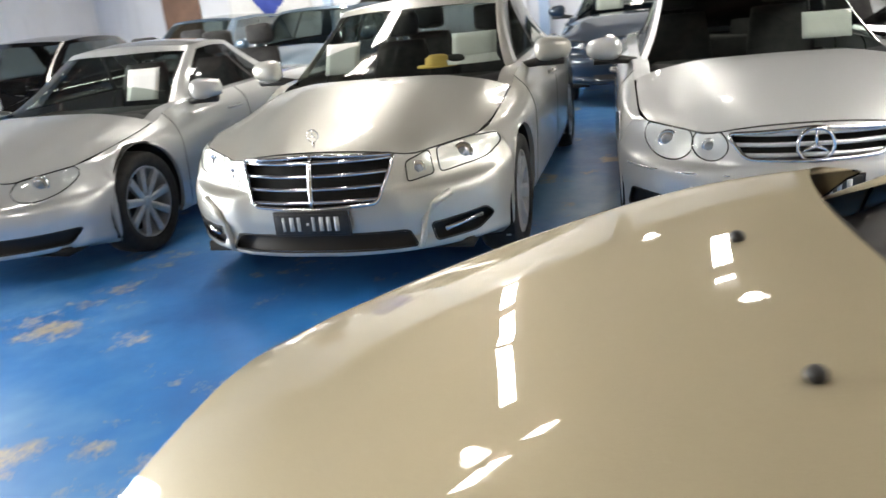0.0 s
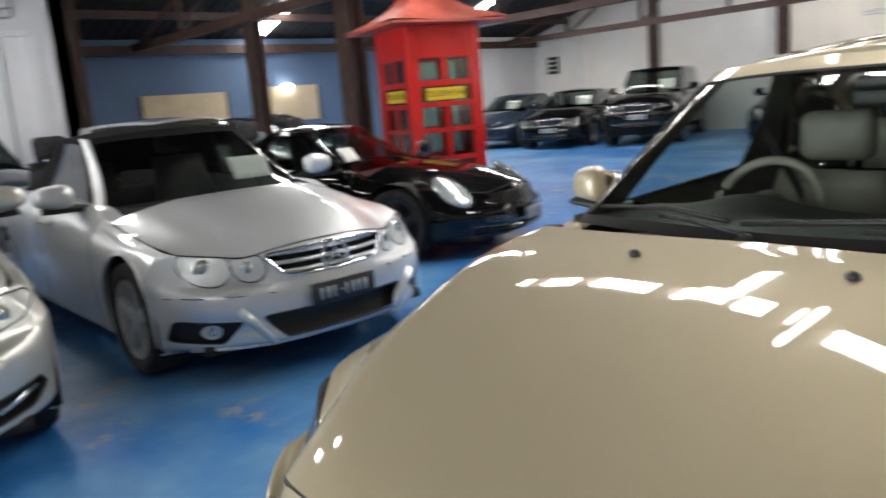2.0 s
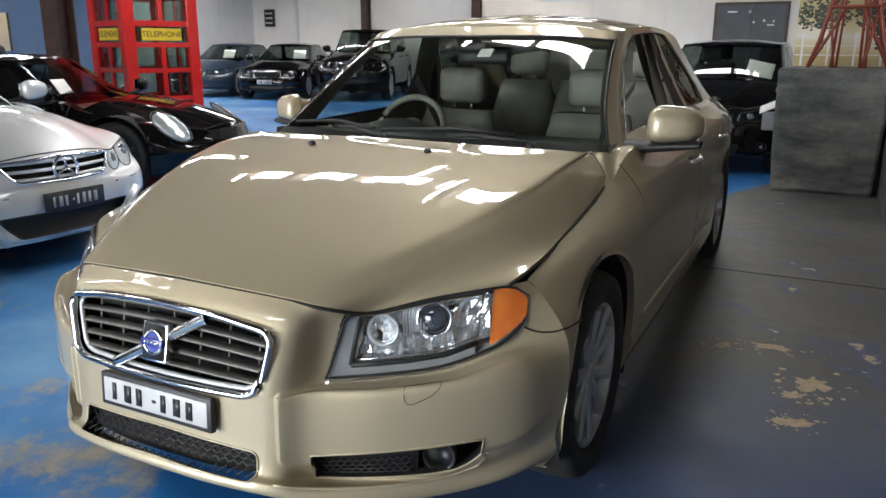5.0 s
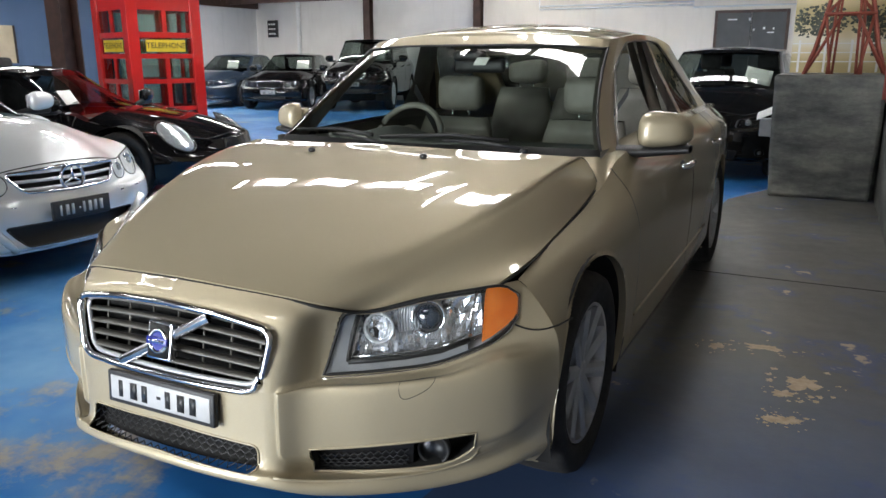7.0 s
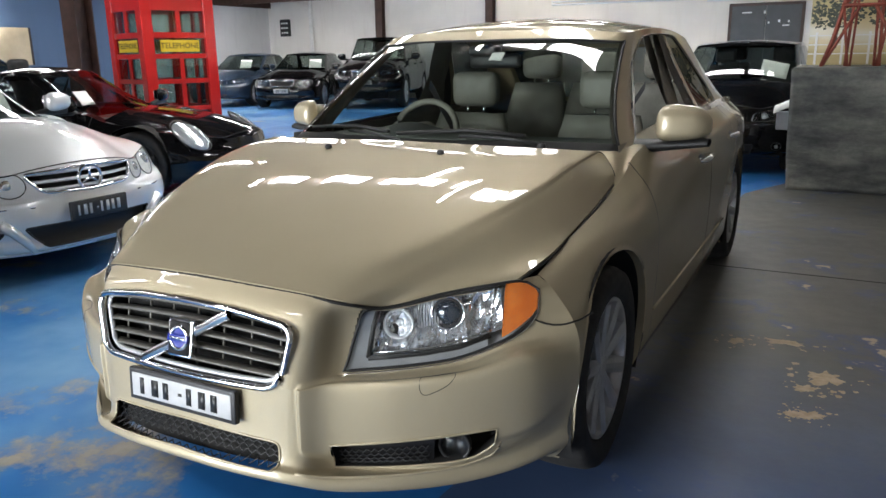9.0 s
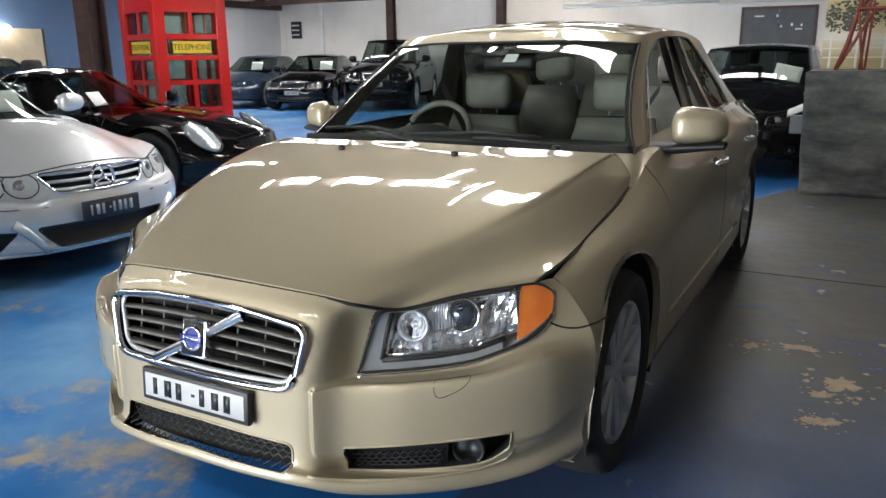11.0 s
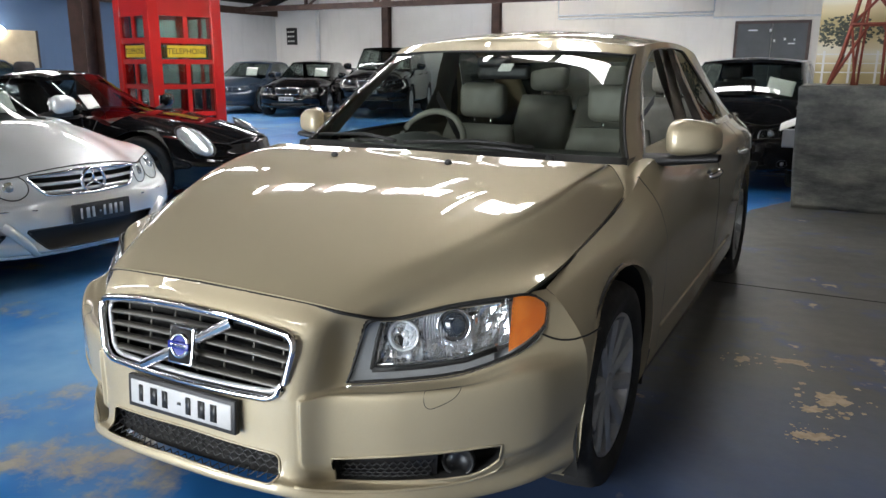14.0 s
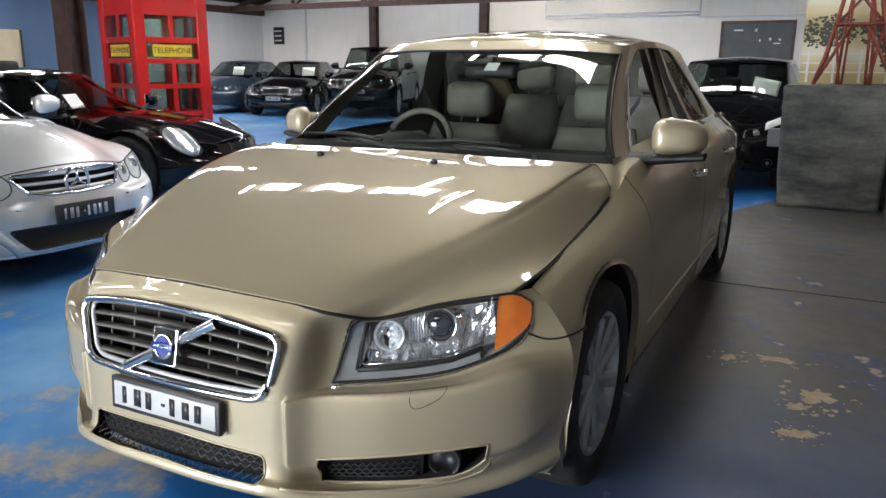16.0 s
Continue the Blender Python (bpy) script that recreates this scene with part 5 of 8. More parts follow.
for side in (-1, 1):
    opening_on(clk, cn, C_FOG, side, "fog_opening")
    lamp_on(clk, cn, oval(.622, .625, .112, .096, 20), side, [(.63, .62, .045)], GASKET, 0.02)
    lamp_on(clk, cn, oval(.440, .603, .078, .074, 10), side, [(.445, .60, .034)], GASKET, 0.015)
    lamp_on(clk, cn, oval(.665, .312, .045, .042), side, [(.665, .312, .024)], GASKET, 0.008, "fog_lamp")
    part("bumper_blade", tube([both(on_surface(cn, x, z, 0.006), side) for x, z in ((.55, .40), (.49, .345), (.435, .27), (.39, .215))], lambda t: 0.032 - 0.010 * t, 8), SILVER_COOL, clk)
    part("lip", tube([both(on_surface(cn, x, z, 0.006), side) for x, z in ((.0, .205), (.2, .205), (.40, .21), (.60, .215), (.74, .22))], 0.012, 6), SILVER_COOL, clk)
    part("bumper_strip", tube([both(on_surface(cn, x, z, 0.002), side) for x, z in ((.36, .47), (.55, .478), (.72, .487), (.82, .495))], 0.005, 6), CHROME, clk)
plate_part(clk, Matrix.Translation((0, -0.02, 0.425)), 0.372, 0.09, dark=True, label="dark plate with pale bars")
card("price_card", "white price card lying behind the windscreen", in_car(clk_place, 0.42, 1.66, 0.935, -40, 0, -8), 0.28, 0.20)

# black sports car
P_Y = [(0, 0), (0.945, 0.95), (3.775, 3.30), (4.85, 4.43)]
P_Z = [(0.17, 0.13), (0.30, 0.24), (0.55, 0.44), (0.73, 0.60), (0.85, 0.72), (0.99, 0.84), (1.1, 0.93)]
p_place = place(-3.80, 4.80, 20)
porsche, pn, pb, pf, ps = panel_car("black_sports_car", "glossy black two-door sports car with clear oval headlamps", p_place, BLACK, 0.955, P_Y, P_Z, (0.95, 3.30), 0.32, 0.355,
                                    dict(f0=1.30, f1=2.0, r0=3.85, r1=2.75, zr=1.235, w0=0.72, w1=0.52, windows=((0.05, 0.55), (0.58, 0.80)), G=dict(arc=0.07)), spokes=5, mirrors=(1.55, 0.90, 0.92), rim_mat=DARK_ALLOY)
for side in (-1, 1):
    lamp = new("headlamp")
    lamp.parent = porsche
    m = Matrix.Translation((side * 0.665, 0.47, 0.585)) @ Euler((radians(38), radians(side * 20), radians(side * 20))).to_matrix().to_4x4()
    for nm, r, mat, dz in (("lamp_bowl", 0.94, REFLECTOR, 0.0), ("lamp_glass", 1.0, LENS, 0.004)):
        bm = bmesh.new()
        bmesh.ops.create_uvsphere(bm, u_segments=28, v_segments=16, radius=1.0)
        for v in bm.verts:
            v.co = Vector((v.co.x * 0.125 * r, v.co.y * 0.22 * r, v.co.z * 0.055 * r + dz))
        bmesh.ops.transform(bm, matrix=m, verts=bm.verts)
        part(nm, bm, mat, lamp)
    part("lamp_seal", tube([m @ Vector((0.127 * math.cos(a), 0.223 * math.sin(a), 0.006)) for a in [2 * math.pi * k / 30 for k in range(30)]], 0.006, 5, closed=True), GASKET, lamp)
    opening_on(porsche, pn, rounded([(.36, .26), (.70, .28), (.70, .19), (.38, .18)], 0.02), side)
    lamp_on(porsche, pn, rounded([(.40, .345), (.62, .36), (.61, .315), (.41, .305)], 0.015), side, (), GASKET, 0.006, "indicator")
plate_part(porsche, Matrix.Translation((0, -0.02, 0.32)), 0.372, 0.10, label="white plate with dark bars")
card("price_card", "white price card behind the sports car's windscreen", in_car(p_place, -0.42, 1.62, 0.87, -35), 0.22, 0.16)

# pale coupe
S_GRILLE = rounded([(-.36, .62), (0, .64), (.36, .62), (.30, .51), (0, .50), (-.30, .51)], 0.03)
S_LOW = rounded([(-.80, .33), (0, .315), (.80, .33), (.74, .245), (0, .235), (-.74, .245)], 0.025)
s_place = place(-2.50, -2.95, -3)
sl, sn, sb, sf, ss = panel_car("silver_coupe", "pale silver coupe with a card behind its windscreen", s_place, SILVER, 0.985, [(0, 0), (0.945, 0.86), (3.775, 3.42), (4.85, 4.6)],
                               [(0.17, 0.15), (0.30, 0.26), (0.55, 0.50), (0.73, 0.68), (0.99, 0.90), (1.1, 0.99)], (0.86, 3.42), 0.33, 0.37,
                               dict(f0=1.38, f1=2.1, r0=3.95, r1=3.0, zr=1.30, w0=0.74, w1=0.56, windows=((0.05, 0.60), (0.63, 0.82))), holes=(S_GRILLE, S_LOW), mirrors=(1.65, 0.95, 0.97), spokes=9)
grille_on(sl, sn, S_GRILLE, 3, SILVER, CHROME, badge_at=0.565)
opening_on(sl, sn, S_LOW, 1)
for side in (-1, 1):
    lamp_on(sl, sn, oval(.62, .60, .15, .085, 16), side, [(.60, .60, .05)], GASKET, 0.02)
plate_part(sl, Matrix.Translation((0, -0.02, 0.41)), 0.372, 0.10, label="white plate with dark bars")
card("price_card", "white price card standing behind the coupe's windscreen", in_car(s_place, 0.42, 1.66, 0.90, -25), 0.26, 0.24)

# black hatchback ahead of the stone plinth
B_LOW = rounded([(-.45, .34), (.45, .34), (.42, .24), (-.42, .24)], 0.02)
b_place = place(0.20, 7.15, -92)
bmw, bn, bb, bf, bs = panel_car("black_hatchback", "black hatchback with a white card behind its windscreen", b_place, BLACK, 0.97, [(0, 0), (0.945, 0.80), (3.775, 3.46), (4.85, 4.25)],
                                STD_Z, (0.80, 3.46), 0.325, 0.37, dict(f0=1.30, f1=1.95, r0=4.15, r1=3.7, zr=1.42, w0=0.755, w1=0.60), holes=(B_LOW,), mirrors=(1.62, 1.04, 0.99), spokes=5)
opening_on(bmw, bn, B_LOW, 1)
for side in (-1, 1):
    kid = rounded([(.02, .66), (.20, .645), (.21, .55), (.16, .52), (.02, .53)], 0.03)
    o = opening_on(bmw, bn, kid, side, "kidney_grille", 0.006, CHROME)
    for k in range(6):
        part("bar", tube([both(on_surface(bn, 0.045 + k * 0.027, z, 0.004), side) for z in (0.54, 0.60, 0.645)], 0.004, 5), CHROME, o)
    lamp_on(bmw, bn, rounded([(.40, .575), (.42, .655), (.70, .705), (.83, .69), (.78, .62), (.58, .575)], 0.025), side, [(.52, .62, .04), (.66, .645, .04)], GASKET, 0.008)
    lamp_on(bmw, bn, oval(.66, .32, .045, .04), side, [(.66, .32, .024)], GASKET, 0.008, "fog_lamp")
card("price_card", "white price card standing behind the black hatchback's windscreen", in_car(b_place, 0.40, 1.60, 0.985, -30, 12, 8), 0.30, 0.20)

# the far row and the cars along the office wall
far = dict(dens=0.42, detail=1, seats=False)
FAR_HOUSE = dict(f0=1.38, f1=2.12, r0=4.22, r1=3.5, zr=1.42, w0=0.76, w1=0.59)


def far_sedan(name, label, m, mat, sz=1.0, face="round", h=0.0, house=None, group=""):
    zm = [(a, b * sz + h) for a, b in STD_Z]
    z = curve_of(zm)
    hs = dict(FAR_HOUSE, zr=1.42 * sz + h)
    hs.update(house or {})
    c, n, b, f, s = panel_car(name, label, m, mat, 0.99, STD_Y, zm, (0.86, 3.73), 0.33 + h * 0.4, 0.375 + h * 0.4, hs, mirrors=(1.72, z(0.99) + 0.05, 1.0), group=group, spokes=7, **far)
    gz = z(0.60)
    grille_on(c, n, rounded([(-.33, gz + .075), (.33, gz + .075), (.27, gz - .065), (-.27, gz - .065)], 0.03), 3, CHROME, CHROME, -0.002)
    for side in (-1, 1):
        if face == "round":
            lamp_on(c, n, oval(.63, gz + .02, .10, .075), side, [(.63, gz + .02, .04)], CHROME, 0.015)
            lamp_on(c, n, oval(.46, gz + .01, .07, .065), side, [(.46, gz + .01, .03)], CHROME, 0.012)
        else:
            lamp_on(c, n, rounded([(.40, gz - .02), (.42, gz + .07), (.74, gz + .10), (.80, gz + .03)], 0.02), side, [(.56, gz + .03, .04)], GASKET, 0.01)
    lz = z(0.30)
    opening_on(c, n, rounded([(-.42, lz + .04), (.42, lz + .04), (.38, lz - .05), (-.38, lz - .05)], 0.02), 1, depth=-0.003)
    plate_part(c, Matrix.Translation((0, -0.02, z(0.44))), 0.372, 0.10, label="white plate with dark bars")
    return c


d1 = place(-11.30, 14.2, -70)
far_sedan("black_sedan", "black saloon with chrome grille and oval lamps in the far row", d1, BLACK, group="far row of cars")
card("price_card", "white price card behind a far windscreen", in_car(d1, 0.40, 1.70, 1.0, -30), 0.34, 0.26)
d2 = place(-13.70, 14.2, -75)
far_sedan("charcoal_sedan", "charcoal saloon with slim lamps in the far row", d2, DARK_BLUE, face="slim", group="far row of cars")
card("price_card", "white price card behind a far windscreen", in_car(d2, 0.20, 1.70, 1.0, -30), 0.34, 0.26)
d3 = place(-9.10, 14.7, -70)
far_sedan("black_four_wheel_drive", "tall black four-wheel drive with chrome bars in the far row", d3, BLACK, 1.08, "slim", 0.17, dict(r0=4.7, r1=4.45, f1=1.95, zr=1.80, w1=0.66), group="far row of cars")
card("price_card", "white price card behind the four-wheel drive's windscreen", in_car(d3, 0.35, 1.66, 1.24, -25), 0.34, 0.26)
far_sedan("black_sedan", "black saloon standing behind the gold car's cabin", place(-5.6, 14.5, -80), BLACK, group="far row of cars")
hatch = dict(r0=4.7, r1=4.35, zr=1.50)
d4 = place(-8.0, 1.25, -4)
far_sedan("blue_hatchback", "dark blue hatchback parked before the office wall", d4, DARK_BLUE, 1.02, "slim", 0.03, hatch)
card("price_card", "pale card behind the blue hatchback's windscreen", in_car(d4, -0.30, 1.70, 1.05, -25), 0.34, 0.30)
far_sedan("slate_hatchback", "slate blue hatchback parked before the office wall", place(-8.1, -3.4, -4), SLATE, 1.0, "slim", 0.02, hatch)
far_sedan("slate_hatchback", "slate blue hatchback behind the silver coupe", place(-9.4, -5.9, -4), SLATE, 1.0, "slim", 0.0, hatch)
far_sedan("black_sedan", "black saloon parked beside the silver coupe", place(-4.3, -5.35, 0), BLACK, face="slim")
far_sedan("silver_wagon", "silver estate car beyond the black sports car", place(-8.7, 5.3, 12), SILVER, 1.0, "slim", 0.02, dict(r0=4.75, r1=4.5, zr=1.48))
far_sedan("blue_sedan", "dark blue saloon near the blue wall", place(-11.1, 8.1, 10), DARK_BLUE, face="slim")
# ---- the champagne saloon ----
# nose and bumper of the champagne saloon: sections from the lip up to the bonnet edge, each from the middle out to the wheel opening
NOSE = Net()
NOSE.section((0, 0.17, 0.33, 0.414, 0.543, 0.653, 0.753, 0.85), (0.085, 0.09, 0.12, 0.191, 0.297, 0.412, 0.533, 0.58), (0.24, 0.239, 0.235, 0.202, 0.187, 0.18, 0.191, 0.19))  # under the lip
NOSE.section((0, 0.17, 0.335, 0.445, 0.584, 0.702, 0.81, 0.897), (0.004, 0.01, 0.042, 0.106, 0.212, 0.327, 0.448, 0.58), (0.27, 0.268, 0.258, 0.232, 0.217, 0.21, 0.221, 0.25))  # lip edge
NOSE.section((0, 0.17, 0.34, 0.438, 0.584, 0.707, 0.814, 0.905), (0.002, 0.008, 0.04, 0.103, 0.212, 0.332, 0.453, 0.58), (0.3, 0.298, 0.288, 0.269, 0.26, 0.261, 0.281, 0.31))  # lip top
NOSE.section((0, 0.17, 0.338, 0.402, 0.567, 0.713, 0.834, 0.909), (0.034, 0.04, 0.066, 0.154, 0.226, 0.319, 0.438, 0.58), (0.312, 0.31, 0.3, 0.266, 0.273, 0.285, 0.326, 0.37))  # pocket floor
NOSE.section((0, 0.17, 0.333, 0.412, 0.574, 0.723, 0.842, 0.913), (0.045, 0.05, 0.072, 0.143, 0.216, 0.313, 0.433, 0.58), (0.372, 0.37, 0.36, 0.332, 0.346, 0.358, 0.371, 0.44))  # face bottom
NOSE.section((0, 0.17, 0.333, 0.416, 0.575, 0.721, 0.838, 0.914), (0.05, 0.054, 0.074, 0.145, 0.217, 0.312, 0.428, 0.58), (0.485, 0.485, 0.485, 0.49, 0.506, 0.519, 0.534, 0.51))  # shoulder
NOSE.section((0, 0.17, 0.335, 0.412, 0.553, 0.689, 0.8, 0.91), (0.052, 0.056, 0.076, 0.169, 0.242, 0.333, 0.433, 0.58), (0.51, 0.51, 0.508, 0.51, 0.515, 0.528, 0.564, 0.555))  # ledge
NOSE.section((0, 0.17, 0.342, 0.409, 0.532, 0.656, 0.763, 0.895), (0.056, 0.06, 0.084, 0.194, 0.268, 0.354, 0.439, 0.582), (0.545, 0.545, 0.54, 0.52, 0.525, 0.538, 0.574, 0.6))  # lamp foot
NOSE.section((0, 0.17, 0.352, 0.407, 0.513, 0.635, 0.749, 0.868), (0.07, 0.075, 0.1, 0.21, 0.279, 0.369, 0.46, 0.584), (0.615, 0.614, 0.605, 0.594, 0.593, 0.611, 0.639, 0.64))  # lamp middle
NOSE.section((0, 0.17, 0.356, 0.413, 0.497, 0.617, 0.737, 0.835), (0.09, 0.094, 0.12, 0.212, 0.288, 0.383, 0.478, 0.585), (0.692, 0.69, 0.678, 0.666, 0.653, 0.677, 0.697, 0.685))  # lamp top
NOSE.section((0, 0.17, 0.338, 0.43, 0.491, 0.61, 0.732, 0.79), (0.128, 0.131, 0.156, 0.197, 0.292, 0.388, 0.485, 0.585), (0.744, 0.74, 0.726, 0.705, 0.676, 0.702, 0.719, 0.718))  # bonnet edge
# its bonnet
BONNET = Net()
BONNET.section((0, 0.17, 0.338, 0.43, 0.491, 0.61, 0.748), (0.131, 0.134, 0.159, 0.2, 0.295, 0.391, 0.510), (0.748, 0.744, 0.73, 0.709, 0.68, 0.702, 0.716))  # front edge
BONNET.section((0, 0.215, 0.405, 0.505, 0.588, 0.69, 0.775), (0.262, 0.272, 0.300, 0.352, 0.430, 0.500, 0.565), (0.788, 0.786, 0.778, 0.758, 0.735, 0.733, 0.738))  # over the lamps
BONNET.section((0, 0.272, 0.519, 0.606, 0.675, 0.738, 0.795), (0.5, 0.51, 0.546, 0.582, 0.622, 0.662, 0.7), (0.850, 0.847, 0.839, 0.825, 0.800, 0.777, 0.762))  # front third
BONNET.section((0, 0.331, 0.625, 0.690, 0.730, 0.765, 0.797), (0.8, 0.807, 0.849, 0.870, 0.886, 0.903, 0.92), (0.92, 0.917, 0.908, 0.887, 0.857, 0.825, 0.795))  # middle
BONNET.section((0, 0.373, 0.668, 0.715, 0.748, 0.774, 0.797), (1.06, 1.064, 1.09, 1.105, 1.114, 1.122, 1.13), (0.965, 0.961, 0.950, 0.933, 0.903, 0.866, 0.830))  # rear third
BONNET.section((0, 0.37, 0.688, 0.715, 0.745, 0.772, 0.79), (1.235, 1.239, 1.292, 1.395, 1.38, 1.36, 1.335), (0.983, 0.978, 0.969, 0.952, 0.928, 0.897, 0.868))  # cowl
# flank: sections from sill to belt, each from the front wheel opening to the tail
FLANK = Net()
FLANK.section((0.85, 0.875, 0.882, 0.883, 0.884, 0.885, 0.888, 0.885, 0.875, 0.85, 0.79), FY, (0.19, 0.19, 0.19, 0.19, 0.19, 0.19, 0.19, 0.19, 0.19, 0.2, 0.22))  # sill
FLANK.section((0.9, 0.903, 0.905, 0.905, 0.906, 0.906, 0.908, 0.905, 0.895, 0.87, 0.81), FY, (0.25, 0.25, 0.25, 0.25, 0.25, 0.25, 0.25, 0.25, 0.25, 0.26, 0.28))  # sill edge
FLANK.section((0.91, 0.914, 0.917, 0.917, 0.917, 0.917, 0.918, 0.915, 0.905, 0.88, 0.82), FY, (0.37, 0.37, 0.37, 0.37, 0.37, 0.37, 0.37, 0.37, 0.37, 0.38, 0.4))  # lower door
FLANK.section((0.914, 0.92, 0.924, 0.925, 0.925, 0.925, 0.926, 0.924, 0.915, 0.888, 0.825), FY, (0.51, 0.51, 0.51, 0.51, 0.51, 0.51, 0.51, 0.51, 0.51, 0.52, 0.53))  # door middle
FLANK.section((0.895, 0.914, 0.925, 0.926, 0.926, 0.926, 0.928, 0.926, 0.917, 0.89, 0.827), FY, (0.6, 0.6, 0.6, 0.6, 0.61, 0.61, 0.62, 0.62, 0.62, 0.62, 0.63))  # crease
FLANK.section((0.853, 0.888, 0.908, 0.916, 0.92, 0.92, 0.924, 0.922, 0.914, 0.886, 0.822), FY, (0.662, 0.68, 0.692, 0.7, 0.705, 0.715, 0.74, 0.75, 0.75, 0.75, 0.74))  # shoulder
FLANK.section((0.818, 0.852, 0.870, 0.878, 0.88, 0.884, 0.898, 0.898, 0.89, 0.862, 0.8), FY, (0.702, 0.738, 0.759, 0.775, 0.795, 0.84, 0.875, 0.89, 0.89, 0.88, 0.86))  # under the belt
FLANK.section((0.79, 0.80, 0.805, 0.805, 0.806, 0.806, 0.815, 0.812, 0.795, 0.765, 0.71), FY, (0.722, 0.765, 0.793, 0.824, 0.868, 0.945, 0.972, 0.985, 0.985, 0.975, 0.955))  # belt

v_shape = sedan_shape(L=4.85, W=0.925, zb=0.19, sh=((0, 0.66), (0.6, 0.74), (1.0, 0.83), (1.36, 0.965), (1.6, 0.955), (2.4, 0.972), (3.6, 0.985), (4.85, 0.96)),
                      f0=1.36, f1=2.02, r0=4.34, r1=3.62, zr=1.452, w0=0.765, w1=0.612, windows=((0.08, 0.445), (0.475, 0.80)),
                      G=dict(ln0=0.30, ln1=0.22, lt0=0.25, lt1=0.22, arc=0.062, crown=0.045, taper=0.0, sa=0.80, rake=-0.50, hatch=1.0))

volvo = thing("gold_sedan", "champagne gold saloon with chrome grille and cream leather cabin", "car", pose(0, 0, 0))
FRONT_WHEEL, REAR_WHEEL, WR, ARCH = 0.945, 3.775, 0.328, 0.375
SATIN = mixed("grey_slat_plastic", (0.105, 0.10, 0.088), (0.135, 0.128, 0.112), 20, (0.35, 0.5), 0.3)
BLUE_BADGE = plain("blue_badge_enamel", (0.02, 0.03, 0.22), 0.25)
DASH = mixed("grey_dash_vinyl", (0.055, 0.062, 0.058), (0.075, 0.082, 0.076), 12, (0.6, 0.75), 0, 0.3, 250)
LAMP_PANEL = mixed("satin_lamp_panel", (0.26, 0.27, 0.28), (0.34, 0.35, 0.36), 12, (0.25, 0.4), 0.5)
LAMP_FACETS = mixed("faceted_reflector", (0.72, 0.74, 0.77), (0.88, 0.89, 0.91), 20, (0.08, 0.18), 0.85)
LAMP_BLACK = plain("lamp_bezel_grey", (0.50, 0.51, 0.53), 0.3, 0.4)


GRILLE = rounded([(-.347, .662), (-.18, .683), (0, .689), (.18, .683), (.347, .662), (.305, .503), (.15, .497), (0, .495), (-.15, .497), (-.305, .503)], 0.045)
INTAKE = rounded([(-.297, .356), (0, .366), (.297, .356), (.302, .290), (.15, .298), (0, .302), (-.15, .298), (-.302, .290)], 0.02)
FOG_C0, FOG_C1, FOG_R0, FOG_R1 = 2.975, 5.40, 3.0, 4.10


def in_fog(c, r):
    """The fog lamp's pocket, square at its inner end and round at its outer one."""
    if not (FOG_C0 < c < FOG_C1 and FOG_R0 < r < FOG_R1):
        return False
    q, w = (c - 4.9) / (FOG_C1 - 4.9), (r - FOG_R1) / (FOG_R1 - FOG_R0)
    return c < 4.9 or q * q + w * w < 1.0


FOG_LOOP = [(FOG_C0, FOG_R1), (FOG_C0, 3.5), (FOG_C0, FOG_R0)] + [(lerp(FOG_C0, 4.9, k / 12), FOG_R0) for k in range(1, 13)] + [(4.9 + (FOG_C1 - 4.9) * math.sin(a), FOG_R1 - (FOG_R1 - FOG_R0) * math.cos(a)) for a in [math.pi / 2 * k / 10 for k in range(1, 11)]] + [(lerp(FOG_C1, FOG_C0, k / 14), FOG_R1) for k in range(1, 14)]


def on_nose(x, z, d=0.0):
    return on_surface(NOSE, x, z, d)


# the lamp's outline on the nose surface
LAMP_C0, LAMP_C1 = 3.02, 6.68
lamp_lo = curve_of([(0, 7.0), (0.2, 7.02), (0.6, 7.04), (0.8, 7.12), (0.9, 7.45), (0.96, 8.0), (1.0, 9.0)])
lamp_hi = curve_of([(0, 9.45), (0.1, 9.80), (0.3, 9.93), (0.82, 9.93), (0.92, 9.80), (0.975, 9.45), (1.0, 9.0)])


def lamp_cr(a, b):
    return lerp(LAMP_C0 + 0.44 * b * max(0.0, 1 - a * 3), LAMP_C1, a), lerp(lamp_lo(a), lamp_hi(a), b)


def in_lamp(c, r):
    a = (c - LAMP_C0) / (LAMP_C1 - LAMP_C0)
    if not (0 <= a <= 1 and lamp_lo(a) < r < lamp_hi(a)):
        return False
    return c > LAMP_C0 + 0.44 * (r - lamp_lo(a)) / (lamp_hi(a) - lamp_lo(a)) - 0.02


def block(c, r):
    """The bumper's corner blocks stand proud of its middle."""
    k = lambda a, b, t: (lambda q: q * q * (3 - 2 * q))(min(1.0, max(0.0, (t - a) / (b - a))))
    return -0.016 * k(2.10, 2.28, c) * (1 - k(6.0, 7.0, c)) * k(3.5, 3.95, r) * (1 - k(5.6, 6.6, r))


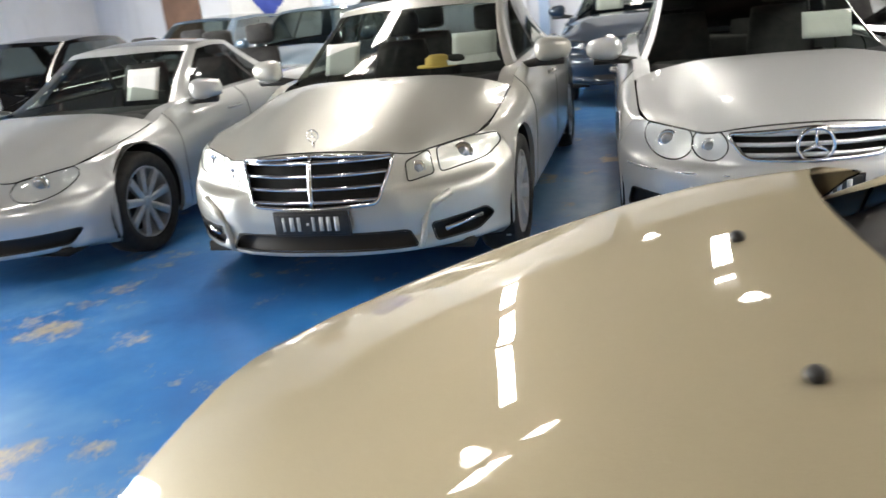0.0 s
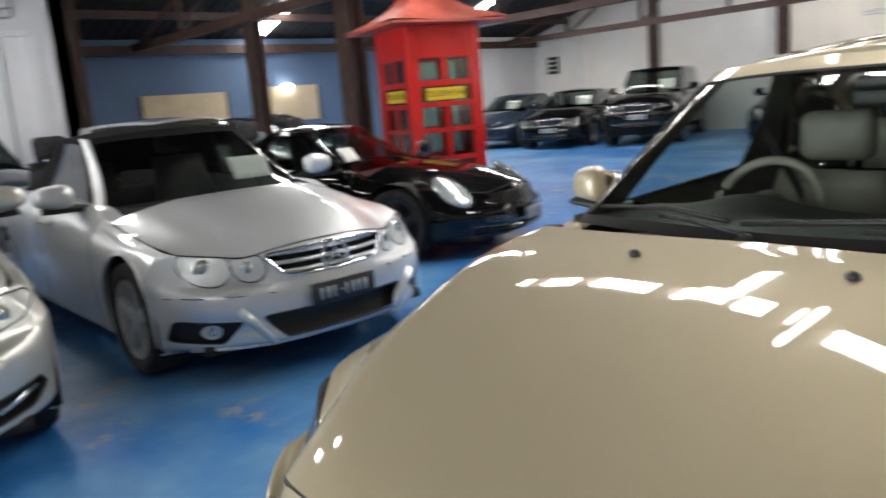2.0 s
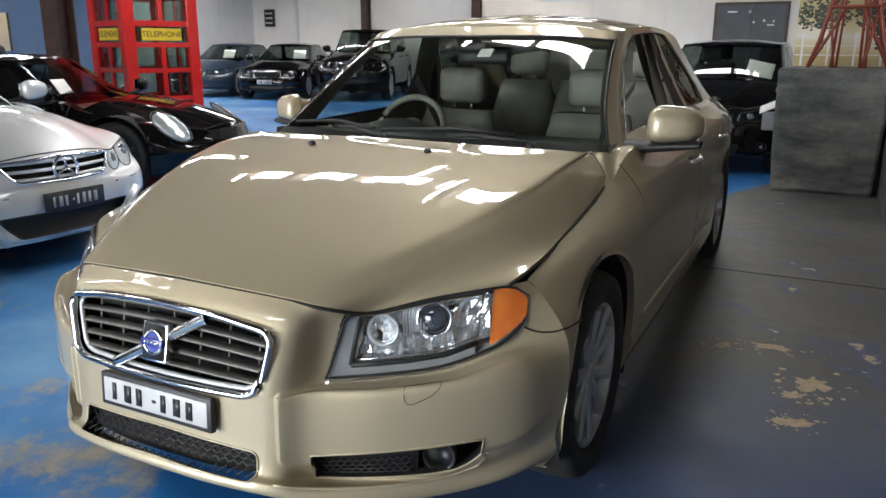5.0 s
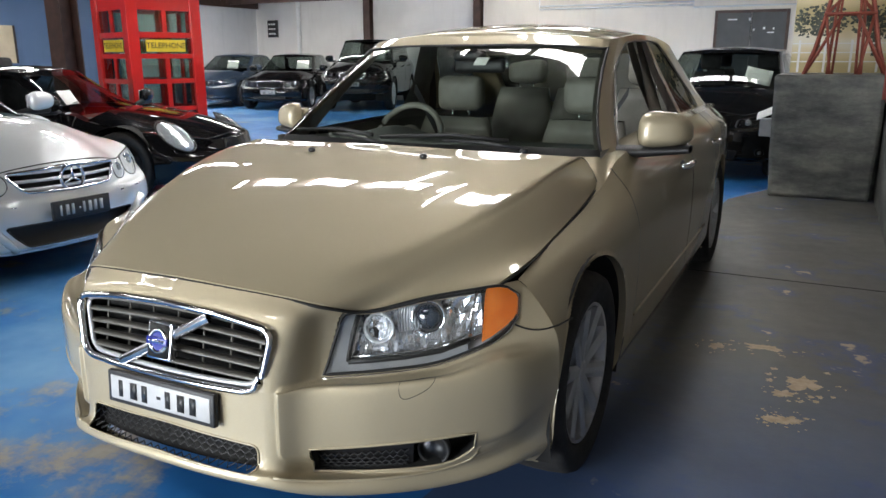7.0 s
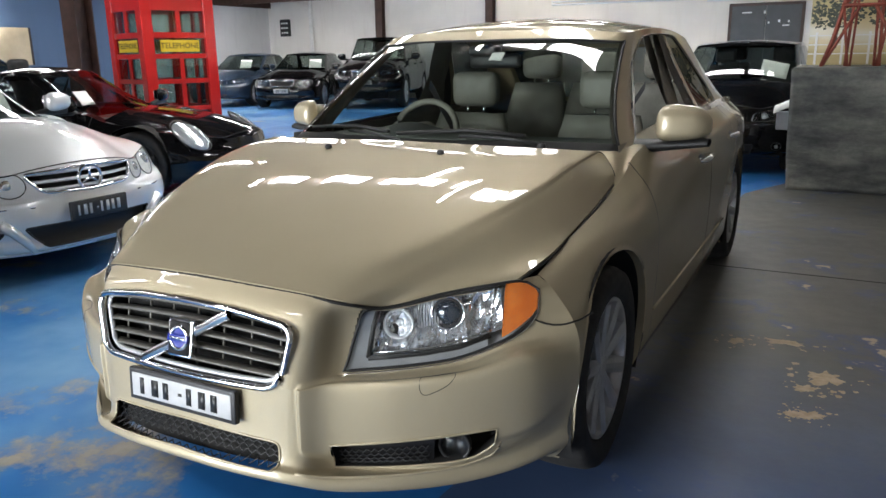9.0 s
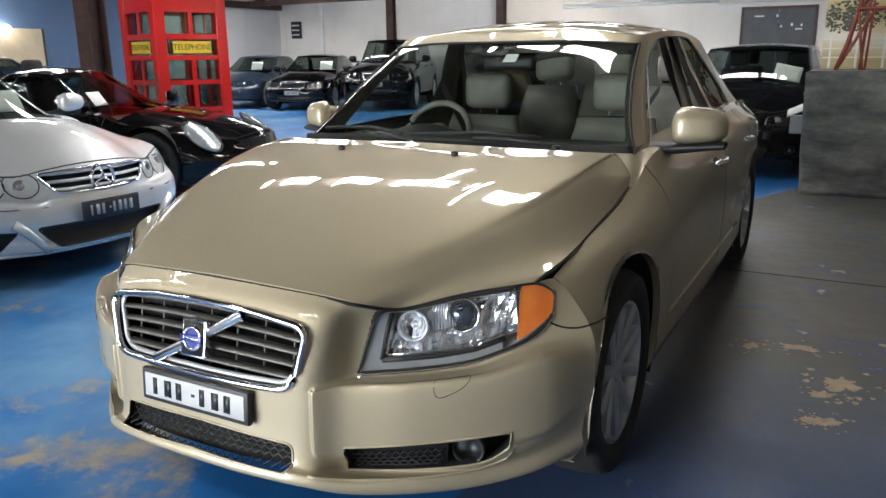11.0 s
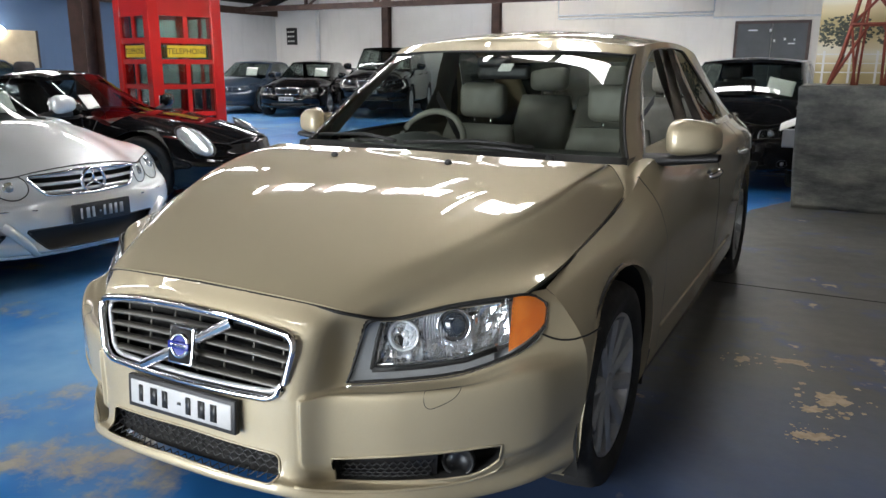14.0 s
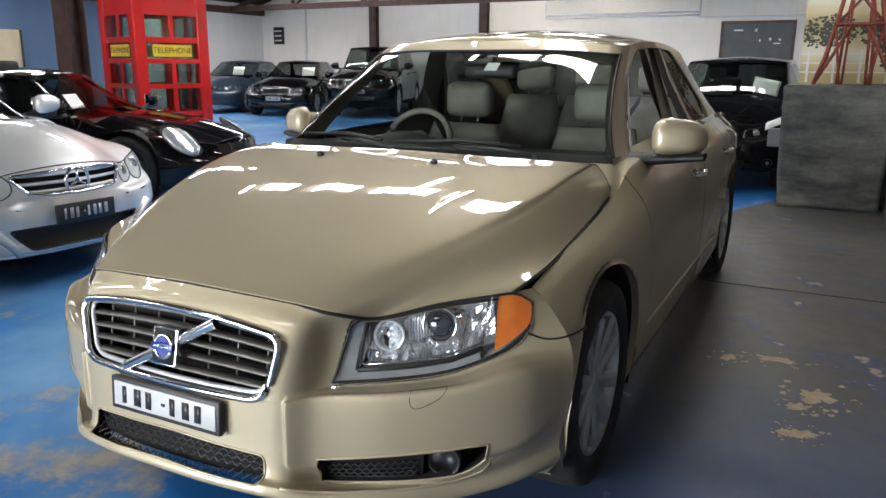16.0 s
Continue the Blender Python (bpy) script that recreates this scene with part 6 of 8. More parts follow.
for side in (-1, 1):
    part("nose_panel", sheet(NOSE, 0.0, LAMP_C0 + 0.3, 6.3, 10.0, 84, 60, side, lambda c, r, p: not inside(GRILLE, p.x, p.z) and not in_lamp(c, r), block), GOLD, volvo)
    part("bumper", sheet(NOSE, 0.0, 7.0, 0.0, 6.3, 200, 126, side, lambda c, r, p: not inside(INTAKE, p.x, p.z) and not in_fog(c, r) and not inside(GRILLE, p.x, p.z), block), GOLD, volvo)
    part("bumper_corner", sheet(NOSE, LAMP_C0 + 0.3, 7.0, 6.3, 10.0, 90, 70, side, lambda c, r, p: not in_lamp(c, r), block), GOLD, volvo)
    # front wing and doors
    wheels = ((FRONT_WHEEL, WR + 0.005), (REAR_WHEEL, WR + 0.005))

    def flank(c0, c1, nc, nr):
        return flank_sheet(FLANK, c0, c1, nc, nr, side, wheels, ARCH)
    part("front_wing", flank(0.0, 4.52, 90, 60), GOLD, volvo)
    part("front_door", flank(4.545, 6.24, 50, 50), GOLD, volvo)
    part("rear_door", flank(6.255, 7.32, 36, 50), GOLD, volvo)
    part("rear_wing", flank(7.335, 10.0, 110, 60), GOLD, volvo)
    for wy, wz in wheels:
        part("arch_lip", arch_lip(FLANK, wy, wz, ARCH, side, 48), GOLD, volvo)
        part("wheel_liner", grid(lambda u, v: Vector((side * lerp(0.90, 0.55, v), wy + (ARCH + 0.012) * math.cos(math.pi * lerp(-0.12, 1.12, u)), wz + (ARCH + 0.012) * math.sin(math.pi * lerp(-0.12, 1.12, u)))), 30, 3), DARK, volvo)


def bonnet_at(u, v):
    p = BONNET(abs(u) * 6.0, v * 5.0)
    return Vector((math.copysign(p.x, u), p.y, p.z))


part("bonnet", grid(lambda u, v: bonnet_at(2 * u - 1, v), 150, 90), GOLD, volvo)
# the bonnet's rim, turned down into the gap
part("bonnet_rim", grid(lambda u, v: bonnet_at(2 * u - 1, 0.0) + Vector((0, 0.004 * v, -0.016 * v)), 120, 2), GOLD, volvo)
for side in (-1, 1):
    part("bonnet_rim", grid(lambda u, v: bonnet_at(side, u) + Vector((-side * 0.004 * v, 0, -0.016 * v)), 80, 2), GOLD, volvo)
# dark gap under the bonnet's edges
part("bonnet_gap", tube([bonnet_at(u / 30, 0.0) + Vector((0, -0.001, -0.008)) for u in range(-30, 31)], 0.0048, 6), GASKET, volvo)
for side in (-1, 1):
    part("wing_gap", tube([both(BONNET(6.0, v / 6), side) + Vector((side * 0.003, 0, -0.007)) for v in range(1, 31)], 0.0032, 6), GASKET, volvo)
    part("wing_gap", tube([both(BONNET(6.0 - 3.2 * k / 12, 5.0), side) + Vector((0, 0.001, -0.001)) for k in range(13)], 0.0024, 6), GASKET, volvo)
    part("door_gap", tube([both(FLANK(4.533, r / 5), side) - Vector((side * 0.004, 0, 0)) for r in range(3, 36)], 0.0042, 6), GASKET, volvo)
    part("door_gap", tube([both(FLANK(6.248, r / 5), side) - Vector((side * 0.004, 0, 0)) for r in range(3, 36)], 0.0042, 6), GASKET, volvo)
    part("door_gap", tube([both(FLANK(7.328, r / 5), side) - Vector((side * 0.004, 0, 0)) for r in range(8, 36)], 0.0042, 6), GASKET, volvo)
    # seam between bumper and wing
    part("bumper_seam", tube([both(NOSE(6.40 + 0.60 * k / 6, 7.75 - 0.62 * math.sin(k / 6 * 1.9) - 0.10 * k / 6), side) for k in range(7)] + [both(FLANK(k / 6, 4.0 - 0.02 * k), side) for k in range(1, 5)], 0.0028, 5), GASKET, volvo)

# cowl with wipers and washer jets
part("cowl", grid(lambda u, v: Vector((lerp(-0.73, 0.73, u), lerp(1.215, 1.42, v) + 0.10 * (2 * u - 1) ** 2, lerp(0.88, 0.957, v) - 0.06 * abs(2 * u - 1) ** 2.5)), 30, 5), TRIM, volvo)
for xa, xb, ya, yb in ((-0.10, -0.66, 1.36, 1.53), (0.50, -0.14, 1.40, 1.40)):
    w = new("wiper")
    w.parent = volvo
    part("wiper_arm", tube([(xa, ya - 0.03, 0.976), (lerp(xa, xb, 0.3), lerp(ya, yb, 0.3) - 0.02, 0.992), (lerp(xa, xb, 0.55), lerp(ya, yb, 0.55), 0.990)], 0.007, 6), TRIM, w)
    part("wiper_blade", tube([(lerp(xa, xb, 0.12), lerp(ya, yb, 0.12) + 0.0, 1.0), (lerp(xa, xb, 0.5), lerp(ya, yb, 0.5) + 0.01, 1.012), (lerp(xa, xb, 1.0), lerp(ya, yb, 1.0), 0.992)], 0.008, 6), GASKET, w)
    part("wiper_pivot", lathe([(0.001, 0.012), (0.014, 0.010), (0.018, 0.0), (0.018, -0.04)], 16, "z"), TRIM, w).location = (xa, ya - 0.03, 0.968)
for x in (-0.24, 0.24):
    bm = bmesh.new()
    bmesh.ops.create_uvsphere(bm, u_segments=14, v_segments=8, radius=1.0, matrix=Matrix.Translation((x, 1.065, 0.970)) @ Matrix.Diagonal((0.014, 0.013, 0.011, 1)))
    part("washer_jet", bm, TRIM, volvo)

# glasshouse
vg = v_shape.G
vh = v_shape.house


def mirrored(s_of, t0, t1, out=0.0):
    return lambda u, v: both(vh(s_of(abs(u * 2 - 1)), lerp(t0, t1, v), out), 1 if u > 0.5 else -1)


def screen(u, v):
    """The windscreen bends back a little under the header."""
    t, a = lerp(0.012, 0.925, v), abs(u * 2 - 1)
    bend = 0.022 * max(0.0, 1 - (a / 0.85) ** 2) ** 1.3
    return both(vh(a * 0.835, t, -bend * max(0.0, (t - 0.80) / 0.125) ** 2), 1 if u > 0.5 else -1)


ws = part("windscreen", grid(screen, 44, 48), GLASS, volvo)
ws.visible_shadow = False
part("windscreen_band", grid(mirrored(lambda a: a * 0.84, -0.03, 0.055, 0.003), 44, 3), GASKET, volvo, "black ceramic band at the foot of the glass")
part("header_rail", grid(mirrored(lambda a: a * 0.85, 0.925, 1.0), 44, 6), GOLD, volvo)
part("windscreen_seal", tube([mirrored(lambda a: a * 0.835, 0.925, 1.0, 0.001)(u / 40, 0.0) for u in range(41)], 0.006, 6), GASKET, volvo)
rw = part("rear_window", grid(mirrored(lambda a: 3 - a * 0.84, 0.06, 0.92), 24, 10), SIDE_GLASS, volvo)
rw.visible_shadow = False
part("rear_header", grid(mirrored(lambda a: 3 - a * 0.84, 0.92, 1.0), 24, 3), GOLD, volvo)
for side in (-1, 1):
    def H(s0, s1, t0, t1, out=0.0):
        return lambda u, v: both(vh(lerp(s0, s1, u), lerp(t0, t1, v), out), side)
    part("front_pillar", grid(H(0.845, 1.03, -0.04, 1.0), 10, 22), GOLD, volvo)
    part("pillar_seal", tube([H(0.838, 0.838, 0.0, 0.93)(0, k / 16) for k in range(17)], 0.007, 6), GASKET, volvo)
    part("rear_pillar", grid(H(1.86, 3 - 0.84, -0.02, 1.0), 16, 14), GOLD, volvo)

    def dlo(s):
        """The windows' top edge: arched, low at both ends."""
        k = (s - 1.0) / 0.88
        return 0.935 - 0.80 * max(0.0, (k - 0.70) / 0.30) ** 1.9 - 0.28 * max(0.0, (0.14 - k) / 0.14) ** 1.8
    # the front panes are wound down
    post_s = lambda t: lerp(1.60, 1.45, t)
    for a, b in ((None, 1.78), (1.80, 1.85)):
        def pane(u, v):
            t = lerp(0.035, 0.93, v)
            q = lerp(post_s(t) + 0.02 if a is None else a, b, u)
            return both(vh(q, min(t, dlo(q)), -0.004), side)
        part("side_window", grid(pane, 20, 10), SIDE_GLASS, volvo).visible_shadow = False
    part("roof_rail", grid(lambda u, v: both(vh(lerp(1.0, 1.88, u), lerp(dlo(lerp(1.0, 1.88, u)), 1.0, v)), side), 40, 8), GOLD, volvo)
    part("centre_pillar", grid(lambda u, v: both(vh(post_s(v * 0.935) - lerp(0.10, 0.012, u), v * 0.935, -0.004), side), 5, 10), GASKET, volvo)
    part("rear_door_frame", grid(lambda u, v: both(vh(post_s(v * 0.935) + lerp(-0.012, 0.022, u), v * 0.935, 0.003 * math.sin(math.pi * u)), side), 5, 10), GOLD, volvo)
    part("pillar_trim", grid(lambda u, v: both(vh(post_s(v * 0.935) - lerp(0.19, 0.09, u), v * 0.935, -0.05 - 0.02 * math.sin(math.pi * u)), side), 5, 10), TAN, volvo, "beige inner trim of the pillar")
    part("window_trim", tube([both(vh(lerp(1.02, 1.84, k / 30), dlo(lerp(1.02, 1.84, k / 30)), 0.002), side) for k in range(31)]
                             + [both(vh(lerp(1.84, 1.02, k / 14), 0.03, 0.003), side) for k in range(15)], 0.0045, 6, closed=True), SATIN, volvo, "thin bright window trim")
    part("wing_foot", grid(lambda u, v: both(FLANK(lerp(3.2, 5.25, u), 7.0).lerp(vh(lerp(0.66, 1.10, u), 0.015, -0.004), v) + Vector((0, 0, 0.005 * math.sin(math.pi * v) - 0.016 * max(0.0, 1 - 3.5 * u))), side), 20, 8), GOLD, volvo)
    part("belt_panel", grid(lambda u, v: Vector((side * lerp(FLANK(lerp(5.2, 9.9, u), 7.0).x, vh(1.4, 0.0).x - 0.03, v), FLANK(lerp(5.2, 9.9, u), 7.0).y, FLANK(lerp(5.2, 9.9, u), 7.0).z + 0.02 * v)), 40, 3), GOLD, volvo)
    for c, nm in ((5.93, "front"), (7.12, "rear")):
        h = new("door_handle")
        h.parent = volvo
        p = both(FLANK(c, 5.6), side)
        part("grip", tube([p + Vector((side * 0.004, -0.10, 0)), p + Vector((side * 0.035, -0.085, 0.004)), p + Vector((side * 0.042, 0, 0.006)), p + Vector((side * 0.035, 0.085, 0.004)), p + Vector((side * 0.004, 0.10, 0))], 0.013, 8), CHROME, h)
        bm = bmesh.new()
        bmesh.ops.create_uvsphere(bm, u_segments=14, v_segments=8, radius=1.0, matrix=Matrix.Translation(p - Vector((side * 0.008, 0, 0.008))) @ Matrix.Diagonal((0.014, 0.075, 0.03, 1)))
        part("handle_cup", bm, TRIM, h)
    part("sill_trim", tube([both(FLANK(k / 4, 2.0), side) + Vector((side * 0.002, 0, 0)) for k in range(18, 29)], 0.007, 6), GOLD, volvo)


def v_roof(u, v):
    q = 3.0 * v
    p = vh(q, 1.0)
    c = u * 2 - 1
    mid, half = (vg["f1"] + vg["r1"]) / 2, (vg["r1"] - vg["f1"]) / 2
    return Vector((p.x * c, p.y, p.z + 0.062 * (1 - abs(c) ** 2.2) * max(0.0, 1 - abs((p.y - mid) / half) ** 4) ** 0.5))


part("roof", grid(v_roof, 40, 60), GOLD, volvo)


def deck(u, v):
    x = 2 * u - 1
    y = lerp(4.12, 4.80, v)
    return Vector((x * lerp(0.80, 0.66, v ** 2), y - 0.09 * x * x * v, 0.985 + 0.02 * (1 - x * x) - 0.02 * v))


part("boot_lid", grid(deck, 24, 12), GOLD, volvo)
for side in (-1, 1):
    part("tail_panel", grid(lambda u, v: Vector((side * FLANK(10.0, 7 * v).x * math.cos(u * math.pi / 2) ** 0.5, 4.6 + 0.25 * math.sin(u * math.pi / 2) - 0.06 * v, FLANK(10.0, 7 * v).z)), 16, 14), GOLD, volvo)

# headlamps
for side in (-1, 1):
    lamp = new("headlamp")
    lamp.parent = volvo

    def L(a, b, d):
        return both(outward(NOSE, *lamp_cr(a, b), d), side)
    part("lamp_glass", grid(lambda u, v: L(u * 0.985, v, 0.003), 40, 10), LENS, lamp).visible_shadow = False
    loop = [L(k / 24, 0.0, 0.001) for k in range(25)] + [L(1 - k / 24, 1.0, 0.001) for k in range(1, 24)] + [L(0, 1 - k / 6, 0.001) for k in range(6)]
    part("lamp_seal", tube(loop, 0.004, 6, closed=True), GASKET, lamp)
    part("lamp_rim", tube([L(k / 24, 0.0, 0.004) + Vector((0, -0.004, -0.008)) for k in range(25)], 0.003, 5), CHROME, lamp)
    part("lamp_bowl", grid(lambda u, v: L(0.02 + 0.95 * u, 0.02 + 0.96 * v, -0.012 - 0.05 * (math.sin(math.pi * min(1, max(0, v))) ** 0.5) * min(1.0, 6 * u, 5 * (1 - u) + 0.2)), 40, 14), LAMP_BLACK, lamp)
    facets = random.Random(7)
    part("bright_housing", grid(lambda u, v: L(lerp(0.12, 0.80, u), lerp(0.155, 0.965, v), facets.uniform(-0.007, 0.007) - 0.010 - 0.041 * math.sin(math.pi * v) ** 0.6 * math.sin(math.pi * min(1, 0.04 + u * 0.96)) ** 0.5), 26, 8), LAMP_FACETS, lamp, smooth=False)
    frame_pts = [(0.115, 0.155), (0.25, 0.15), (0.40, 0.14), (0.57, 0.13), (0.735, 0.14)]
    part("lamp_shelf", tube([L(a, b, -0.003) for a, b in frame_pts], 0.0075, 6), GASKET, lamp)
    part("lamp_shelf", tube([L(a, b, -0.003) for a, b in ((0.115, 0.155), (0.135, 0.5), (0.165, 0.80))], 0.0065, 6), GASKET, lamp)
    part("bright_frame", tube([L(a, b, -0.002) for a, b in ((0.14, 0.21), (0.28, 0.20), (0.45, 0.19), (0.62, 0.19), (0.735, 0.21), (0.762, 0.6), (0.775, 0.92))], 0.0035, 6), CHROME, lamp)
    part("lamp_lower_panel", grid(lambda u, v: L(lerp(0.006, 0.72, u), lerp(0.02, 0.135 - 0.01 * u, v), -0.004), 24, 3), LAMP_PANEL, lamp)
    part("lamp_inner_panel", grid(lambda u, v: L(lerp(0.006, 0.105 + 0.05 * v, u), lerp(0.03, 0.95, v), -0.004), 8, 12), LAMP_PANEL, lamp)
    # projector and high beam
    for a, b, r, nm in ((0.545, 0.53, 0.038, "projector"), (0.31, 0.53, 0.034, "high_beam")):
        c = L(a, b, -0.030)
        n = (L(a, b, 0.02) - c).normalized()
        n = (n + Vector((0, -0.7, 0))).normalized()
        m = Matrix.Translation(c) @ n.to_track_quat("Z", "Y").to_matrix().to_4x4()
        bm = lathe([(r * 1.22, 0.010), (r * 1.18, 0.018), (r * 1.05, 0.016), (r * 0.95, 0.002), (r * 0.90, -0.012)], 36, "z")
        bmesh.ops.transform(bm, matrix=m, verts=bm.verts)
        part("chrome_ring", bm, CHROME if nm == "projector" else REFLECTOR, lamp)
        if nm == "projector":
            bm = lathe([(r * 0.92, 0.004)] + [(r * 0.9 * math.cos(k * math.pi / 16), 0.004 + 0.020 * math.sin(k * math.pi / 16)) for k in range(8)] + [(0.0005, 0.024)], 36, "z")
            bmesh.ops.transform(bm, matrix=m, verts=bm.verts)
            part("projector_lens", bm, mixed("smoked_projector_glass", (0.012, 0.018, 0.028), (0.03, 0.04, 0.055), 12, (0.03, 0.06), 0, coat=1.0), lamp)
            bm = lathe([(r * 0.98, 0.006), (r * 0.93, 0.012), (r * 0.86, 0.006)], 36, "z")
            bmesh.ops.transform(bm, matrix=m, verts=bm.verts)
            part("dark_ring", bm, TRIM, lamp)
        else:
            bm = lathe([(r * 1.0, 0.0), (r * 0.8, -0.018), (r * 0.5, -0.034), (r * 0.2, -0.04), (0.0005, -0.041)], 30, "z")
            lathe([(0.010, -0.04), (0.010, -0.005), (0.006, 0.0), (0.0005, 0.0)], 12, "z", bm)
            bmesh.ops.transform(bm, matrix=m, verts=bm.verts)
            part("reflector_bowl", bm, REFLECTOR, lamp)
    for k in range(9):
        a = lerp(0.40, 0.50, k / 8)
        part("reflector_rib", tube([L(a, 0.42, -0.022), L(a + 0.01, 0.66, -0.036), L(a + 0.02, 0.9, -0.022)], 0.003, 5), REFLECTOR, lamp)
    part("indicator_lens", grid(lambda u, v: L(lerp(0.79 + 0.035 * v, 0.985, u), lerp(0.05 + 0.04 * u, 0.965, v), 0.0005), 14, 8), AMBER, lamp, "amber indicator lens")
    for k in range(11):
        b = lerp(0.12, 0.90, k / 10)
        part("lens_flute", tube([L(0.745 + 0.04 * b, b, -0.001), L(0.800 + 0.035 * b, b, -0.001)], 0.004, 5), LENS, lamp)
    # washer flap in the bumper
    flap = []
    for t in [2 * math.pi * k / 32 for k in range(32)]:
        a, b = [math.copysign(abs(q) ** 0.6, q) for q in (math.cos(t), math.sin(t))]
        flap.append((4.56 + 0.27 * a + 0.05 * b, 5.30 + 0.48 * b + 0.12 * a))
    part("washer_flap_gap", tube([both(outward(NOSE, c, r, 0.0), side) + Vector((0, block(c, r), 0)) for c, r in flap], 0.0010, 5, closed=True), GASKET, volvo)

# grille
grille = new("grille")
grille.parent = volvo
part("grille_back", box(-0.36, 0.36, 0.15, 0.16, 0.47, 0.70), DARK, grille)


def on_edge(x, z, d):
    """A smooth face for the grille's frame."""
    return Vector((x, 0.052 + 0.18 * (z - 0.5) + 0.10 * x * x - d, z))


part("chrome_surround", tube([on_edge(x, z, 0.004) for x, z in GRILLE], 0.0095, 8, closed=True), CHROME, grille)
part("inner_surround", tube([on_edge(x * 0.965, 0.59 + (z - 0.59) * 0.90, -0.016) for x, z in GRILLE], 0.008, 6, closed=True), LAMP_BLACK, grille)
for k in range(5):
    z = lerp(0.523, 0.648, k / 4)
    half = 0.298 + 0.27 * (z - 0.51)

    def slat(u, v):
        a = v * 2 * math.pi
        p = on_edge(lerp(-half, half, u), z + 0.020 * (1 - (2 * u - 1) ** 2) * ((z - 0.5) / 0.16), 0.0)
        return p + Vector((0, 0.034 + 0.022 * math.cos(a), 0.0075 * math.sin(a) - 0.004 * math.cos(a)))
    part("slat", grid(slat, 40, 10), SATIN, grille)
for k in range(-3, 4):
    x = k * 0.092
    part("divider", tube([on_edge(x, z, -0.045) for z in (0.50, 0.59, 0.678)], 0.0035, 5), SATIN, grille)
bar = [on_edge(lerp(-0.150, 0.150, k / 12), lerp(0.512, 0.672, k / 12), 0.002) for k in range(13)]
part("diagonal_bar", grid(lambda u, v: bar[min(12, round(u * 12))] + Vector((0.010 * math.sin(v * 2 * math.pi) * -0.45, -0.006 - 0.008 * math.cos(v * 2 * math.pi), 0.013 * math.sin(v * 2 * math.pi))), 12, 12), CHROME, grille)
badge = new("badge")
badge.parent = grille
badge.matrix_basis = Matrix.Translation((0.0, 0.056, 0.592)) @ Matrix.Rotation(radians(-12), 4, "X")
part("badge_frame", prism(rounded([(-0.042, -0.050), (0.042, -0.050), (0.042, 0.050), (-0.042, 0.050)], 0.008), -0.008, 0.014, bevel=0.002), CHROME, badge)
part("badge_face", prism(rounded([(-0.036, -0.044), (0.036, -0.044), (0.036, 0.044), (-0.036, 0.044)], 0.006), -0.0095, 0.0), GASKET, badge)
part("badge_ring", lathe([(0.034, -0.010), (0.032, -0.016), (0.026, -0.016), (0.024, -0.010)], 36, "y"), CHROME, badge)
part("badge_disc", lathe([(0.0005, -0.0115), (0.025, -0.0115)], 30, "y"), BLUE_BADGE, badge)
part("badge_bar", box(-0.036, 0.036, -0.0185, -0.010, -0.010, 0.010, 0.002), BLUE_BADGE, badge)
for k in range(5):
    part("badge_mark", box(-0.027 + k * 0.0115, -0.020 + k * 0.0115, -0.0195, -0.017, -0.0045, 0.0045), CHROME, badge)

# plate with plain bars
plate_part(volvo, Matrix.Translation((0.0, 0.034, 0.440)) @ Matrix.Rotation(radians(-4), 4, "X"), 0.356, 0.066, label="white plate with dark bars", bars=6)

# lower intake, fog lamps and lip
part("intake_back", grid(lambda u, v: on_nose(lerp(-0.36, 0.36, u), lerp(0.235, 0.40, v)) + Vector((0, 0.05, 0)), 16, 3), DARK, volvo)
mesh_part = new("intake_mesh")
mesh_part.parent = volvo
bm = bmesh.new()
for row in range(5):
    z = 0.298 + row * 0.0135
    pts = [on_nose(lerp(-0.302, 0.302, k / 44), z + (0.0045 if (k + row) % 2 else -0.0045)) + Vector((0, 0.016, 0)) for k in range(45)]
    tube(pts, 0.0022, 4, bm)
part("wire_mesh", bm, MESH_BLACK, mesh_part)
part("intake_rim", tube([on_nose(x, z, 0.0) for x, z in INTAKE], 0.0035, 5, closed=True), GOLD, volvo)
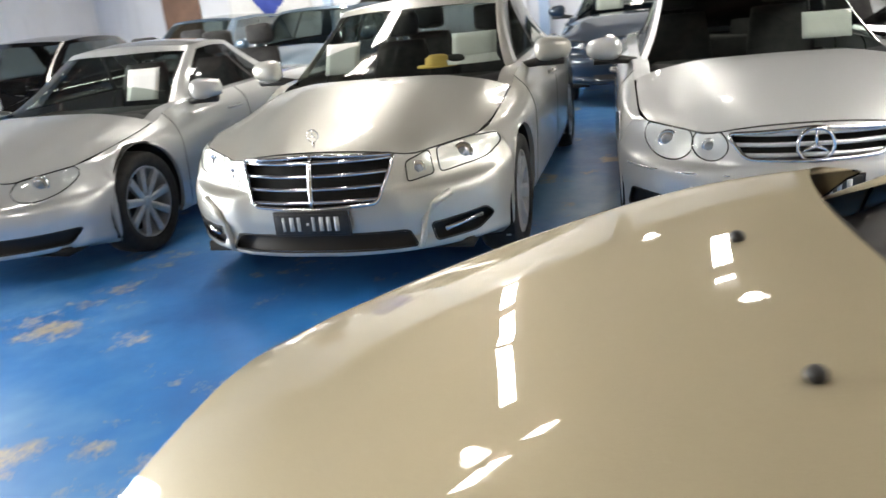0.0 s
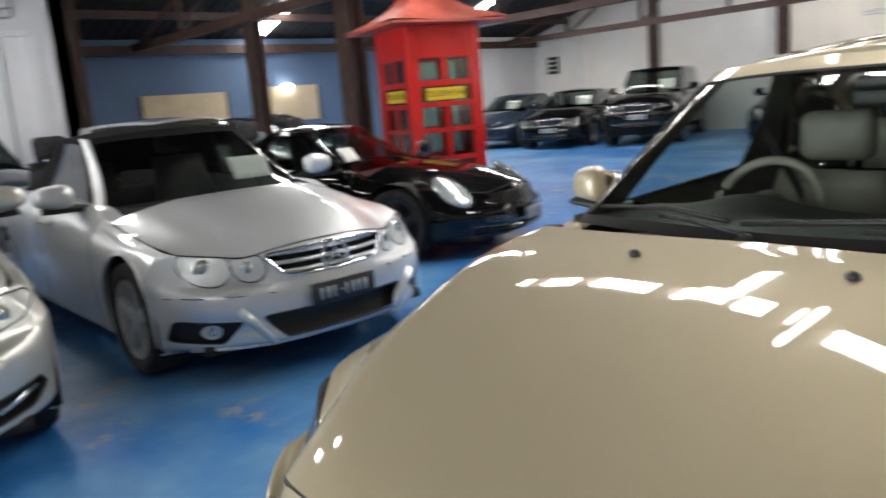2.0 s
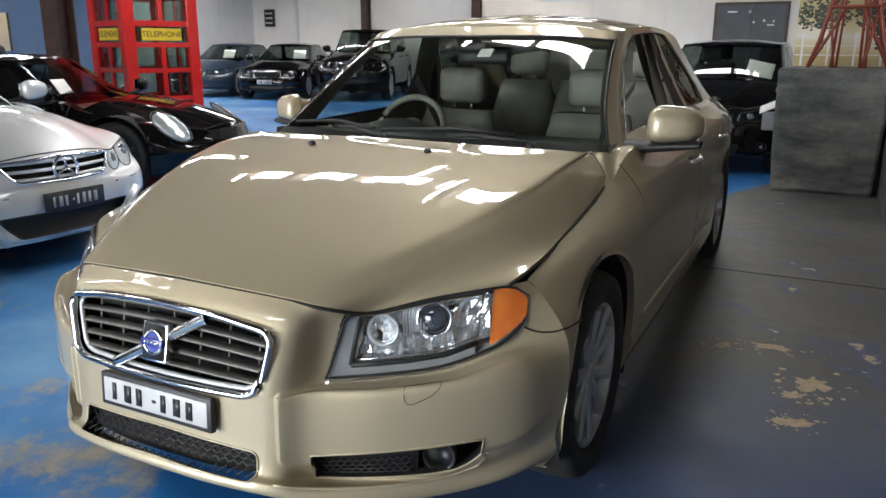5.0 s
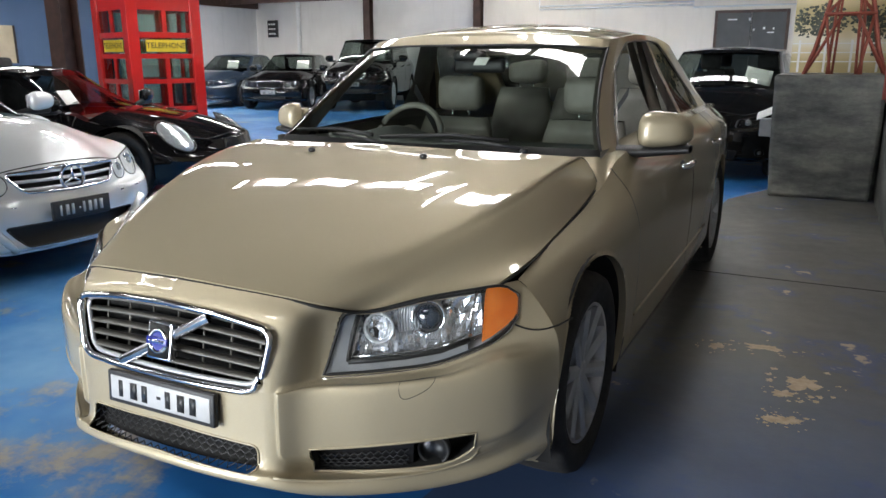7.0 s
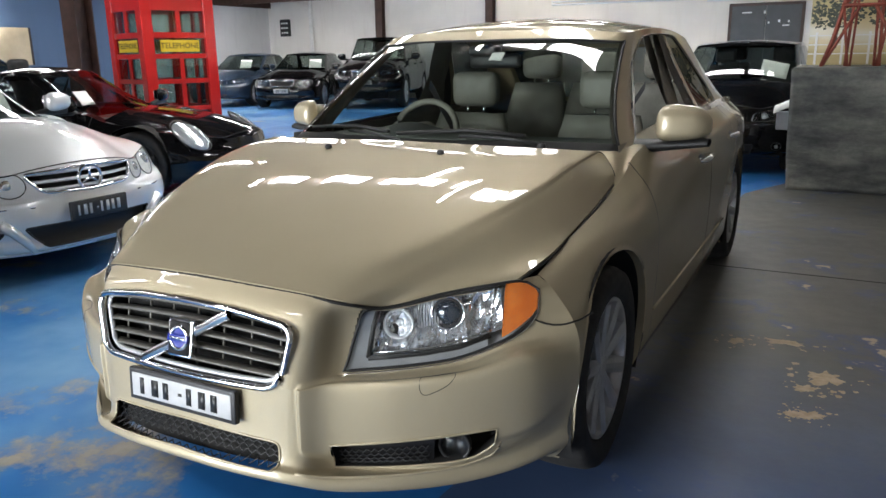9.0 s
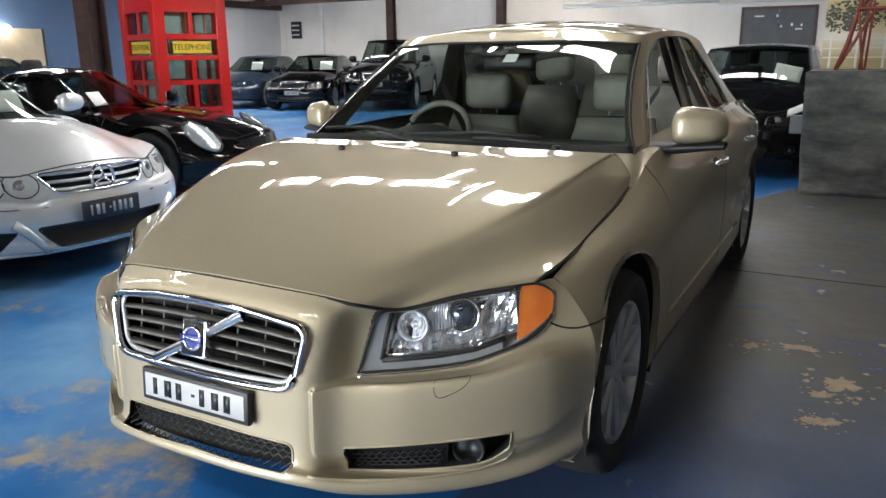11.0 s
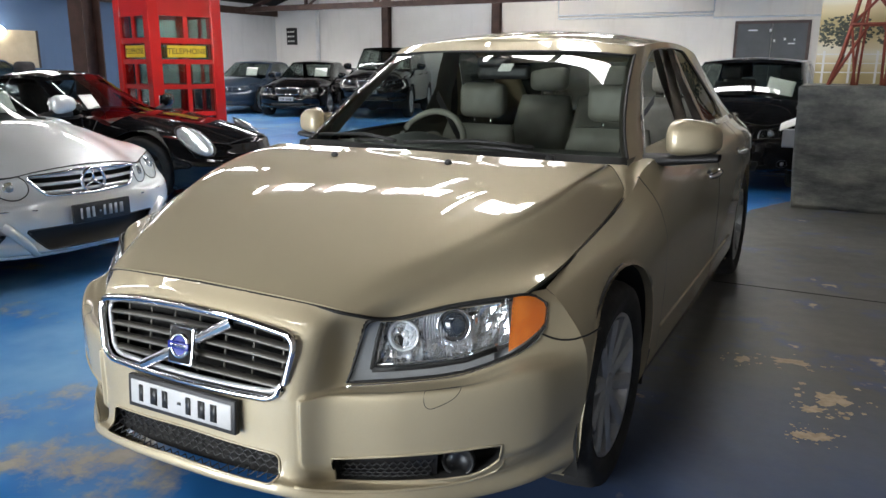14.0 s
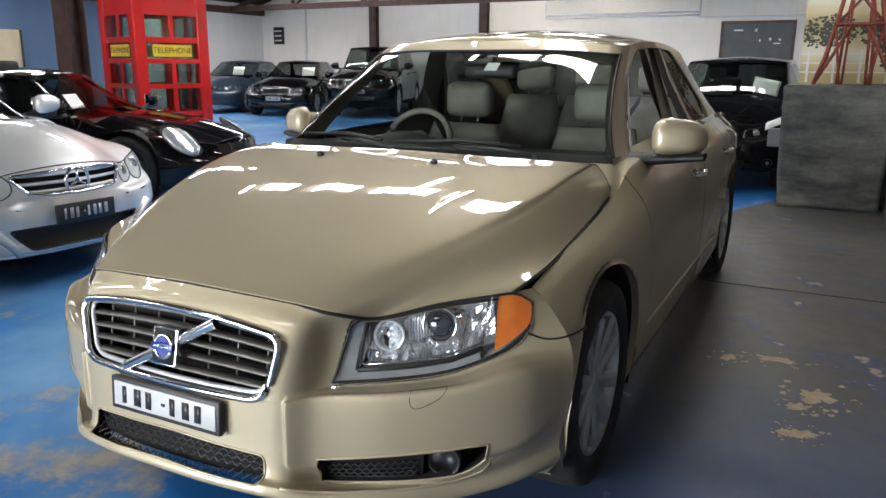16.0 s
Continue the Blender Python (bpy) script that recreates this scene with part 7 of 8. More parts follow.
for side in (-1, 1):
    fog = new("fog_lamp")
    fog.parent = volvo
    mouth = [both(NOSE(c, r), side) + Vector((0, block(c, r), 0)) for c, r in FOG_LOOP]
    mid = sum(mouth, Vector()) / len(mouth)

    def pocket(u, v):
        p = mouth[round(u * len(mouth)) % len(mouth)]
        q = min(1.0, v * 2)
        return p.lerp(mid, 0.06 * q + 0.94 * max(0.0, v * 2 - 1)) + Vector((-side * 0.012 * q, 0.085 * q, 0))
    part("fog_recess", grid(pocket, len(mouth), 8), DARK, fog)
    part("fog_rim", tube([both(NOSE(c, r), side) + Vector((0, block(c, r), 0)) for c, r in FOG_LOOP], 0.0035, 6, closed=True), GOLD, fog)
    part("pocket_panel", grid(lambda u, v: both(NOSE(lerp(FOG_C0, 4.35, u), lerp(FOG_R0, FOG_R1, v)), side) + Vector((0, 0.030, 0)), 16, 3), MESH_BLACK, fog)
    for row in range(4):
        part("mesh_wire", tube([both(NOSE(lerp(FOG_C0, 4.3, k / 24), FOG_R0 + 0.12 + 0.2 * row + (0.06 if (k + row) % 2 else -0.06)), side) + Vector((0, 0.022, 0)) for k in range(25)], 0.0026, 4), TRIM, fog)
    c = Vector((side * 0.664, 0.322, 0.312))
    m = Matrix.Translation(c) @ Vector((side * 0.25, -1, 0)).to_track_quat("Z", "Y").to_matrix().to_4x4()
    for nm, prof, mat in (("fog_ring", [(0.044, -0.01), (0.044, 0.010), (0.038, 0.012), (0.036, 0.0)], TRIM), ("fog_bowl", [(0.037, 0.0), (0.03, -0.016), (0.012, -0.026), (0.0005, -0.027)], DARK_ALLOY), ("fog_glass", [(0.037, 0.006), (0.02, 0.012), (0.0005, 0.014)], LENS)):
        bm = lathe(prof, 30, "z")
        bmesh.ops.transform(bm, matrix=m, verts=bm.verts)
        part(nm, bm, mat, fog)
    part("lip_ridge", tube([both(NOSE(c, r), side) for c, r in [(lerp(2.1, 4.9, k / 16), 2.15 - 0.1 * k / 16) for k in range(17)] + [(5.12, 2.25), (5.32, 2.62), (5.42, 3.1), (5.43, 3.6)]], 0.0045, 6), GOLD, volvo)

# door mirrors
for side in (-1, 1):
    mir = new("door_mirror")
    mir.parent = volvo
    mir.location = (0.920, 1.735, 1.018) if side > 0 else (-0.850, 1.76, 1.018)
    mir.scale = (1, 1, 1) if side > 0 else (0.82, 0.82, 0.9)

    def shell(u, v):
        a, b = u * 2 * math.pi, v * math.pi
        cx, cz, cy = math.cos(a) * math.sin(b), math.sin(a) * math.sin(b), -math.cos(b)
        e = 0.62
        sx, sz = math.copysign(abs(cx) ** e, cx), math.copysign(abs(cz) ** e, cz)
        hgt = 0.084 if cz > 0 else 0.050
        return Vector((side * (sx * 0.097 + 0.020), cy * 0.085 * (1.0 if cy < 0 else 0.35) + 0.035 * sx, sz * hgt * (1.0 - 0.16 * sx)))
    part("mirror_shell", grid(shell, 40, 20), GOLD, mir)
    part("mirror_glass", box(-0.075, 0.10, 0.030, 0.034, -0.045, 0.060, 0.01), CHROME, mir)
    part("mirror_foot", grid(lambda u, v: Vector((side * lerp(-0.19, 0.115, u), 0.005 + 0.06 * math.cos(2 * math.pi * v) * (1.1 - 0.3 * u), lerp(-0.082, -0.056, u) + 0.022 * math.sin(2 * math.pi * v) * (1.4 - 0.7 * u))), 14, 12), TRIM, mir)
    part("repeater", grid(lambda u, v: Vector((side * (lerp(0.085, 0.128, u)), lerp(-0.052, 0.0, u), lerp(-0.045, -0.018, v))), 6, 3), LENS, mir)

# cabin
part("cabin_floor", box(-0.72, 0.72, 1.3, 4.3, 0.22, 0.30), CABIN, volvo)
part("firewall", box(-0.70, 0.70, 1.22, 1.30, 0.3, 0.92), DARK, volvo)
part("engine_bay", box(-0.50, 0.50, 0.32, 1.2, 0.22, 0.62), DARK, volvo)
part("underside", box(-0.74, 0.74, 0.60, 4.7, 0.17, 0.22), DARK, volvo)
part("front_underside", box(-0.42, 0.42, 0.20, 0.62, 0.19, 0.23), DARK, volvo)
part("boot_tub", box(-0.60, 0.60, 4.1, 4.7, 0.22, 0.92), DARK, volvo)


def dash_top(u, v):
    x = lerp(-0.72, 0.72, u)
    binn = 0.05 * math.exp(-((x + 0.35) / 0.17) ** 2) * math.exp(-((v - 0.8) / 0.18) ** 2)
    return Vector((x, lerp(1.42 + 0.12 * abs(2 * u - 1) ** 2, 2.0, v), 0.955 - 0.02 * v * v + binn - (0.06 * max(0.0, v - 0.9) / 0.1)))


part("dashboard", grid(dash_top, 40, 16), DASH, volvo)
part("dash_front", box(-0.72, 0.72, 1.98, 2.05, 0.45, 0.90, 0.03), TAN, volvo)
sw = new("steering_wheel")
sw.parent = volvo
sw.matrix_basis = Matrix.Translation((-0.36, 2.02, 0.915)) @ Matrix.Rotation(radians(-26), 4, "X")
part("rim_ring", tube([(0.178 * math.cos(a), 0, 0.178 * math.sin(a)) for a in [2 * math.pi * k / 40 for k in range(40)]], 0.0155, 10, closed=True), TAN, sw)
part("wheel_hub", lathe([(0.0005, -0.03), (0.06, -0.025), (0.075, 0.0), (0.06, 0.03)], 28, "y"), TAN, sw)
for a in (0, 180, 270):
    part("spoke", tube([(0.05 * math.cos(radians(a)), 0, 0.05 * math.sin(radians(a))), (0.18 * math.cos(radians(a)), 0, 0.18 * math.sin(radians(a)))], 0.016, 6), TAN, sw)
for x in (-0.37, 0.37):
    seat(volvo, x, 2.17, 0.385, TAN, w=0.255)
for x in (-0.42, 0.0, 0.42):
    seat(volvo, x, 3.35, 0.50, TAN, w=0.225)
for side in (-1, 1):
    part("door_card", grid(lambda u, v: Vector((side * lerp(0.80, 0.75, v), lerp(1.5, 3.6, u), lerp(0.35, 0.965, v))), 12, 6), TAN, volvo)
    part("inner_pillar", grid(lambda u, v: both(vh(lerp(1.36, 1.47, u), lerp(0.0, 0.98, v), -0.03), side), 4, 8), TAN, volvo)
    part("inner_front_pillar", grid(lambda u, v: both(vh(lerp(0.83, 1.02, u), lerp(0.0, 0.98, v), -0.025), side), 4, 8), TAN, volvo)
    part("seat_belt", grid(lambda u, v: Vector((side * lerp(0.60, 0.22, v), lerp(2.52, 2.50, v) + 0.02 * u, lerp(1.12, 0.50, v) + 0.045 * u)), 2, 10), CABIN, volvo)
part("headlining", grid(lambda u, v: v_roof(0.03 + 0.94 * u, 0.2 + 0.75 * v) - Vector((0, 0, 0.035)), 16, 20), TAN, volvo)
rv = new("rear_view_mirror")
rv.parent = volvo
part("mirror_case", box(-0.13, 0.13, 2.06, 2.10, 1.235, 1.30, 0.018), TRIM, rv)
part("mirror_stem", tube([(0, 2.06, 1.29), (0, 2.02, 1.34)], 0.012, 6), TRIM, rv)
part("sensor_cover", box(-0.07, 0.07, 1.93, 2.01, 1.29, 1.335, 0.015), TRIM, volvo)
p = vh(0.13, 0.80, -0.004)
part("windscreen_sticker", grid(lambda u, v: vh(lerp(0.055, 0.105, u), lerp(0.77, 0.83, v), -0.004), 3, 3), PAPER, volvo, "small white sticker on the glass")

for y in (FRONT_WHEEL, REAR_WHEEL):
    for side in (-1, 1):
        wheel(volvo, side * 0.792, y, WR, 0.225, side, 10, 0.226)
# ---- lamps ----
def highbay(x, y, z):
    lamp = thing("pendant_lamp", "round white high-bay pendant lamp under the roof", "lamp", pose(x, y, z), "pendant lamps")
    bm = bmesh.new()
    bmesh.ops.create_uvsphere(bm, u_segments=20, v_segments=12, radius=0.12, matrix=Matrix.Translation((0, 0, -0.06)))
    part("bulb", bm, TUBE, lamp)
    part("reflector", lathe([(0.06, 0.16), (0.10, 0.12), (0.20, 0.0), (0.205, -0.005), (0.105, 0.125), (0.06, 0.17)], 28, "z"), WHITE_METAL, lamp)
    part("cable", tube([(0, 0, 0.15), (0, 0, roof_z(x) - z + 0.04)], 0.008, 6), STEEL, lamp)


for x, y in ((-6.5, 1.5), (-4.6, -1.9), (-11.5, 0.5), (-1.7, -0.9), (0.2, 6.6), (-6.0, 10.8), (-12.2, 10.2)):
    highbay(x, y, min(4.0, roof_z(x) - 0.45))
wl = thing("wall_lamp", "round white lamp fixed to the blue wall", "lamp", pose(-15.93, 9.85, 2.02))
bm = bmesh.new()
bmesh.ops.create_uvsphere(bm, u_segments=20, v_segments=12, radius=0.11)
part("globe", bm, TUBE, wl)
part("bracket", tube([(-0.07, 0, 0), (0.0, 0, 0)], 0.05, 10), STEEL, wl)

# ---- telephone box ----
RED = paint("telephone_box_red", (0.52, 0.018, 0.016), 0.0, 0.35, 0.06)
RED_ROOF = mixed("faded_red_roof", (0.42, 0.075, 0.05), (0.55, 0.14, 0.10), 4, (0.35, 0.5), 0, 0.2, 60)
SIGN_YELLOW = mixed("yellow_sign", (0.62, 0.42, 0.02), (0.70, 0.48, 0.03), 10, (0.4, 0.5))
SIGN_BLACK = plain("sign_black", (0.01, 0.01, 0.01), 0.5)
BOX_W, BOX_H = 1.02, 2.30
tbox = thing("telephone_box", "bright red wooden telephone box with pagoda roof", "telephone box", pose(-6.81, 6.37, 0, 0, 0, -16.4))
hw = BOX_W / 2
part("plinth", box(-hw - 0.03, hw + 0.03, -hw - 0.03, hw + 0.03, 0.0, 0.14, 0.01), RED, tbox, smooth=False)
for sx in (-1, 1):
    for sy in (-1, 1):
        part("corner_post", box(sx * hw - 0.075 * (sx > 0) * 2 + 0.0, sx * hw + 0.075 * (sx < 0) * 2, sy * hw - 0.15 * (sy > 0), sy * hw + 0.15 * (sy < 0), 0.14, BOX_H, 0.012), RED, tbox, smooth=False)
ROWS_Z = [(0.30, 0.62), (0.68, 0.98), (1.04, 1.30), (1.36, 1.56), (1.63, 1.90)]
PANE = pane_glass("box_pane_glass", (0.64, 0.70, 0.67))
for k in range(4):
    wall = new("side_frame")
    wall.parent = tbox
    wall.rotation_euler = (0, 0, k * math.pi / 2)
    y = -hw
    xi = hw - 0.15
    part("kick_panel", box(-xi, xi, y + 0.02, y + 0.06, 0.14, 0.30, 0.004), RED, wall, smooth=False)
    part("top_panel", box(-xi, xi, y + 0.015, y + 0.06, 1.90, BOX_H, 0.004), RED, wall, smooth=False)
    for (a, b), (c, d) in zip(ROWS_Z, ROWS_Z[1:]):
        part("rail", box(-xi, xi, y + 0.02, y + 0.065, b, c, 0.004), RED, wall, smooth=False)
    for i, (a, b) in enumerate(ROWS_Z):
        if i != 3:
            part("glazing_bar", box(-0.03, 0.03, y + 0.022, y + 0.062, a, b, 0.003), RED, wall, smooth=False)
        for x0, x1 in (((-xi, -0.03), (0.03, xi)) if i != 3 else ((-xi, xi),)):
            part("glass_pane", box(x0, x1, y + 0.040, y + 0.044, a, b), PANE, wall, smooth=False).visible_shadow = False
    sign = part("sign_board", box(-0.27, 0.27, y + 0.024, y + 0.036, 1.385, 1.535, 0.003), SIGN_YELLOW, wall, "yellow board with black lettering", smooth=False)
    fc = bpy.data.curves.new("lettering", "FONT")
    fc.body, fc.size, fc.align_x, fc.align_y, fc.extrude = "TELEPHONE", 0.100, "CENTER", "CENTER", 0.001
    tmp = new("lettering_source", fc)
    me = bpy.data.meshes.new_from_object(tmp)
    bpy.data.objects.remove(tmp)
    me.materials.clear()
    me.materials.append(SIGN_BLACK)
    letters = new("lettering", me)
    letters.parent = wall
    letters.matrix_basis = Matrix.Translation((0, y + 0.0225, 1.46)) @ Matrix.Rotation(math.pi / 2, 4, "X")


def pagoda(u, v):
    """The roof: concave slopes from wide eaves to a square neck."""
    a = u * 8
    i = int(a) % 8
    r = lerp(0.80, 0.26, v) - 0.10 * math.sin(math.pi * v)
    t = u * 2 * math.pi + math.pi / 4
    c, s = math.cos(t), math.sin(t)
    m = max(abs(c), abs(s))
    return Vector((r * c / m, r * s / m, BOX_H + 0.03 + 0.36 * v + 0.05 * max(0.0, abs(c * s) * 2 - 0.6) * (1 - v)))


part("roof", grid(pagoda, 64, 10), RED_ROOF, tbox, "faded red pagoda roof")
part("eave_board", box(-0.79, 0.79, -0.79, 0.79, BOX_H - 0.0, BOX_H + 0.035, 0.006), RED_ROOF, tbox, smooth=False)
part("neck", box(-0.27, 0.27, -0.27, 0.27, BOX_H + 0.38, BOX_H + 0.50, 0.006), RED, tbox, smooth=False)
part("cap", lathe([(0.42, 0.0), (0.40, 0.03), (0.16, 0.14), (0.05, 0.20), (0.04, 0.30), (0.0005, 0.33)], 4, "z"), RED_ROOF, tbox, smooth=False).location = (0, 0, BOX_H + 0.50)
part("inner_shelf", box(-0.30, 0.30, 0.25, 0.42, 1.0, 1.04, 0.005), STEEL, tbox, smooth=False)

# ---- office wall ----
PIPE_BLUE = mixed("pale_blue_paint", (0.38, 0.50, 0.66), (0.45, 0.57, 0.72), 4, (0.5, 0.65))
PIPE_PINK = mixed("faded_pink_pipe", (0.55, 0.38, 0.38), (0.62, 0.46, 0.45), 6, (0.5, 0.65))
CONDUIT = mixed("grey_conduit", (0.40, 0.40, 0.40), (0.50, 0.50, 0.50), 6, (0.4, 0.55))
BROWN = mixed("brown_panel", (0.16, 0.075, 0.04), (0.22, 0.11, 0.06), 4, (0.5, 0.65))
DARKWOOD = mixed("dark_frame_wood", (0.035, 0.025, 0.02), (0.055, 0.04, 0.03), 8, (0.5, 0.65))
fx = OX + 0.002


def hatch(y0, y1, z0, z1, n):
    w = thing("window_%d" % n, "small dark window opening in the white office wall", "window", pose(OX, 0, 0), kind="structure")
    for a, b, c, d in ((y0, y1, z1 - 0.04, z1), (y0, y1, z0, z0 + 0.04), (y0, y0 + 0.04, z0 + 0.04, z1 - 0.04), (y1 - 0.04, y1, z0 + 0.04, z1 - 0.04)):
        part("window_frame", box(-0.16, 0.012, a, b, c, d, 0.003), DARKWOOD, w, smooth=False)
    part("pane", box(-0.10, -0.095, y0 + 0.04, y1 - 0.04, z0 + 0.04, z1 - 0.04), TINTED, w, smooth=False).visible_shadow = False
    part("blind", box(-0.20, -0.17, y0 + 0.05, y0 + 0.05 + (y1 - y0) * 0.33, z0 + 0.02, z1 - 0.06), PLY, w, smooth=False)


hatch(1.92, 2.72, 1.41, 2.17, 1)
hatch(-3.45, -2.80, 1.37, 2.12, 2)
trimset = (("lintel_beam", box(OX, OX + 0.07, -0.25, 3.45, 2.98, 3.10, 0.006), WHITE_WALL, "white painted beam over the blocked doorway"),
           ("door_jamb", box(OX, OX + 0.05, 3.35, 3.60, 0.0, 2.98, 0.006), WHITE_WALL, "white painted pier beside the blocked doorway"),
           ("pier", box(OX, OX + 0.10, -0.10, 0.08, 0.0, 2.98, 0.006), PIPE_BLUE, "pale blue painted pier on the office wall"),
           ("pier", box(OX, OX + 0.10, -4.15, -3.98, 0.0, 3.6, 0.006), PIPE_BLUE, "pale blue painted pier on the office wall"))
for nm, bm, mat, lab in trimset:
    solid(nm, bm, mat, lab, "trim", kind="structure")
for k, (y, mat, r) in enumerate(((-0.62, PIPE_PINK, 0.022), (-0.30, CONDUIT, 0.014), (-2.62, CONDUIT, 0.016), (3.02, CONDUIT, 0.014))):
    solid("wall_pipe", tube([(OX + 0.03, y, 0.3), (OX + 0.03, y, 3.3), (OX + 0.03, y + 0.06, 3.42), (OX + 0.03, y + 0.3, 3.45)], r, 8), mat, "thin painted pipe run up the office wall", "pipe", smooth=True)
solid("wall_pipe", tube([(OX + 0.03, -8.5, 3.30), (OX + 0.03, 3.2, 3.28), (OX + 0.03, 3.3, 3.32), (OX + 0.03, 3.3, 4.0)], 0.018, 8), CONDUIT, "grey conduit run along the office wall", "pipe", smooth=True)
fl = thing("floodlight", "small grey floodlight above the blocked doorway", "lamp", pose(OX + 0.11, 1.30, 3.16))
part("housing", box(-0.04, 0.05, -0.08, 0.08, -0.06, 0.06, 0.015), CONDUIT, fl, smooth=False)
part("bracket", box(-0.11, -0.03, -0.015, 0.015, -0.015, 0.015), CONDUIT, fl, smooth=False)
# fan-shaped sign
FAN_GREEN = mixed("fan_dark_green", (0.035, 0.06, 0.045), (0.06, 0.09, 0.07), 8, (0.5, 0.65))
FAN_GREY = mixed("fan_pale_grey", (0.50, 0.51, 0.52), (0.60, 0.61, 0.61), 4, (0.5, 0.65))
fan = thing("fan_sign", "half-round fan sign in grey, green and white on the office wall", "sign", pose(OX + 0.02, -1.61, 1.52, 0, 0, 90))
for k in range(14):
    a0, a1 = math.pi * k / 14, math.pi * (k + 1) / 14
    for r0, r1, mat in ((0.02, 0.50, FAN_GREY if k % 2 else WHITE_METAL), (0.50, 0.70, WHITE_METAL if k in (6, 7) else FAN_GREEN if 2 <= k <= 11 else FAN_GREY)):
        q = [(r0, a0), (r1, a0), (r1, (a0 + a1) / 2), (r1, a1), (r0, a1)]
        bm = prism([(-r * math.cos(a), r * math.sin(a) * 0.92) for r, a in q], -0.02 - 0.006 * (k % 2) - (0.003 if r0 > 0.1 else 0), 0.0)
        part("blade", bm, mat, fan, smooth=False)
part("hoop", tube([(-0.72 * math.cos(math.pi * k / 28), -0.015, 0.66 * math.sin(math.pi * k / 28)) for k in range(29)], 0.016, 6), CONDUIT, fan)
# banner with a blue shield and a brown board
BANNER_BLUE = mixed("banner_blue", (0.03, 0.06, 0.36), (0.05, 0.09, 0.44), 6, (0.6, 0.75))
ban = thing("banner", "white cloth banner with a blue shield", "banner", pose(OX + 0.02, -5.25, 0))
part("cloth", thicken(grid(lambda u, v: Vector((0.012 * math.sin(u * 14), lerp(-0.85, 0.85, u), lerp(1.25, 2.9, v))), 20, 6), 0.003), PAPER, ban)
part("shield", thicken(grid(lambda u, v: Vector((0.018 + 0.012 * math.sin((0.24 + 0.52 * u) * 14), lerp(-0.46, 0.46, u) * (1 - max(0.0, 0.55 - v) ** 1.5 * 2.2), lerp(1.38, 2.5, v))), 16, 14), 0.002), BANNER_BLUE, ban, "blue shield shape")
part("shield_mark", tube([(0.034, -0.18, 2.0), (0.034, 0.0, 1.75), (0.034, 0.18, 2.0), (0.034, 0.0, 2.2)], 0.02, 6, closed=True), PAPER, ban, "white outline mark")
solid("wall_board", box(OX, OX + 0.05, -7.5, -6.72, 0.9, 2.9, 0.008), BROWN, "brown painted board on the office wall", "board")

# ---- blue wall ----
for y0, y1, z0, z1 in ((6.2, 8.2, 1.15, 2.0), (9.35, 10.75, 1.2, 2.06)):
    pan = thing("plywood_panel", "pale plywood panel on the blue wall", "panel", pose(X0 + 0.002, 0, 0), "plywood panels")
    part("board", box(0, 0.03, y0, y1, z0, z1, 0.004), PLY, pan, smooth=False)
    for yy in (y0 - 0.05, y1):
        part("batten", box(0, 0.045, yy, yy + 0.05, z0, z1, 0.004), DARKWOOD, pan, smooth=False)
solid("wall_plate", box(X0, X0 + 0.12, 4.1, Y1, EAVE - 0.34, EAVE - 0.14), STEEL, "dark brown beam along the eave", "beam", kind="structure")

# ---- gable wall ----
DOOR_GREY = mixed("dark_grey_door_paint", (0.055, 0.058, 0.058), (0.075, 0.078, 0.078), 3, (0.45, 0.6), 0, 0.15, 40)
door = thing("door_1", "dark grey double door with pale marks in the white wall", "door", pose(-0.50, Y1, 0), kind="structure")
for a, b, c, d in ((-0.86, -0.79, 0, 2.40), (0.79, 0.86, 0, 2.40), (-0.79, 0.79, 2.33, 2.40)):
    part("door_frame", box(a, b, -0.06, -0.002, c, d, 0.005), STEEL, door, smooth=False)
for a, b in ((-0.79, -0.004), (0.004, 0.79)):
    part("leaf", box(a, b, -0.045, -0.004, 0.01, 2.33, 0.004), DOOR_GREY, door, smooth=False)
for x, z, w, h in ((-0.55, 2.16, 0.22, 0.03), (-0.06, 2.14, 0.05, 0.07), (0.05, 1.90, 0.04, 0.05), (0.28, 1.93, 0.05, 0.06), (0.38, 1.84, 0.16, 0.03), (0.50, 1.92, 0.04, 0.05)):
    part("sticker", box(x, x + w, -0.048, -0.0455, z, z + h), PAPER, door, smooth=False)
for k, (x0, x1, z) in enumerate(((-6.0, -1.9, 2.56), (-6.0, -1.9, 2.64), (-1.9, 1.4, 2.50))):
    solid("wall_conduit", tube([(x0, Y1 - 0.03, z + 0.5), (x0, Y1 - 0.03, z), (x1, Y1 - 0.03, z)], 0.022, 8), WHITE_METAL, "white painted conduit run along the gable wall", "pipe", smooth=True)
solid("wall_conduit", tube([(-14.2, Y1 - 0.08, 0.0), (-14.2, Y1 - 0.08, 3.6)], 0.07, 10), WHITE_METAL, "white painted downpipe on the gable wall", "pipe", smooth=True)
sb = thing("notice_box", "black wall box with three rows of pale writing", "sign", pose(-15.28, Y1, 2.22))
part("case", box(-0.19, 0.19, -0.09, -0.002, -0.27, 0.27, 0.01), TRIM, sb, smooth=False)
for r in range(3):
    for c in range(3):
        part("text_bar", box(-0.14 + c * 0.10, -0.07 + c * 0.10, -0.093, -0.089, 0.12 - r * 0.15, 0.17 - r * 0.15), PAPER, sb, smooth=False)

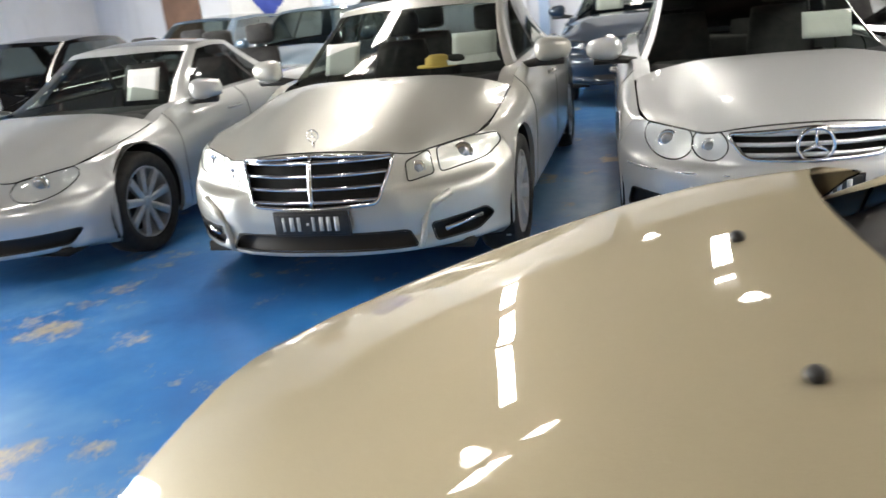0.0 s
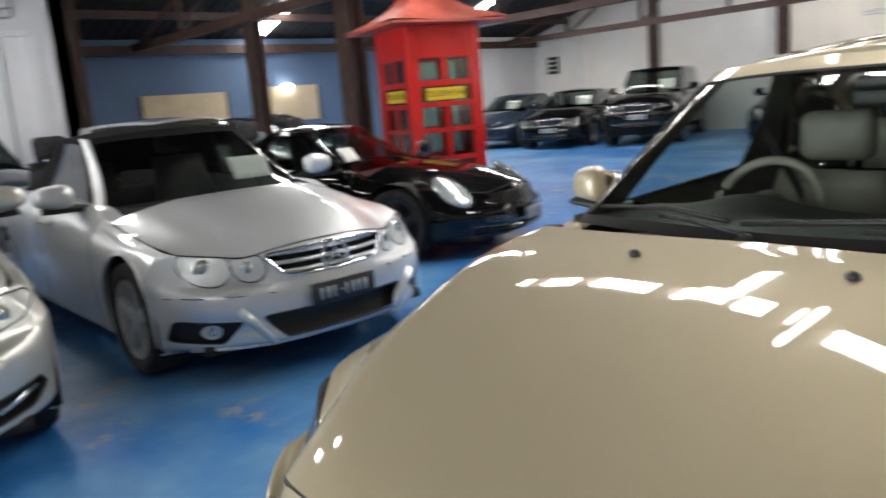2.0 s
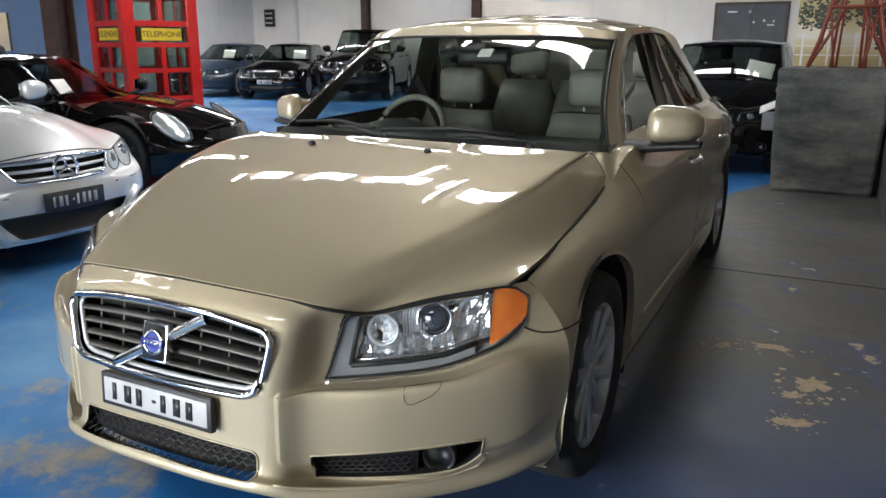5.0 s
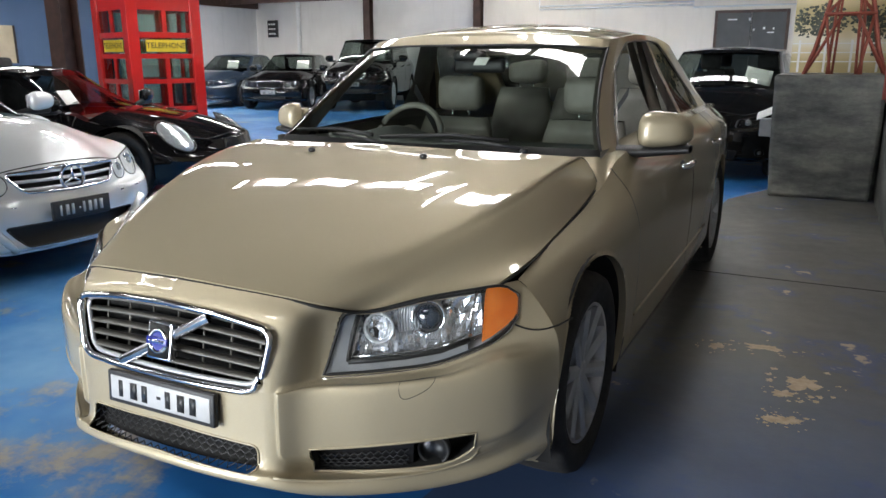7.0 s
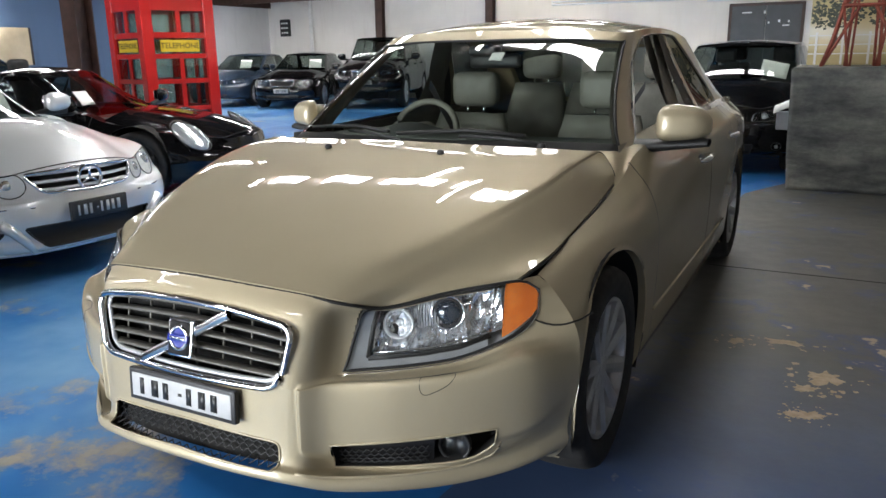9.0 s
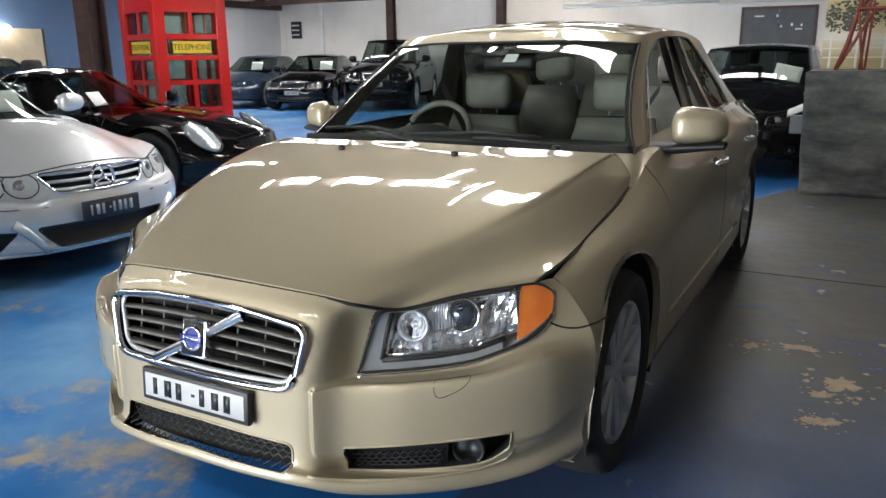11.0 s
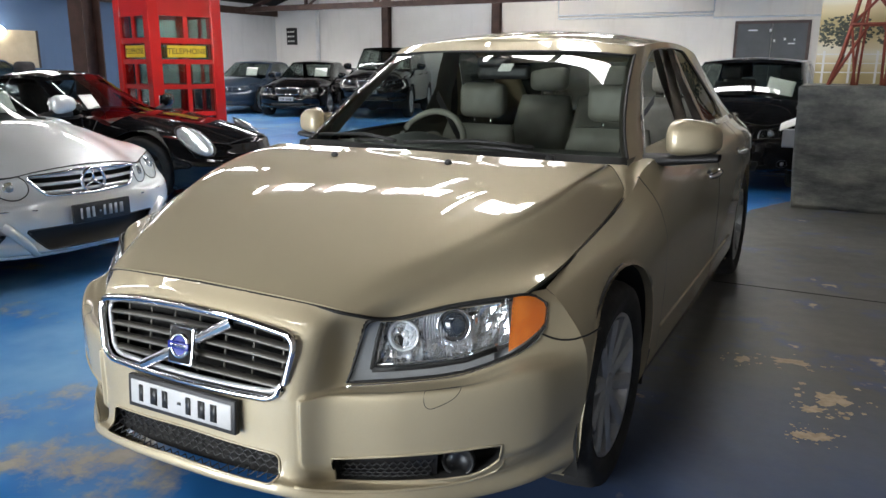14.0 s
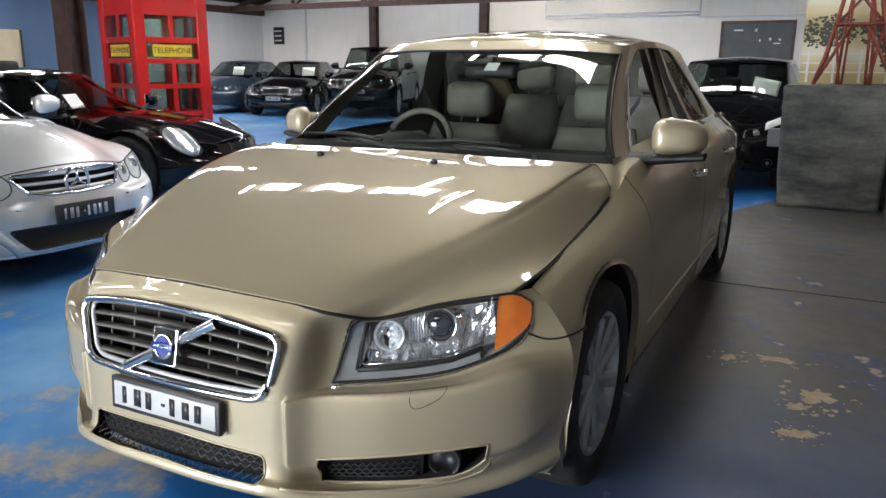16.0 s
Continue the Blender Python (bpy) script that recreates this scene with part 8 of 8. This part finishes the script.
# ---- stone plinth, mural and tower ----
def stone_material(name="dark_stone_paint", k=1.0):
    m, nt, b = nodes_of(name)
    v = coords(nt)
    mp = nt.nodes.new("ShaderNodeMapping")
    mp.inputs["Scale"].default_value = (1.0, 1.0, 2.6)
    nt.links.new(v, mp.inputs[0])
    n = noise_node(nt, 2.2, 7.0, 0.62, mp.outputs[0])
    f = noise_node(nt, 26.0, 5.0, 0.65, v)
    mx = nt.nodes.new("ShaderNodeMix")
    mx.data_type, mx.blend_type = "RGBA", "MULTIPLY"
    mx.inputs[0].default_value = 0.6
    nt.links.new(ramp(nt, n.outputs[0], [(p, tuple(k * q for q in c)) for p, c in ((0.30, (0.035, 0.038, 0.038)), (0.46, (0.10, 0.105, 0.10)), (0.60, (0.18, 0.182, 0.165)), (0.76, (0.26, 0.255, 0.225)))]), mx.inputs[6])
    nt.links.new(ramp(nt, f.outputs[0], [(0.3, (0.6, 0.6, 0.6)), (0.7, (1, 1, 1))]), mx.inputs[7])
    nt.links.new(mx.outputs[2], b.inputs["Base Color"])
    b.inputs["Roughness"].default_value = 0.62
    bump(nt, b, n.outputs[0], 0.6, 0.03)
    return m


STONE = stone_material()
STONE_DARK = stone_material("darker_stone_paint", 0.65)
bm = grid(lambda u, v: Vector((lerp(1.01, 1.90, u) + (0.025 * (1 - v) ** 3 - 0.02 * v) * (1 - 2 * u), 6.62 + 0.06 * v - 0.05 * max(0.0, 0.2 - v) + 0.012 * noise.noise((u * 5, v * 6, 0.3)), lerp(0.0, 1.12, v))), 24, 28)
plinth = thing("stone_plinth", "dark grey painted stone plinth beside the hatchback", "plinth", pose(0, 0, 0))
part("front_face", thicken(bm, 0.05), STONE, plinth)
part("core", box(1.02, 1.93, 6.74, 7.60, 0.0, 1.10, 0.02), STONE, plinth, smooth=False)
part("capping", box(1.0, 1.94, 6.64, 7.62, 1.10, 1.135, 0.01), STONE, plinth, smooth=False)
leaflets = thing("leaflet_box", "grey plastic leaflet box with white papers fixed to the stone plinth", "leaflet box", pose(0.955, 6.82, 0))
part("box_body", box(-0.07, 0.07, -0.06, 0.06, 0.545, 0.715, 0.008), mixed("grey_plastic", (0.20, 0.205, 0.215), (0.26, 0.265, 0.275), 8, (0.4, 0.55)), leaflets, smooth=False)
for k in range(3):
    part("paper", thicken(grid(lambda u, v: Vector((lerp(-0.10, 0.085, u), -0.065 + 0.035 * k + 0.05 * v + 0.006 * math.sin(4 * u + k), 0.700 + 0.085 * u + lerp(0.0, 0.055, v) + 0.006 * k)), 6, 3), 0.002), PAPER, leaflets)
solid("wall_east_dado", box(X1 - 0.045, X1, -3.0, 9.0, 0.0, 1.12, 0.01), STONE_DARK, "dark stone-painted lower part of the side wall", "wall", kind="structure")
for y in (5.6, 6.1):
    solid("red_pipe", tube([(X1 - 0.09, y, 0.95), (X1 - 0.09, y, 2.9)], 0.03, 8), mixed("dull_red_pipe", (0.28, 0.07, 0.05), (0.36, 0.10, 0.08), 6, (0.4, 0.55)), "dull red pipe standing against the side wall", "pipe", smooth=True)


def mural_material():
    m, nt, b = nodes_of("mural_paint")
    v = coords(nt)
    w = nt.nodes.new("ShaderNodeTexWave")
    w.bands_direction = "Z"
    w.inputs["Scale"].default_value, w.inputs["Distortion"].default_value, w.inputs["Detail"].default_value, w.inputs["Detail Scale"].default_value = 0.55, 3.5, 3.0, 0.8
    nt.links.new(v, w.inputs[0])
    nt.links.new(ramp(nt, w.outputs[1], [(0.1, (0.52, 0.43, 0.22)), (0.45, (0.68, 0.58, 0.34)), (0.8, (0.74, 0.65, 0.44)), (0.97, (0.80, 0.76, 0.62))]), b.inputs["Base Color"])
    b.inputs["Roughness"].default_value = 0.7
    return m


mur = thing("mural", "painted landscape of ochre hills, dark trees and a white fence", "mural", pose(0, 0, 0))
part("painted_wall", box(1.06, 1.97, 7.66, 7.76, 1.135, 3.6), mural_material(), mur, smooth=False)
LEAF_PAINT = mixed("painted_foliage", (0.045, 0.055, 0.04), (0.10, 0.11, 0.085), 20, (0.6, 0.75))
rnd = random.Random(4)
for tx, tz, w, h in ((1.30, 1.62, 0.26, 0.16), (1.80, 1.60, 0.22, 0.15)):
    bm = bmesh.new()
    for k in range(420):
        a, q = rnd.uniform(0, 2 * math.pi), rnd.random() ** 0.6
        x, z, r = tx + w * q * math.cos(a), tz + h * q * math.sin(a) + 0.05 * rnd.random(), rnd.uniform(0.008, 0.022)
        y = 7.656 - 0.0004 * (k % 9)
        pts = [(x + r * rnd.uniform(0.6, 1.2) * math.cos(t), z + r * rnd.uniform(0.4, 0.9) * math.sin(t)) for t in [k2 * math.pi / 3 for k2 in range(6)]]
        bm.faces.new([bm.verts.new((min(1.965, max(1.065, px)), y, pz)) for px, pz in pts])
    part("painted_tree", bm, LEAF_PAINT, mur, smooth=False)
    part("painted_trunk", box(tx - 0.015, tx + 0.02, 7.654, 7.66, 1.3, tz), LEAF_PAINT, mur, smooth=False)
for z in (1.24, 1.33, 1.42):
    part("painted_rail", box(1.065, 1.965, 7.653, 7.66, z, z + 0.012), PAPER, mur, smooth=False)
for x in (1.12, 1.36, 1.60, 1.84):
    part("painted_post", box(x, x + 0.022, 7.651, 7.66, 1.14, 1.46), PAPER, mur, smooth=False)
RUST = mixed("red_oxide_steel", (0.20, 0.045, 0.028), (0.28, 0.07, 0.045), 8, (0.45, 0.6), 0.2, 0.2, 80)
tower = thing("lattice_tower", "red-brown model lattice tower of welded rods", "model tower", pose(1.56, 7.08, 1.135))
H = 1.9
legs = [(-0.34, -0.22), (0.34, -0.22), (-0.34, 0.22), (0.34, 0.22)]
tw = lambda z: max(0.06, 1 - 0.62 * (z / 0.95) ** 0.75) if z < 0.95 else max(0.06, 0.38 * (1 - (z - 0.95) / 1.1))
for x, y in legs:
    part("leg", tube([(x * tw(z), y * tw(z), z) for z in (0.0, 0.25, 0.55, 0.95, 1.4, H)], 0.017, 8), RUST, tower)
    part("inner_leg", tube([(x * 0.42, y * 0.6, 0.0), (x * 0.36 * tw(0.55) / 0.6, y * 0.6 * tw(0.55), 0.55), (x * tw(0.95) * 0.5, y * tw(0.95), 0.95)], 0.013, 8), RUST, tower)
for sx in (-1, 1):
    for y in (-0.22, 0.22):
        part("brace", tube([(sx * 0.34, y, 0.0), (sx * 0.06, y * tw(0.55), 0.55)], 0.012, 6), RUST, tower)
        part("brace", tube([(sx * 0.12, y, 0.0), (sx * 0.34 * tw(0.55), y * tw(0.55), 0.55)], 0.012, 6), RUST, tower)
        part("inner_leg", tube([(sx * 0.10, y * 0.5, 0.0), (sx * 0.07, y * 0.4, 0.95), (sx * 0.03, y * 0.2, H)], 0.012, 6), RUST, tower)
for z in (0.55, 0.95, 1.4):
    q = tw(z)
    part("ring", tube([(-0.36 * q, -0.24 * q, z), (0.36 * q, -0.24 * q, z), (0.36 * q, 0.24 * q, z), (-0.36 * q, 0.24 * q, z)], 0.014, 6, closed=True), RUST, tower)
for sx in (-1, 1):
    for y in (-0.22, 0.22):
        part("brace", tube([(sx * 0.34 * tw(0.55), y * tw(0.55), 0.55), (-sx * 0.34 * tw(0.95), y * tw(0.95), 0.95)], 0.010, 6), RUST, tower)
        part("brace", tube([(sx * 0.34 * tw(0.95), y * tw(0.95), 0.95), (-sx * 0.34 * tw(1.4), y * tw(1.4), 1.4)], 0.009, 6), RUST, tower)

# ---- floor wear ----
SCREED = mixed("bare_screed", (0.42, 0.32, 0.20), (0.56, 0.45, 0.31), 30, (0.7, 0.85), 0, 0.3, 60)


def scab(x, y, rx, ry, seed, z=0.006):
    """A ragged patch where the paint has come off, with crumbs round it."""
    bm = bmesh.new()
    r = random.Random(seed)

    def blob(cx, cy, ax, ay, n):
        ph = r.uniform(0, 50)
        ring = []
        for k in range(n):
            t = 2 * math.pi * k / n
            q = 0.75 + 0.55 * noise.noise((math.cos(t) * 1.7 + ph, math.sin(t) * 1.7, 0)) + 0.30 * noise.noise((math.cos(t) * 5 + ph, math.sin(t) * 5, 3))
            ring.append(bm.verts.new((cx + ax * q * math.cos(t), cy + ay * q * math.sin(t), z)))
        mid = bm.verts.new((cx, cy, z))
        for k in range(n):
            bm.faces.new((mid, ring[k], ring[(k + 1) % n]))
    blob(x, y, rx, ry, 40)
    for k in range(16):
        a = r.uniform(0, 2 * math.pi)
        d = r.uniform(1.0, 2.0)
        s = r.uniform(0.05, 0.22)
        blob(x + rx * d * math.cos(a), y + ry * d * math.sin(a), rx * s, ry * s, 10)
    solid("floor_scab", bm, SCREED, "bare patch where the floor paint has peeled", "floor patch", kind="structure")


for i, (x, y, rx, ry) in enumerate(((1.14, 2.23, 0.045, 0.05), (1.34, 2.31, 0.09, 0.055), (1.52, 1.96, 0.09, 0.10), (1.45, 1.82, 0.05, 0.05), (1.48, 1.58, 0.06, 0.05), (1.42, 1.56, 0.035, 0.035))):
    scab(x, y, rx, ry, i)
solid("floor_joint", box(0.80, 1.94, 3.522, 3.534, 0.001, 0.0055), DARK, "dark joint across the grey floor", "floor joint", kind="structure")
